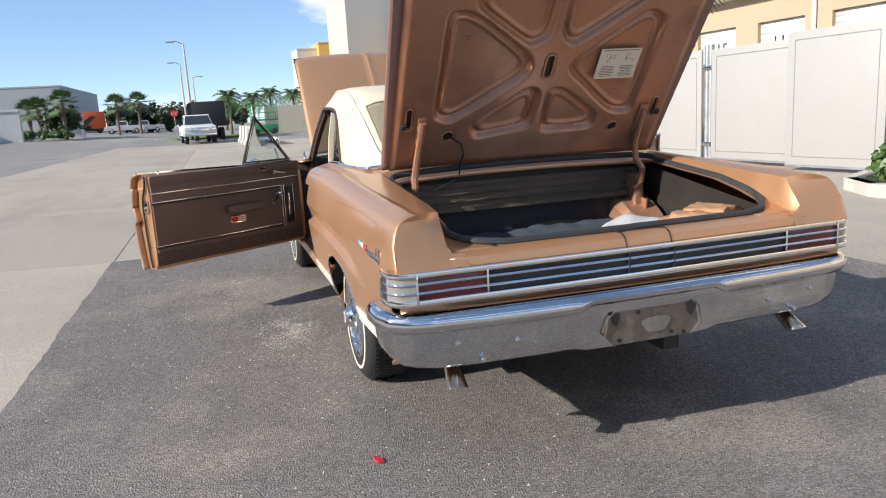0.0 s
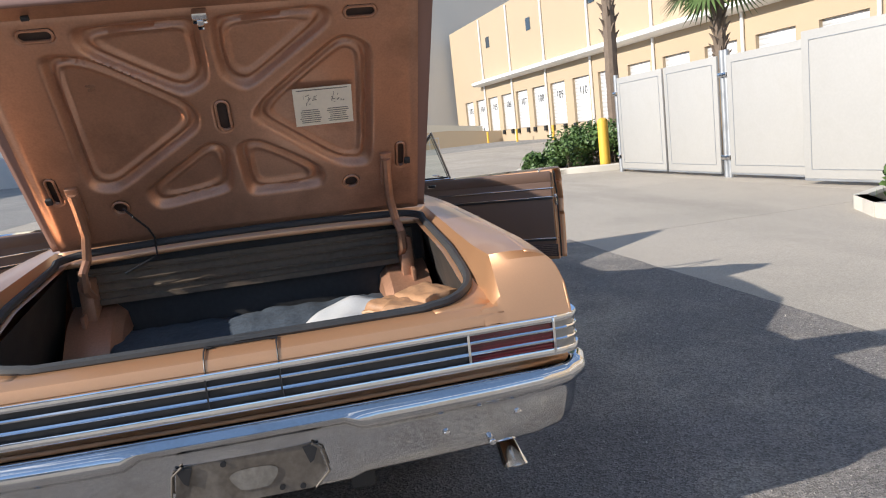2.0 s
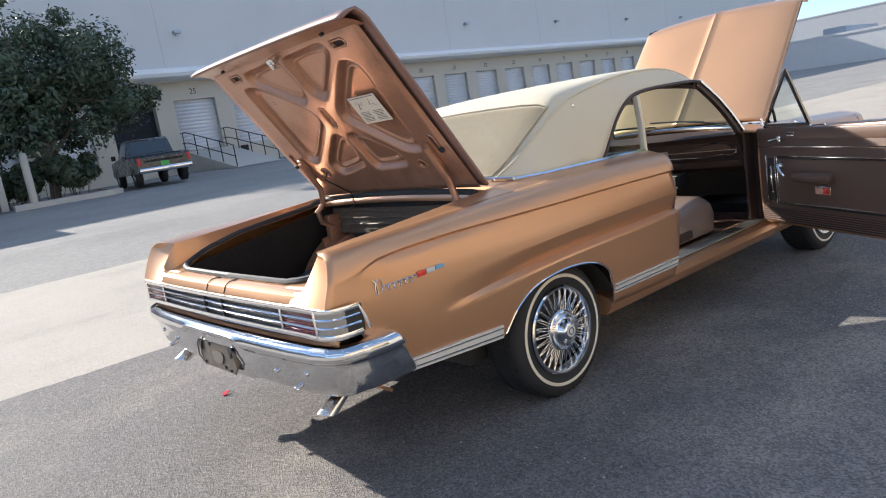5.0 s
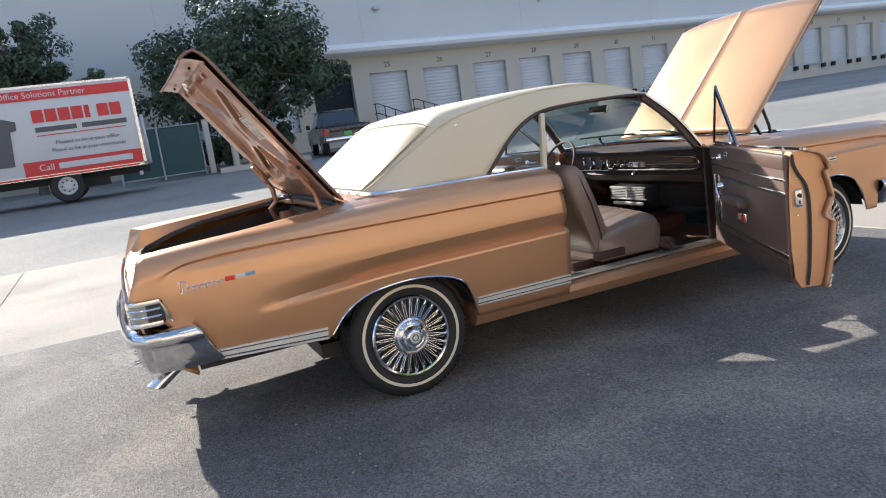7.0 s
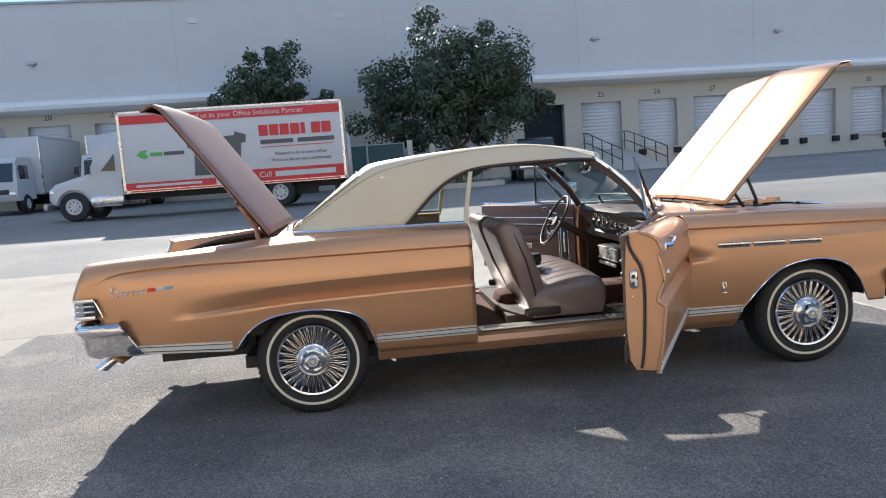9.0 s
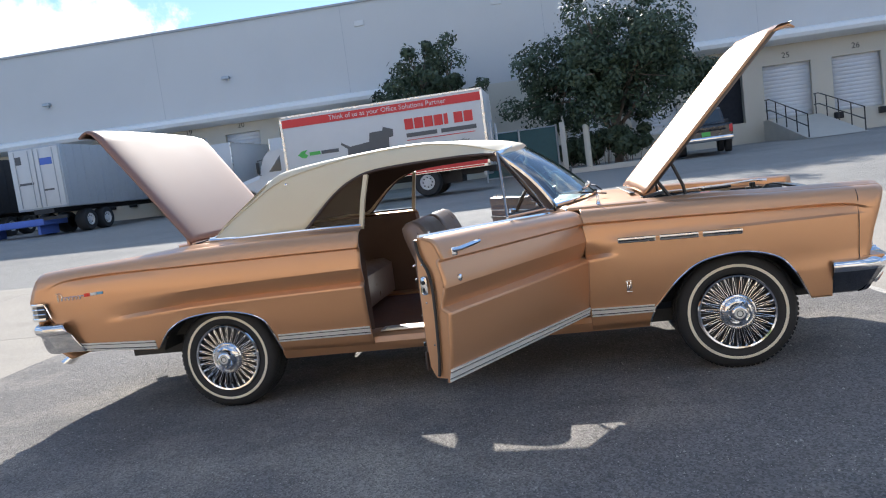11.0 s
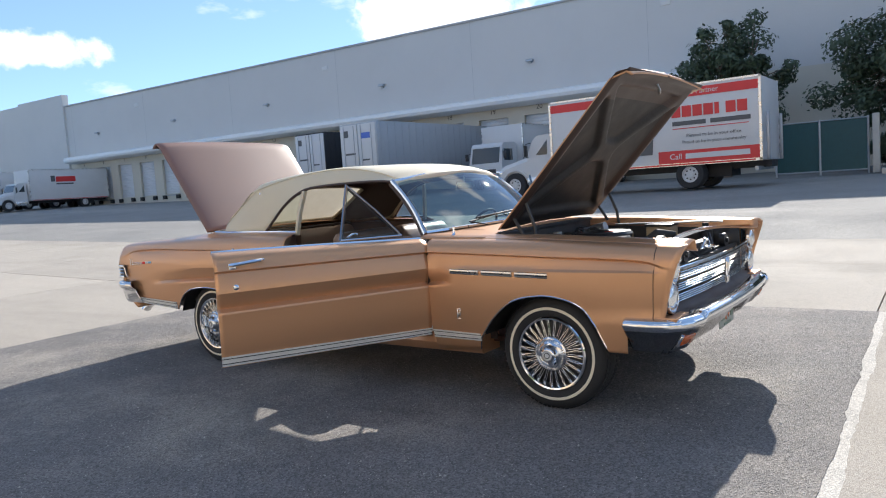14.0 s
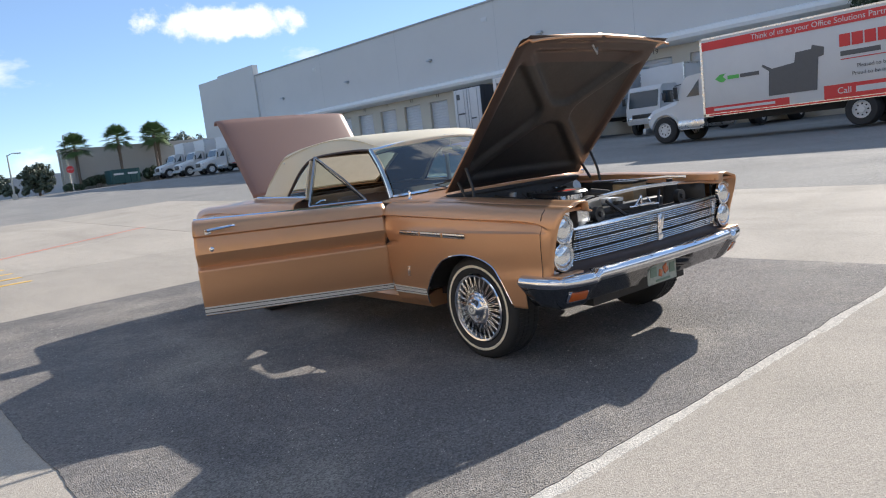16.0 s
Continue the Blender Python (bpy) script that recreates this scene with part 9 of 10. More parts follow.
def oak(at, h, spread, label, seed, leaves=5200, base=2.0, leaf=0.10, mat=None):
    rng = random.Random(seed)
    t = thing("tree", label, "tree", at=(at[0], at[1], H(at[0], at[1])))
    bm = bmesh.new()
    fork = base * 0.8
    tube(bm, [(0, 0, -0.1), (0.05, 0.02, fork * 0.5), (0.1, -0.05, fork)], [0.22, 0.17, 0.14], 10)
    centres = []
    for k in range(9):
        a = k * 2.4 + rng.uniform(-0.3, 0.3)
        rr = spread * rng.uniform(0.30, 0.62)
        top = Vector((rr * math.cos(a), rr * math.sin(a), base + (h - base) * rng.uniform(0.30, 0.80)))
        mid = Vector((top.x * 0.45, top.y * 0.45, fork + (top.z - fork) * 0.55))
        tube(bm, [(0.1, -0.05, fork - 0.1), mid, top], [0.10, 0.07, 0.025], 7)
        centres.append((top, spread * rng.uniform(0.18, 0.30)))
        low = Vector((top.x * 1.25, top.y * 1.25, base + (h - base) * rng.uniform(0.08, 0.30)))
        tube(bm, [mid, low], [0.05, 0.015], 5)
        centres.append((low, spread * rng.uniform(0.15, 0.26)))
        for _ in range(7):
            q = top.lerp(low, rng.uniform(-0.25, 1.0)) + Vector((rng.gauss(0, 1), rng.gauss(0, 1), rng.gauss(0, 0.7))) * spread * 0.20
            q.z = clampf(q.z, base + 0.2, h - 0.1)
            tube(bm, [mid.lerp(top, 0.6), q], [0.035, 0.012], 5)
            centres.append((q, spread * rng.uniform(0.07, 0.17)))
    for _ in range(70):
        # smaller boughs that fill the rounded crown, with gaps between them
        v = Vector((rng.gauss(0, 1), rng.gauss(0, 1), rng.gauss(0, 1))).normalized() * rng.uniform(0.35, 0.92)
        q = Vector((v.x * spread * 0.95, v.y * spread * 0.95, base + (h - base) * (0.48 + 0.50 * v.z)))
        tube(bm, [Vector((q.x * 0.3, q.y * 0.3, fork + (q.z - fork) * 0.6)), q], [0.03, 0.01], 5)
        centres.append((q, spread * rng.uniform(0.12, 0.21)))
    part("trunk", bm, bark, t)
    bm = bmesh.new()
    leaf_cloud(bm, centres, leaves, leaf, rng)
    part("crown", bm, mat or leaf_dark, t, "dense small dark leaves" if mat is None else "small green leaves, greyed in colour for haze")
    return t


oak((-28.9, 3.2), 7.4, 4.7, "broad dark oak tree in front of the warehouse", 3, 42000, 1.85)
oak((-30.8, -5.6), 7.1, 3.0, "dark oak tree behind the sign-written truck", 5, 26000, 1.5)


def shrub(at, rx, ry, h, label, seed, n=1500, size=0.055, mat=None, name="shrub"):
    rng = random.Random(seed)
    t = thing(name, label, "shrub", "planted shrubs", at=(at[0], at[1], H(at[0], at[1])))
    bm = bmesh.new()
    centres = []
    for k in range(14):
        x, y = rng.uniform(-rx, rx), rng.uniform(-ry, ry)
        z = h * rng.uniform(0.35, 0.8)
        tube(bm, [(x * 0.6, y * 0.6, -0.02), (x, y, z)], [0.014, 0.006], 5)
        centres.append(((x, y, z), min(h * 0.38, 0.42) * rng.uniform(0.7, 1.1)))
    parts_of("stem", bm, bark, t)
    bm = bmesh.new()
    leaf_cloud(bm, centres, n, size, rng, 0.6)
    part("foliage", bm, mat or leaf_mid, t)
    return t


kerb_loop("kerb_island", [(5.75, 12.95), (6.6, 12.1), (7.5, 11.55), (9.0, 11.4), (9.6, 13.0), (9.0, 15.5), (7.2, 15.4), (6.0, 14.2)], "low rounded concrete kerb round a planting bed", 0.15)
kerb_loop("kerb_island", [(5.85, 1.55), (6.15, 2.15), (6.9, 2.55), (8.4, 2.6), (8.6, -1.5), (6.6, -1.6), (6.0, -0.6)], "low rounded concrete kerb round a planting bed", 0.15)
soil = material("planting soil", (0.11, 0.085, 0.06), 0.95, 0.0, 0.3, 3.0, 40.0, bump=0.6)
for pts in ([(5.9, 12.95), (6.65, 12.25), (7.5, 11.7), (8.9, 11.55), (9.45, 13.0), (8.9, 15.35), (7.25, 15.25), (6.15, 14.15)], [(6.0, 1.5), (6.25, 2.0), (6.95, 2.4), (8.25, 2.45), (8.45, -1.35), (6.65, -1.45), (6.15, -0.55)]):
    bm = bmesh.new()
    prism(bm, pts, 0.14, Matrix.Translation((0, 0, -0.03)))
    tagged(finish("soil_bed", bm, soil), "dark soil of a planting bed", "soil", kind="structure")
for k, (x, y, rx, ry, h) in enumerate(((6.5, 13.4, 0.5, 0.5, 0.55), (7.2, 13.2, 0.6, 0.6, 0.85), (7.9, 13.1, 0.6, 0.6, 1.10), (8.5, 13.0, 0.6, 0.7, 1.22), (8.0, 14.3, 0.8, 0.6, 1.15), (8.9, 14.3, 0.6, 0.6, 1.25))):
    shrub((x, y), rx, ry, h, "rounded green shrub in a kerbed bed", 20 + k, 1700)
for k, (x, y, rx, ry, h) in enumerate(((6.65, 1.75, 0.40, 0.40, 0.62), (7.3, 1.4, 0.55, 0.6, 0.85), (7.2, 0.3, 0.6, 0.6, 0.8), (7.9, 1.9, 0.4, 0.4, 0.9))):
    shrub((x, y), rx, ry, h, "glossy round-leaved shrub behind the kerb", 40 + k, 900, 0.06)
for k, (x, y, h) in enumerate(((-27.0, 1.4, 1.5), (-26.8, 2.4, 1.95), (-26.8, 3.5, 1.8))):
    shrub((x, y), 0.8, 0.8, h, "dark clipped hedge under the oak", 60 + k, 6500, 0.075, leaf_dark, "hedge")
bm = bmesh.new()
sweep(bm, [(-24.9, 1.0, H(-24.9, 1)), (-24.9, 3.0, H(-24.9, 1)), (-24.9, 4.2, H(-24.9, 1)), (-25.3, 4.7, H(-25, 1)), (-28, 4.8, H(-28, 1))], [(0, -0.05), (0, 0.16), (-0.3, 0.18), (-0.3, -0.05)])
tagged(finish("kerb_strip", bm, kerb_mat), "pale kerb in front of the hedge", "kerb", kind="structure")


def fan_palm(at, h, label, seed, r=1.5, n=34, lean=(0.0, 0.0)):
    rng = random.Random(seed)
    t = thing("palm_tree", label, "palm", at=(at[0], at[1], H(at[0], at[1])))
    bm = bmesh.new()
    pts, rad = [], []
    for k in range(22):
        w = k / 21
        pts.append((lean[0] * w * w, lean[1] * w * w, h * w - 0.1))
        rad.append(0.17 - 0.03 * w + (0.012 if k % 2 else 0.0))
    tube(bm, pts, rad, 10)
    part("trunk", bm, bark, t)
    bm = bmesh.new()
    for k in range(46):
        a, z = k * 2.39996, h * (0.45 + 0.53 * k / 46)
        d = Vector((math.cos(a), math.sin(a), 0))
        p = Vector((lean[0] * (z / h) ** 2, lean[1] * (z / h) ** 2, z)) + d * 0.13
        tube(bm, [p, p + d * 0.07 + Vector((0, 0, 0.14)), p + d * 0.15 + Vector((0, 0, 0.22))], [0.045, 0.035, 0.01], 4)
    part("boot", bm, bark, t, "cut leaf bases on the trunk")
    top = Vector((lean[0], lean[1], h))
    bm = bmesh.new()
    for k in range(n):
        a = k * 2.39996
        el = radians(78 - 118 * (k / n) + rng.uniform(-8, 8))
        d = Vector((math.cos(a) * math.cos(el), math.sin(a) * math.cos(el), math.sin(el)))
        stalk = top + d * r * 0.55 + Vector((0, 0, -0.10 * r))
        tube(bm, [top, top + d * r * 0.3, stalk], [0.022, 0.016, 0.010], 4)
        side = d.cross(Vector((0, 0, 1)))
        side = side.normalized() if side.length > 0.05 else Vector((1, 0, 0))
        up = side.cross(d)
        for j in range(18):
            g = radians(-95 + 190 * j / 17)
            v = (d * math.cos(g) + side * math.sin(g)).normalized()
            l = r * 0.62 * (0.75 + 0.25 * math.cos(g)) * rng.uniform(0.9, 1.05)
            wv = v.cross(up).normalized() * 0.028 * r
            m1 = stalk + v * l * 0.5 + up * 0.03
            e = stalk + v * l + Vector((0, 0, -0.20 * l))
            q = [bm.verts.new(stalk), bm.verts.new(m1 + wv), bm.verts.new(e), bm.verts.new(m1 - wv)]
            bm.faces.new(q)
    part("crown", bm, leaf_palm, t, "fan-shaped green fronds")
    return t


def feather_palm(at, h, label, seed, r=2.2, n=16):
    rng = random.Random(seed)
    t = thing("palm_tree", label, "palm", "palms at the lot end", at=(at[0], at[1], H(at[0], at[1])))
    bm = bmesh.new()
    tube(bm, [(0, 0, -0.1), (0.06, 0, h * 0.5), (0.0, 0, h)], [0.16, 0.12, 0.10], 8)
    part("trunk", bm, bark, t)
    bm = bmesh.new()
    for k in range(n):
        a = k * 2.39996
        el = radians(70 - 85 * (k / n))
        d = Vector((math.cos(a) * math.cos(el), math.sin(a) * math.cos(el), math.sin(el)))
        prev = None
        pts = []
        for j in range(8):
            w = j / 7
            pts.append(Vector((0, 0, h)) + d * r * w + Vector((0, 0, -0.75 * r * w * w * (0.6 + 0.5 * math.cos(el)))))
        tube(bm, pts, [0.025, 0.022, 0.02, 0.017, 0.014, 0.011, 0.008, 0.004], 4)
        for j in range(1, 8):
            way = (pts[j] - pts[j - 1]).normalized()
            side = way.cross(Vector((0, 0, 1))).normalized()
            for b in range(3):
                p = pts[j - 1].lerp(pts[j], b / 3.0)
                for s in (-1, 1):
                    l = r * 0.26 * math.sin(math.pi * clampf((j - 1 + b / 3) / 7 * 0.85 + 0.12, 0, 1))
                    e = p + side * s * l + way * l * 0.5 + Vector((0, 0, -0.35 * l))
                    wv = way * 0.045 * r * 0.5
                    bm.faces.new([bm.verts.new(p - wv * 0.4), bm.verts.new(p.lerp(e, 0.5) + wv), bm.verts.new(e), bm.verts.new(p.lerp(e, 0.5) - wv)])
    part("crown", bm, leaf_palm, t, "arching feathery fronds")
    return t


fan_palm((8.6, 13.5), 7.2, "tall cabbage palm with a rough trunk", 2, 1.6, lean=(0.1, 0.0))
fan_palm((11.4, 12.9), 4.75, "cabbage palm behind the white gates", 3, 1.55)
for k, (x, y, h) in enumerate(((0.2, 68.5, 3.6), (2.6, 72.0, 3.4), (4.6, 75.0, 3.9), (6.8, 73.0, 3.6), (9.2, 77.0, 4.2), (11.8, 78.0, 4.4), (14.0, 82.0, 5.6), (16.4, 84.0, 6.0), (18.2, 83.0, 6.4))):
    feather_palm((x, y), h, "feathery palm behind the tan wall", 70 + k, 2.3)
for k, (x, y, h) in enumerate(((-13.2, 98.0, 3.9), (-11.0, 103.0, 4.3), (-15.6, 76.0, 3.6), (-18.6, 80.0, 3.0), (-20.4, 84.0, 2.9))):
    fan_palm((x, y), h, "distant cabbage palm by the trailers", 90 + k, 1.8, 22)
for k, (x, y, h) in enumerate(((-18.7, -92.0, 5.3), (-23.8, -92.0, 5.9), (-28.0, -91.0, 5.9), (-29.2, -93.5, 5.8))):
    fan_palm((x, y), h, "cabbage palm in front of the far wall", 110 + k, 2.05, 40)
for k, (x, y, h, s) in enumerate(((-15.2, -98.0, 4.3, 2.4), (-32.0, -101.0, 7.2, 3.0), (-35.5, -101.0, 6.8, 3.0), (-11.0, -104.0, 3.4, 2.4), (-7.0, -102.0, 3.0, 2.4), (-2.5, -104.0, 3.4, 2.6), (2.0, -104.0, 3.2, 2.8))):
    # far trees take the leaf colour with haze mixed into it
    oak((x, y), h, s, "roadside tree past the lot, haze put into its leaf colour", 130 + k, 4200, 0.9, 0.22, leaf_hazy)
for k, (x, w, h) in enumerate(((-13.5, 2.6, 2.0), (-9.0, 2.8, 2.3), (-4.0, 2.8, 2.1), (1.0, 2.8, 2.4), (6.0, 2.8, 2.2))):
    shrub((x, -97.0 + 0.4 * (k % 2)), w, 1.0, h, "grey green bushes behind the grass verge", 170 + k, 2600, 0.20, leaf_hazy, "bush")
for k, (x, w) in enumerate(((-20.6, 1.5), (-28.6, 1.5), (-31.2, 1.5))):
    shrub((x, -94.2), w, 0.6, 1.7, "dark clipped hedge before the far wall", 180 + k, 2600, 0.16, leaf_dark, "hedge")
bm = bmesh.new()
loft(bm, [[(x, y, H(x, y) + 0.03) for x in steps(-16.5, 14.0, 20)] for y in (-95.8, -94.0, -92.2)])
tagged(finish("grass_verge", bm, verge_grass), "green grass verge beside the road", "verge", kind="structure")
oak((-16.2, 78.0), 3.4, 2.2, "dark round tree by the white wall", 150, 4200, 0.8, 0.22)
for k, (x, y) in enumerate(((-8.0, 118.0), (-4.0, 120.0), (0.5, 112.0), (-11.5, 121.0), (-14.5, 118.0))):
    oak((x, y), 4.6, 3.4, "dark distant tree at the lot end", 160 + k, 3600, 0.9, 0.30)

for k, (x, y, rx, h) in enumerate(((-20.6, -93.6, 1.6, 1.7), (-26.6, -93.4, 1.8, 2.0), (-29.6, -93.2, 1.8, 2.2), (-17.6, -91.5, 1.2, 0.9))):
    shrub((x, y), rx, 0.7, h, "dark clipped hedge along the tan wall", 180 + k, 2600, 0.16, leaf_dark, "hedge")
for k, (x, y) in enumerate(((-20.5, 73.5), (-18.0, 74.5), (-15.8, 75.0))):
    shrub((x, y), 1.3, 0.8, 1.0, "low green hedge before the white wall", 190 + k, 2000, 0.12, leaf_mid, "hedge")
dumpster((-23.2, -90.2), 92, 3.4, "dark green waste container by the far wall")

bm = bmesh.new()
prism(bm, [(-4.5, 60.0), (3.2, 60.0), (3.2, 67.0), (-6.0, 69.0)], 0.12, Matrix.Translation((0, 0, H(0, 64) - 0.02)))
tagged(finish("grass_verge", bm, grass_mat), "green lawn strip behind a kerb", "grass", kind="structure")
bm = bmesh.new()
prism(bm, [(-19.0, -89.0), (60.0, -82.0), (60.0, -140.0), (-19.0, -140.0)], 0.10, Matrix.Translation((0, 0, H(0, -90) - 0.02)))
tagged(finish("grass_verge", bm, grass_mat), "green lawn beyond the lot", "grass", kind="structure")

# ---- distant buildings and trailers ----
def far_block(name, c, s, mat, label, cat, rz=0.0, windows=0):
    t = thing(name, label, cat, kind="structure" if cat == "building" else "", at=(c[0], c[1], H(c[0], c[1])), rz=rz)
    bm = bmesh.new()
    box(bm, (0, 0, s[2] / 2 - 0.3), (s[0], s[1], s[2] + 0.6))
    part("wall", bm, mat, t)
    bm = bmesh.new()
    box(bm, (0, 0, s[2] + 0.06), (s[0] + 0.15, s[1] + 0.15, 0.22))
    part("parapet", bm, mat, t)
    for k in range(windows):
        bm = bmesh.new()
        box(bm, (-s[0] / 2 + s[0] * (k + 0.5) / windows, -s[1] / 2 - 0.02, s[2] * 0.55), (s[0] / windows * 0.6, 0.06, s[2] * 0.3))
        part("window", bm, truck_glass, t)
    return t


far_block("far_building", (-42.0, 150.0), (34.0, 40.0, 7.6), far_grey, "grey warehouse at the far end of the yard", "building")
far_block("far_building", (-18.4, 156.0), (2.6, 4.0, 6.3), far_grey, "dark corner tower of the far warehouse", "building")
far_block("far_building", (20.5, 128.0), (6.5, 10.0, 13.5), yellow_wall, "ochre and cream building beyond the palms", "building", 0, 2)
far_block("far_building", (15.6, 130.0), (3.6, 9.0, 12.8), beige_low, "cream side of the ochre building", "building")
far_block("far_wall", (-28.6, -95.7), (22.0, 0.6, 4.9), far_pale, "tall grey tan wall at the south end of the yard", "building", -4)
far_block("wall_pier", (-18.3, -95.4), (1.2, 1.2, 5.1), far_pale, "pale pier at the end of the far wall", "building", -4)
far_block("far_building", (-14.0, -165.0), (70.0, 12.0, 4.2), far_grey, "low grey building far beyond the trees", "building")
far_block("white_wall", (-29.5, 71.0), (22.0, 1.0, 2.6), white_paint, "long white yard wall by the north lane", "building", 4)
far_block("white_wall", (-17.0, 84.0), (3.4, 4.0, 2.4), white_paint, "white walled bay by the lane", "building", 4)


def orange_trailer(at, l, label):
    t = thing("orange_trailer", label, "trailer", "orange trailers", at=(at[0], at[1], H(at[0], at[1])), rz=8)
    bm = bmesh.new()
    box(bm, (0, 0, 2.0), (l, 2.4, 2.5), bevel=0.03)
    part("trailer_box", bm, orange_paint, t)
    bm = bmesh.new()
    prism(bm, [(-l * 0.35, -0.9), (-l * 0.05, -0.9), (l * 0.25, 0.3), (l * 0.10, 0.5), (-l * 0.1, -0.2)], 0.02, pose(0, -1.21, 2.2, 90, 0, 0))
    part("dark_stripe", bm, black_paint, t)
    bm = bmesh.new()
    box(bm, (0, 0, 0.6), (l * 0.9, 1.2, 0.3))
    part("chassis", bm, truck_dark, t)
    for x in (-l * 0.3, l * 0.3):
        for y in (-0.9, 0.9):
            bm = bmesh.new()
            lathe(bm, [(0.0, -0.13), (0.4, -0.13), (0.45, 0), (0.4, 0.13), (0.0, 0.13)], 16, "y", (x, y, 0.45))
            part("wheel", bm, rubber, t)


orange_trailer((-19.6, 117.0), 4.8, "orange box trailer with a dark stripe, far off")
orange_trailer((-15.6, 122.0), 4.2, "orange rental trailer with a dark stripe beyond the lane")
orange_trailer((-9.8, 122.0), 4.6, "orange box trailer at the lot end")
pickup((-14.2, 112.0), 95, white_paint, "white van-like pickup by the orange trailers")
pickup((-11.6, 116.0), 95, blue_grey, "grey pickup parked at the lot end")

# ---- small things ----
# grey felt mat and cloths in the trunk
rng = random.Random(21)
bm = bmesh.new()
rows = []
for j in range(41):
    row = []
    for i in range(61):
        x, y = -0.50 + 1.08 * i / 60, -2.44 + 0.80 * j / 40
        quilt = 0.007 * max(0.0, 1 - abs(math.sin(x * 7.5)) / 0.07) + 0.007 * max(0.0, 1 - abs(math.sin(y * 9)) / 0.09)
        z = 0.55 + 0.012 * noise.noise(Vector((x * 4, y * 4, 1.0))) + 0.010 * noise.noise(Vector((x * 13, y * 13, 4.0))) + 0.12 * soft((y + 2.35) / 0.72) - quilt
        row.append((x, y, z))
    rows.append(row)
loft(bm, rows)
matt = tagged(finish("trunk_mat", bm, mat_grey, angle=60), "crumpled grey blue felt mat in the trunk", "mat")
thick(matt, 0.012, 1)
bm = bmesh.new()
rows = []
for j in range(25):
    row = []
    for i in range(33):
        u, v = i / 32, j / 24
        x, y = 0.12 + 0.46 * u, -2.49 + 0.46 * v + 0.05 * math.sin(u * 4)
        z = 0.60 + 0.15 * math.sin(math.pi * (0.1 + 0.8 * u)) * (0.4 + 0.6 * v) + 0.025 * noise.noise(Vector((x * 9, y * 9, 7.0))) - 0.10 * (1 - v) * (1 - u)
        row.append((x, y, z))
    rows.append(row)
loft(bm, rows)
cl = tagged(finish("canvas_cloth", bm, cloth_white, angle=60), "off-white canvas cloth draped in the trunk", "cloth")
thick(cl, 0.008, 1)
# soft leather bag: folded flaps with piped edges


def bag_flap(x0, x1, y0, y1, z0, lift, seed, turn):
    b = bmesh.new()
    rows = []
    for j in range(19):
        row = []
        for i in range(25):
            u, v = i / 24, j / 18
            a, c = x0 + (x1 - x0) * u, y0 + (y1 - y0) * v
            mx, my = (x0 + x1) / 2, (y0 + y1) / 2
            co, si = math.cos(turn), math.sin(turn)
            px, py = mx + (a - mx) * co - (c - my) * si, my + (a - mx) * si + (c - my) * co
            edge = min(u, 1 - u, v, 1 - v)
            pz = z0 + lift * math.sin(math.pi * u) * math.sin(math.pi * (0.2 + 0.6 * v)) + 0.014 * noise.noise(Vector((px * 6, py * 6, seed))) + 0.008 * noise.noise(Vector((px * 25, py * 25, seed))) - 0.022 * soft(1 - edge / 0.06)
            row.append(Vector((px, py, pz)))
        rows.append(row)
    loft(b, rows)
    rim = rows[0] + [r[-1] for r in rows[1:]] + rows[-1][::-1][1:] + [r[0] for r in rows[::-1][1:]]
    return b, rim


bag = None
for x0, x1, y0, y1, z0, lift, seed, turn in ((0.38, 0.63, -2.44, -2.14, 0.755, 0.016, 3.0, 0.1), (0.41, 0.60, -2.43, -2.26, 0.784, 0.008, 9.0, -0.35), (0.48, 0.63, -2.38, -2.18, 0.797, 0.010, 15.0, 0.4), (0.39, 0.54, -2.38, -2.20, 0.778, 0.010, 21.0, 0.7)):
    bm, rim = bag_flap(x0, x1, y0, y1, z0, lift, seed, turn)
    if bag is None:
        bag = tagged(finish("leather_bag", bm, leather_tan, angle=60), "soft tan leather bag lying on the cloth", "bag")
        thick(bag, 0.02, -1)
    else:
        ob = finish("flap", bm, leather_tan, bag, angle=60)
        thick(ob, 0.008, -1)
    bm = bmesh.new()
    tube(bm, rim, 0.0045, 5)
    finish("piping", bm, leather_pale, bag)

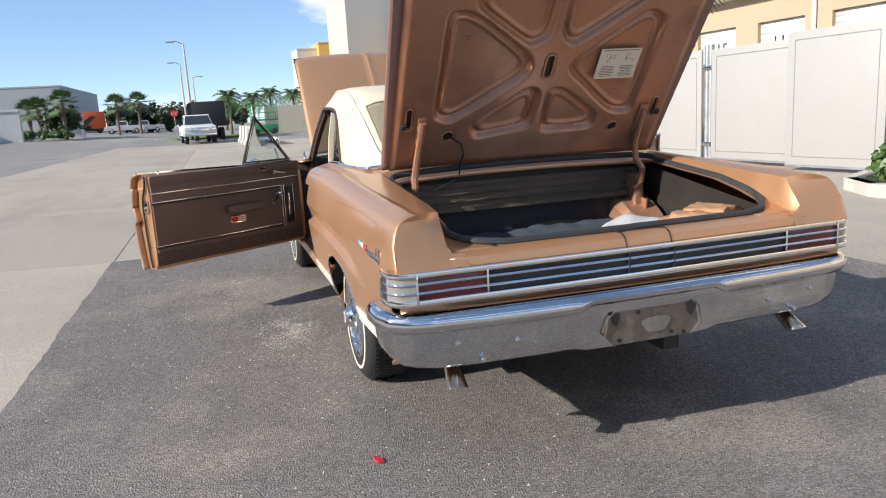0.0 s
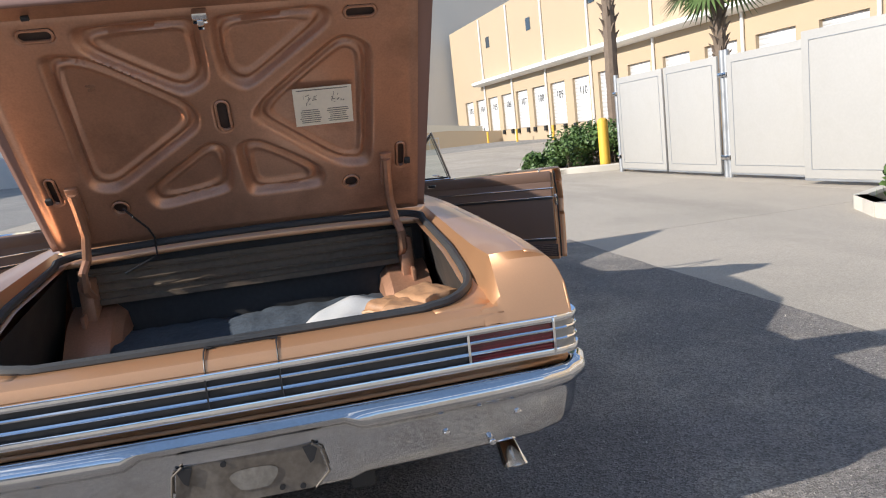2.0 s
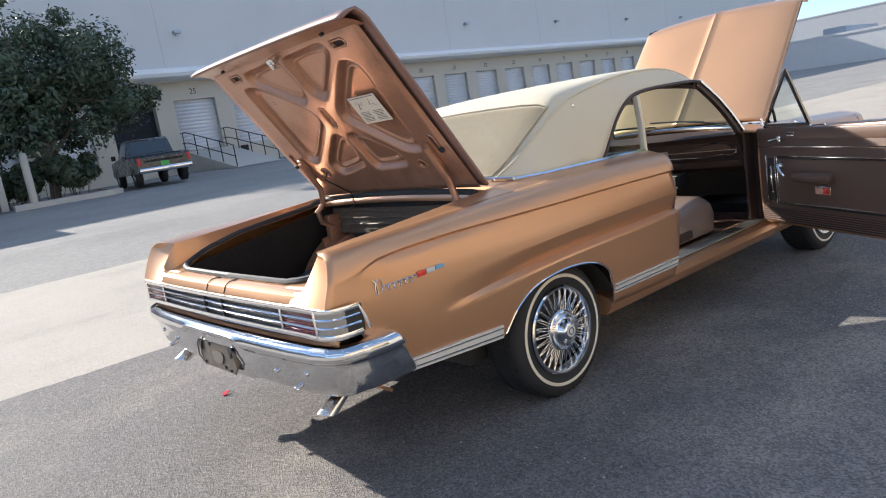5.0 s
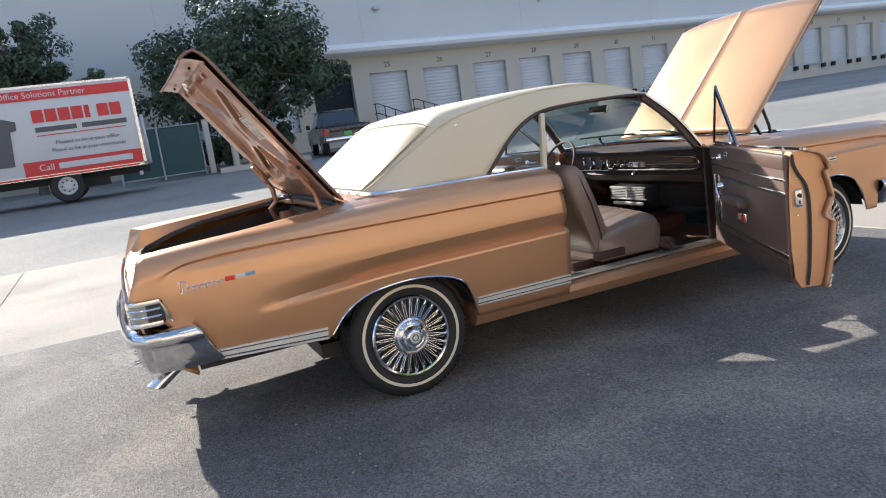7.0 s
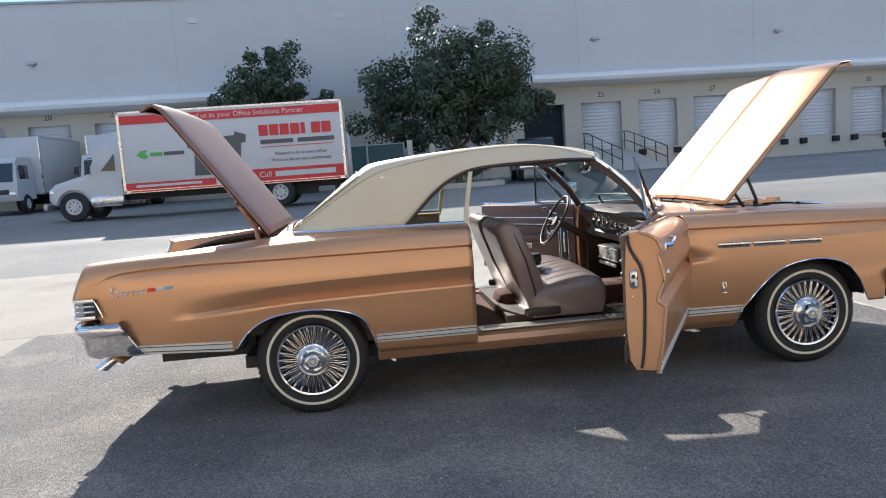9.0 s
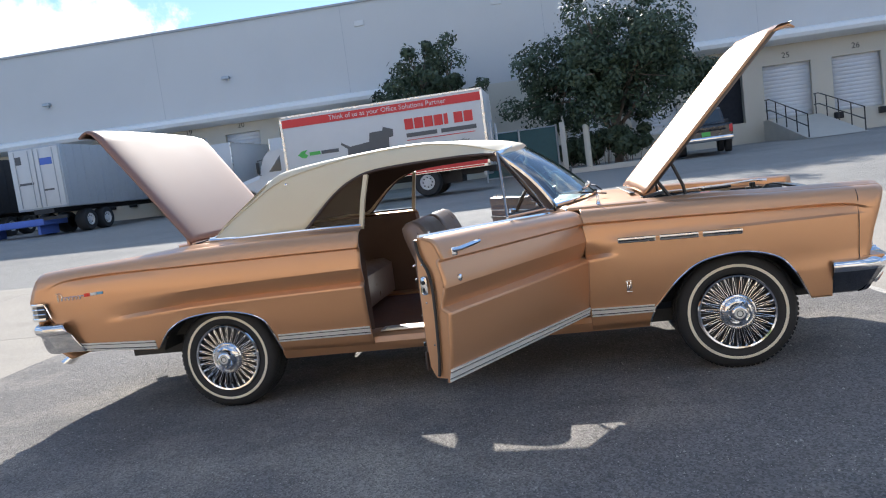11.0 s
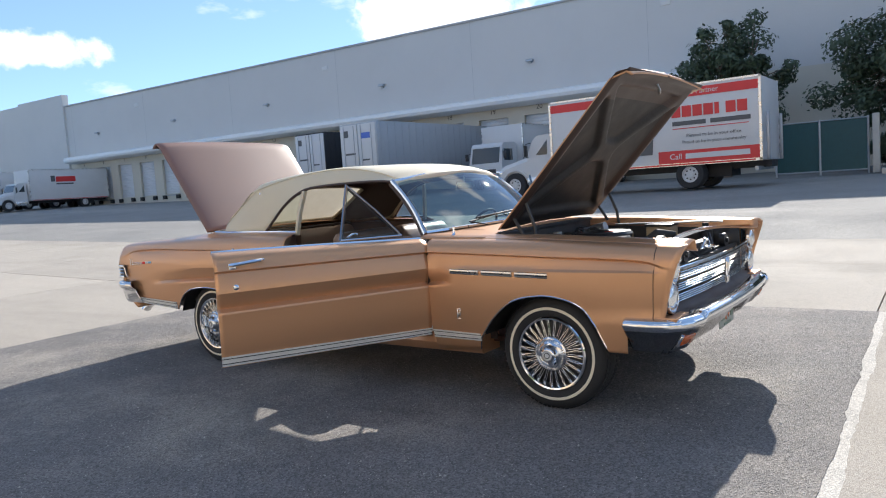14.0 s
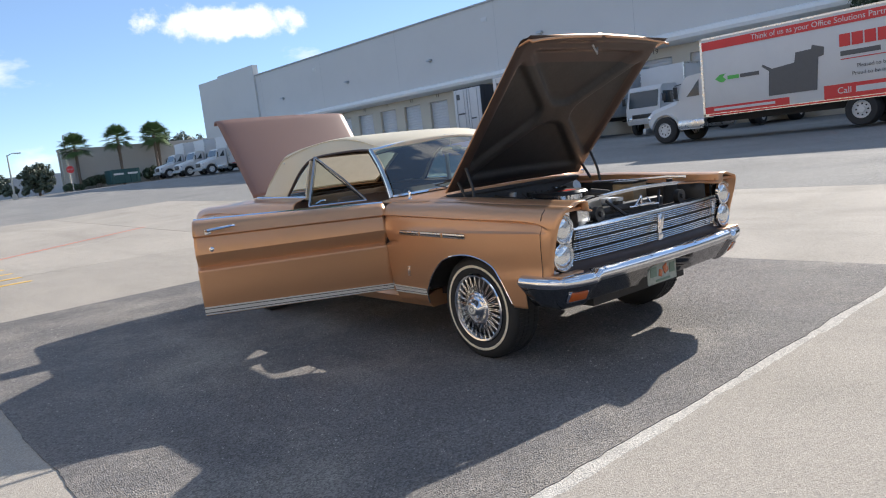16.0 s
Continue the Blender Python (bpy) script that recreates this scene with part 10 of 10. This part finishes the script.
# red leaf, pale grit and litter on the asphalt
bm = bmesh.new()
prism(bm, [(0, -0.024), (0.013, -0.012), (0.009, 0.010), (0.016, 0.018), (0, 0.028), (-0.012, 0.012), (-0.016, -0.010)], 0.006, pose(-0.93, -2.35, 0.012, 12, 6, 40))
tagged(finish("fallen_leaf", bm, leaf_red, smooth=False), "small red leaf lying on the asphalt", "leaf")
rng = random.Random(8)
bm = bmesh.new()
x0, x1, y0, y1 = PATCH
for k in range(15000):
    x, y = rng.uniform(x0 + 0.05, x1 - 0.05), rng.uniform(y0 + 0.05, y1 - 0.05)
    if noise.noise(Vector((x * 1.3, y * 1.3, 5.0))) < rng.uniform(-0.6, 0.5):
        continue
    s = rng.uniform(0.0016, 0.0046) * (1.9 if rng.random() < 0.06 else 1)
    a = rng.uniform(0, 6.28)
    vs = [bm.verts.new((x + s * math.cos(a + q) * rng.uniform(0.7, 1.2), y + s * math.sin(a + q) * rng.uniform(0.7, 1.2), 0.005)) for q in (0, 2.1, 4.2)]
    t = bm.verts.new((x, y, 0.005 + s * 0.9))
    for p in range(3):
        bm.faces.new((vs[p], vs[(p + 1) % 3], t))
# a spill of sand beside the car
for k in range(2600):
    x, y = -1.06 + rng.gauss(0, 0.09), -0.50 + rng.gauss(0, 0.22)
    x += 0.10 * (y + 0.5)
    if x > -0.86 or noise.noise(Vector((x * 9, y * 5, 2.0))) < rng.uniform(-0.5, 0.3):
        continue
    s = rng.uniform(0.0022, 0.0055)
    a = rng.uniform(0, 6.28)
    vs = [bm.verts.new((x + s * math.cos(a + q), y + s * math.sin(a + q), 0.005)) for q in (0, 2.1, 4.2)]
    t = bm.verts.new((x, y, 0.005 + s * 0.5))
    for p in range(3):
        bm.faces.new((vs[p], vs[(p + 1) % 3], t))
grit_mat = material("pale grit", (0.44, 0.41, 0.36), 0.8, 0.0, 0.3, 30.0, 300.0)
tagged(finish("grit", bm, grit_mat, smooth=False), "pale loose grit scattered over the asphalt", "grit", kind="stuff")
# painted lines on the concrete
bm = bmesh.new()
a, b = Vector((2.9, -11.4, 0)), Vector((-3.5, -16.6, 0))
d = (b - a).normalized()
n = Vector((-d.y, d.x, 0)) * 0.06
loft(bm, [[(a + d * k - n) + Vector((0, 0, H(*(a + d * k).xy) + 0.004)), (a + d * k + n) + Vector((0, 0, H(*(a + d * k).xy) + 0.004))] for k in steps(0, 8, 16)])
tagged(finish("red_line", bm, red_line), "worn red line painted on the concrete", "marking", kind="structure")
bm = bmesh.new()
for k in range(4):
    box(bm, (4.6 + 0.02 * k, -5.2 - 0.24 * k, 0.003), (1.5, 0.12, 0.004), rot=(0, 0, 8))
for k in range(4):
    box(bm, (2.5, -7.8 - 0.85 * k, 0.003 + H(2.5, -7.8 - 0.85 * k)), (1.8, 0.14, 0.004), rot=(0, 0, 4))
tagged(finish("yellow_hatching", bm, yellow_paint), "yellow hatching painted on the concrete", "marking", kind="structure")
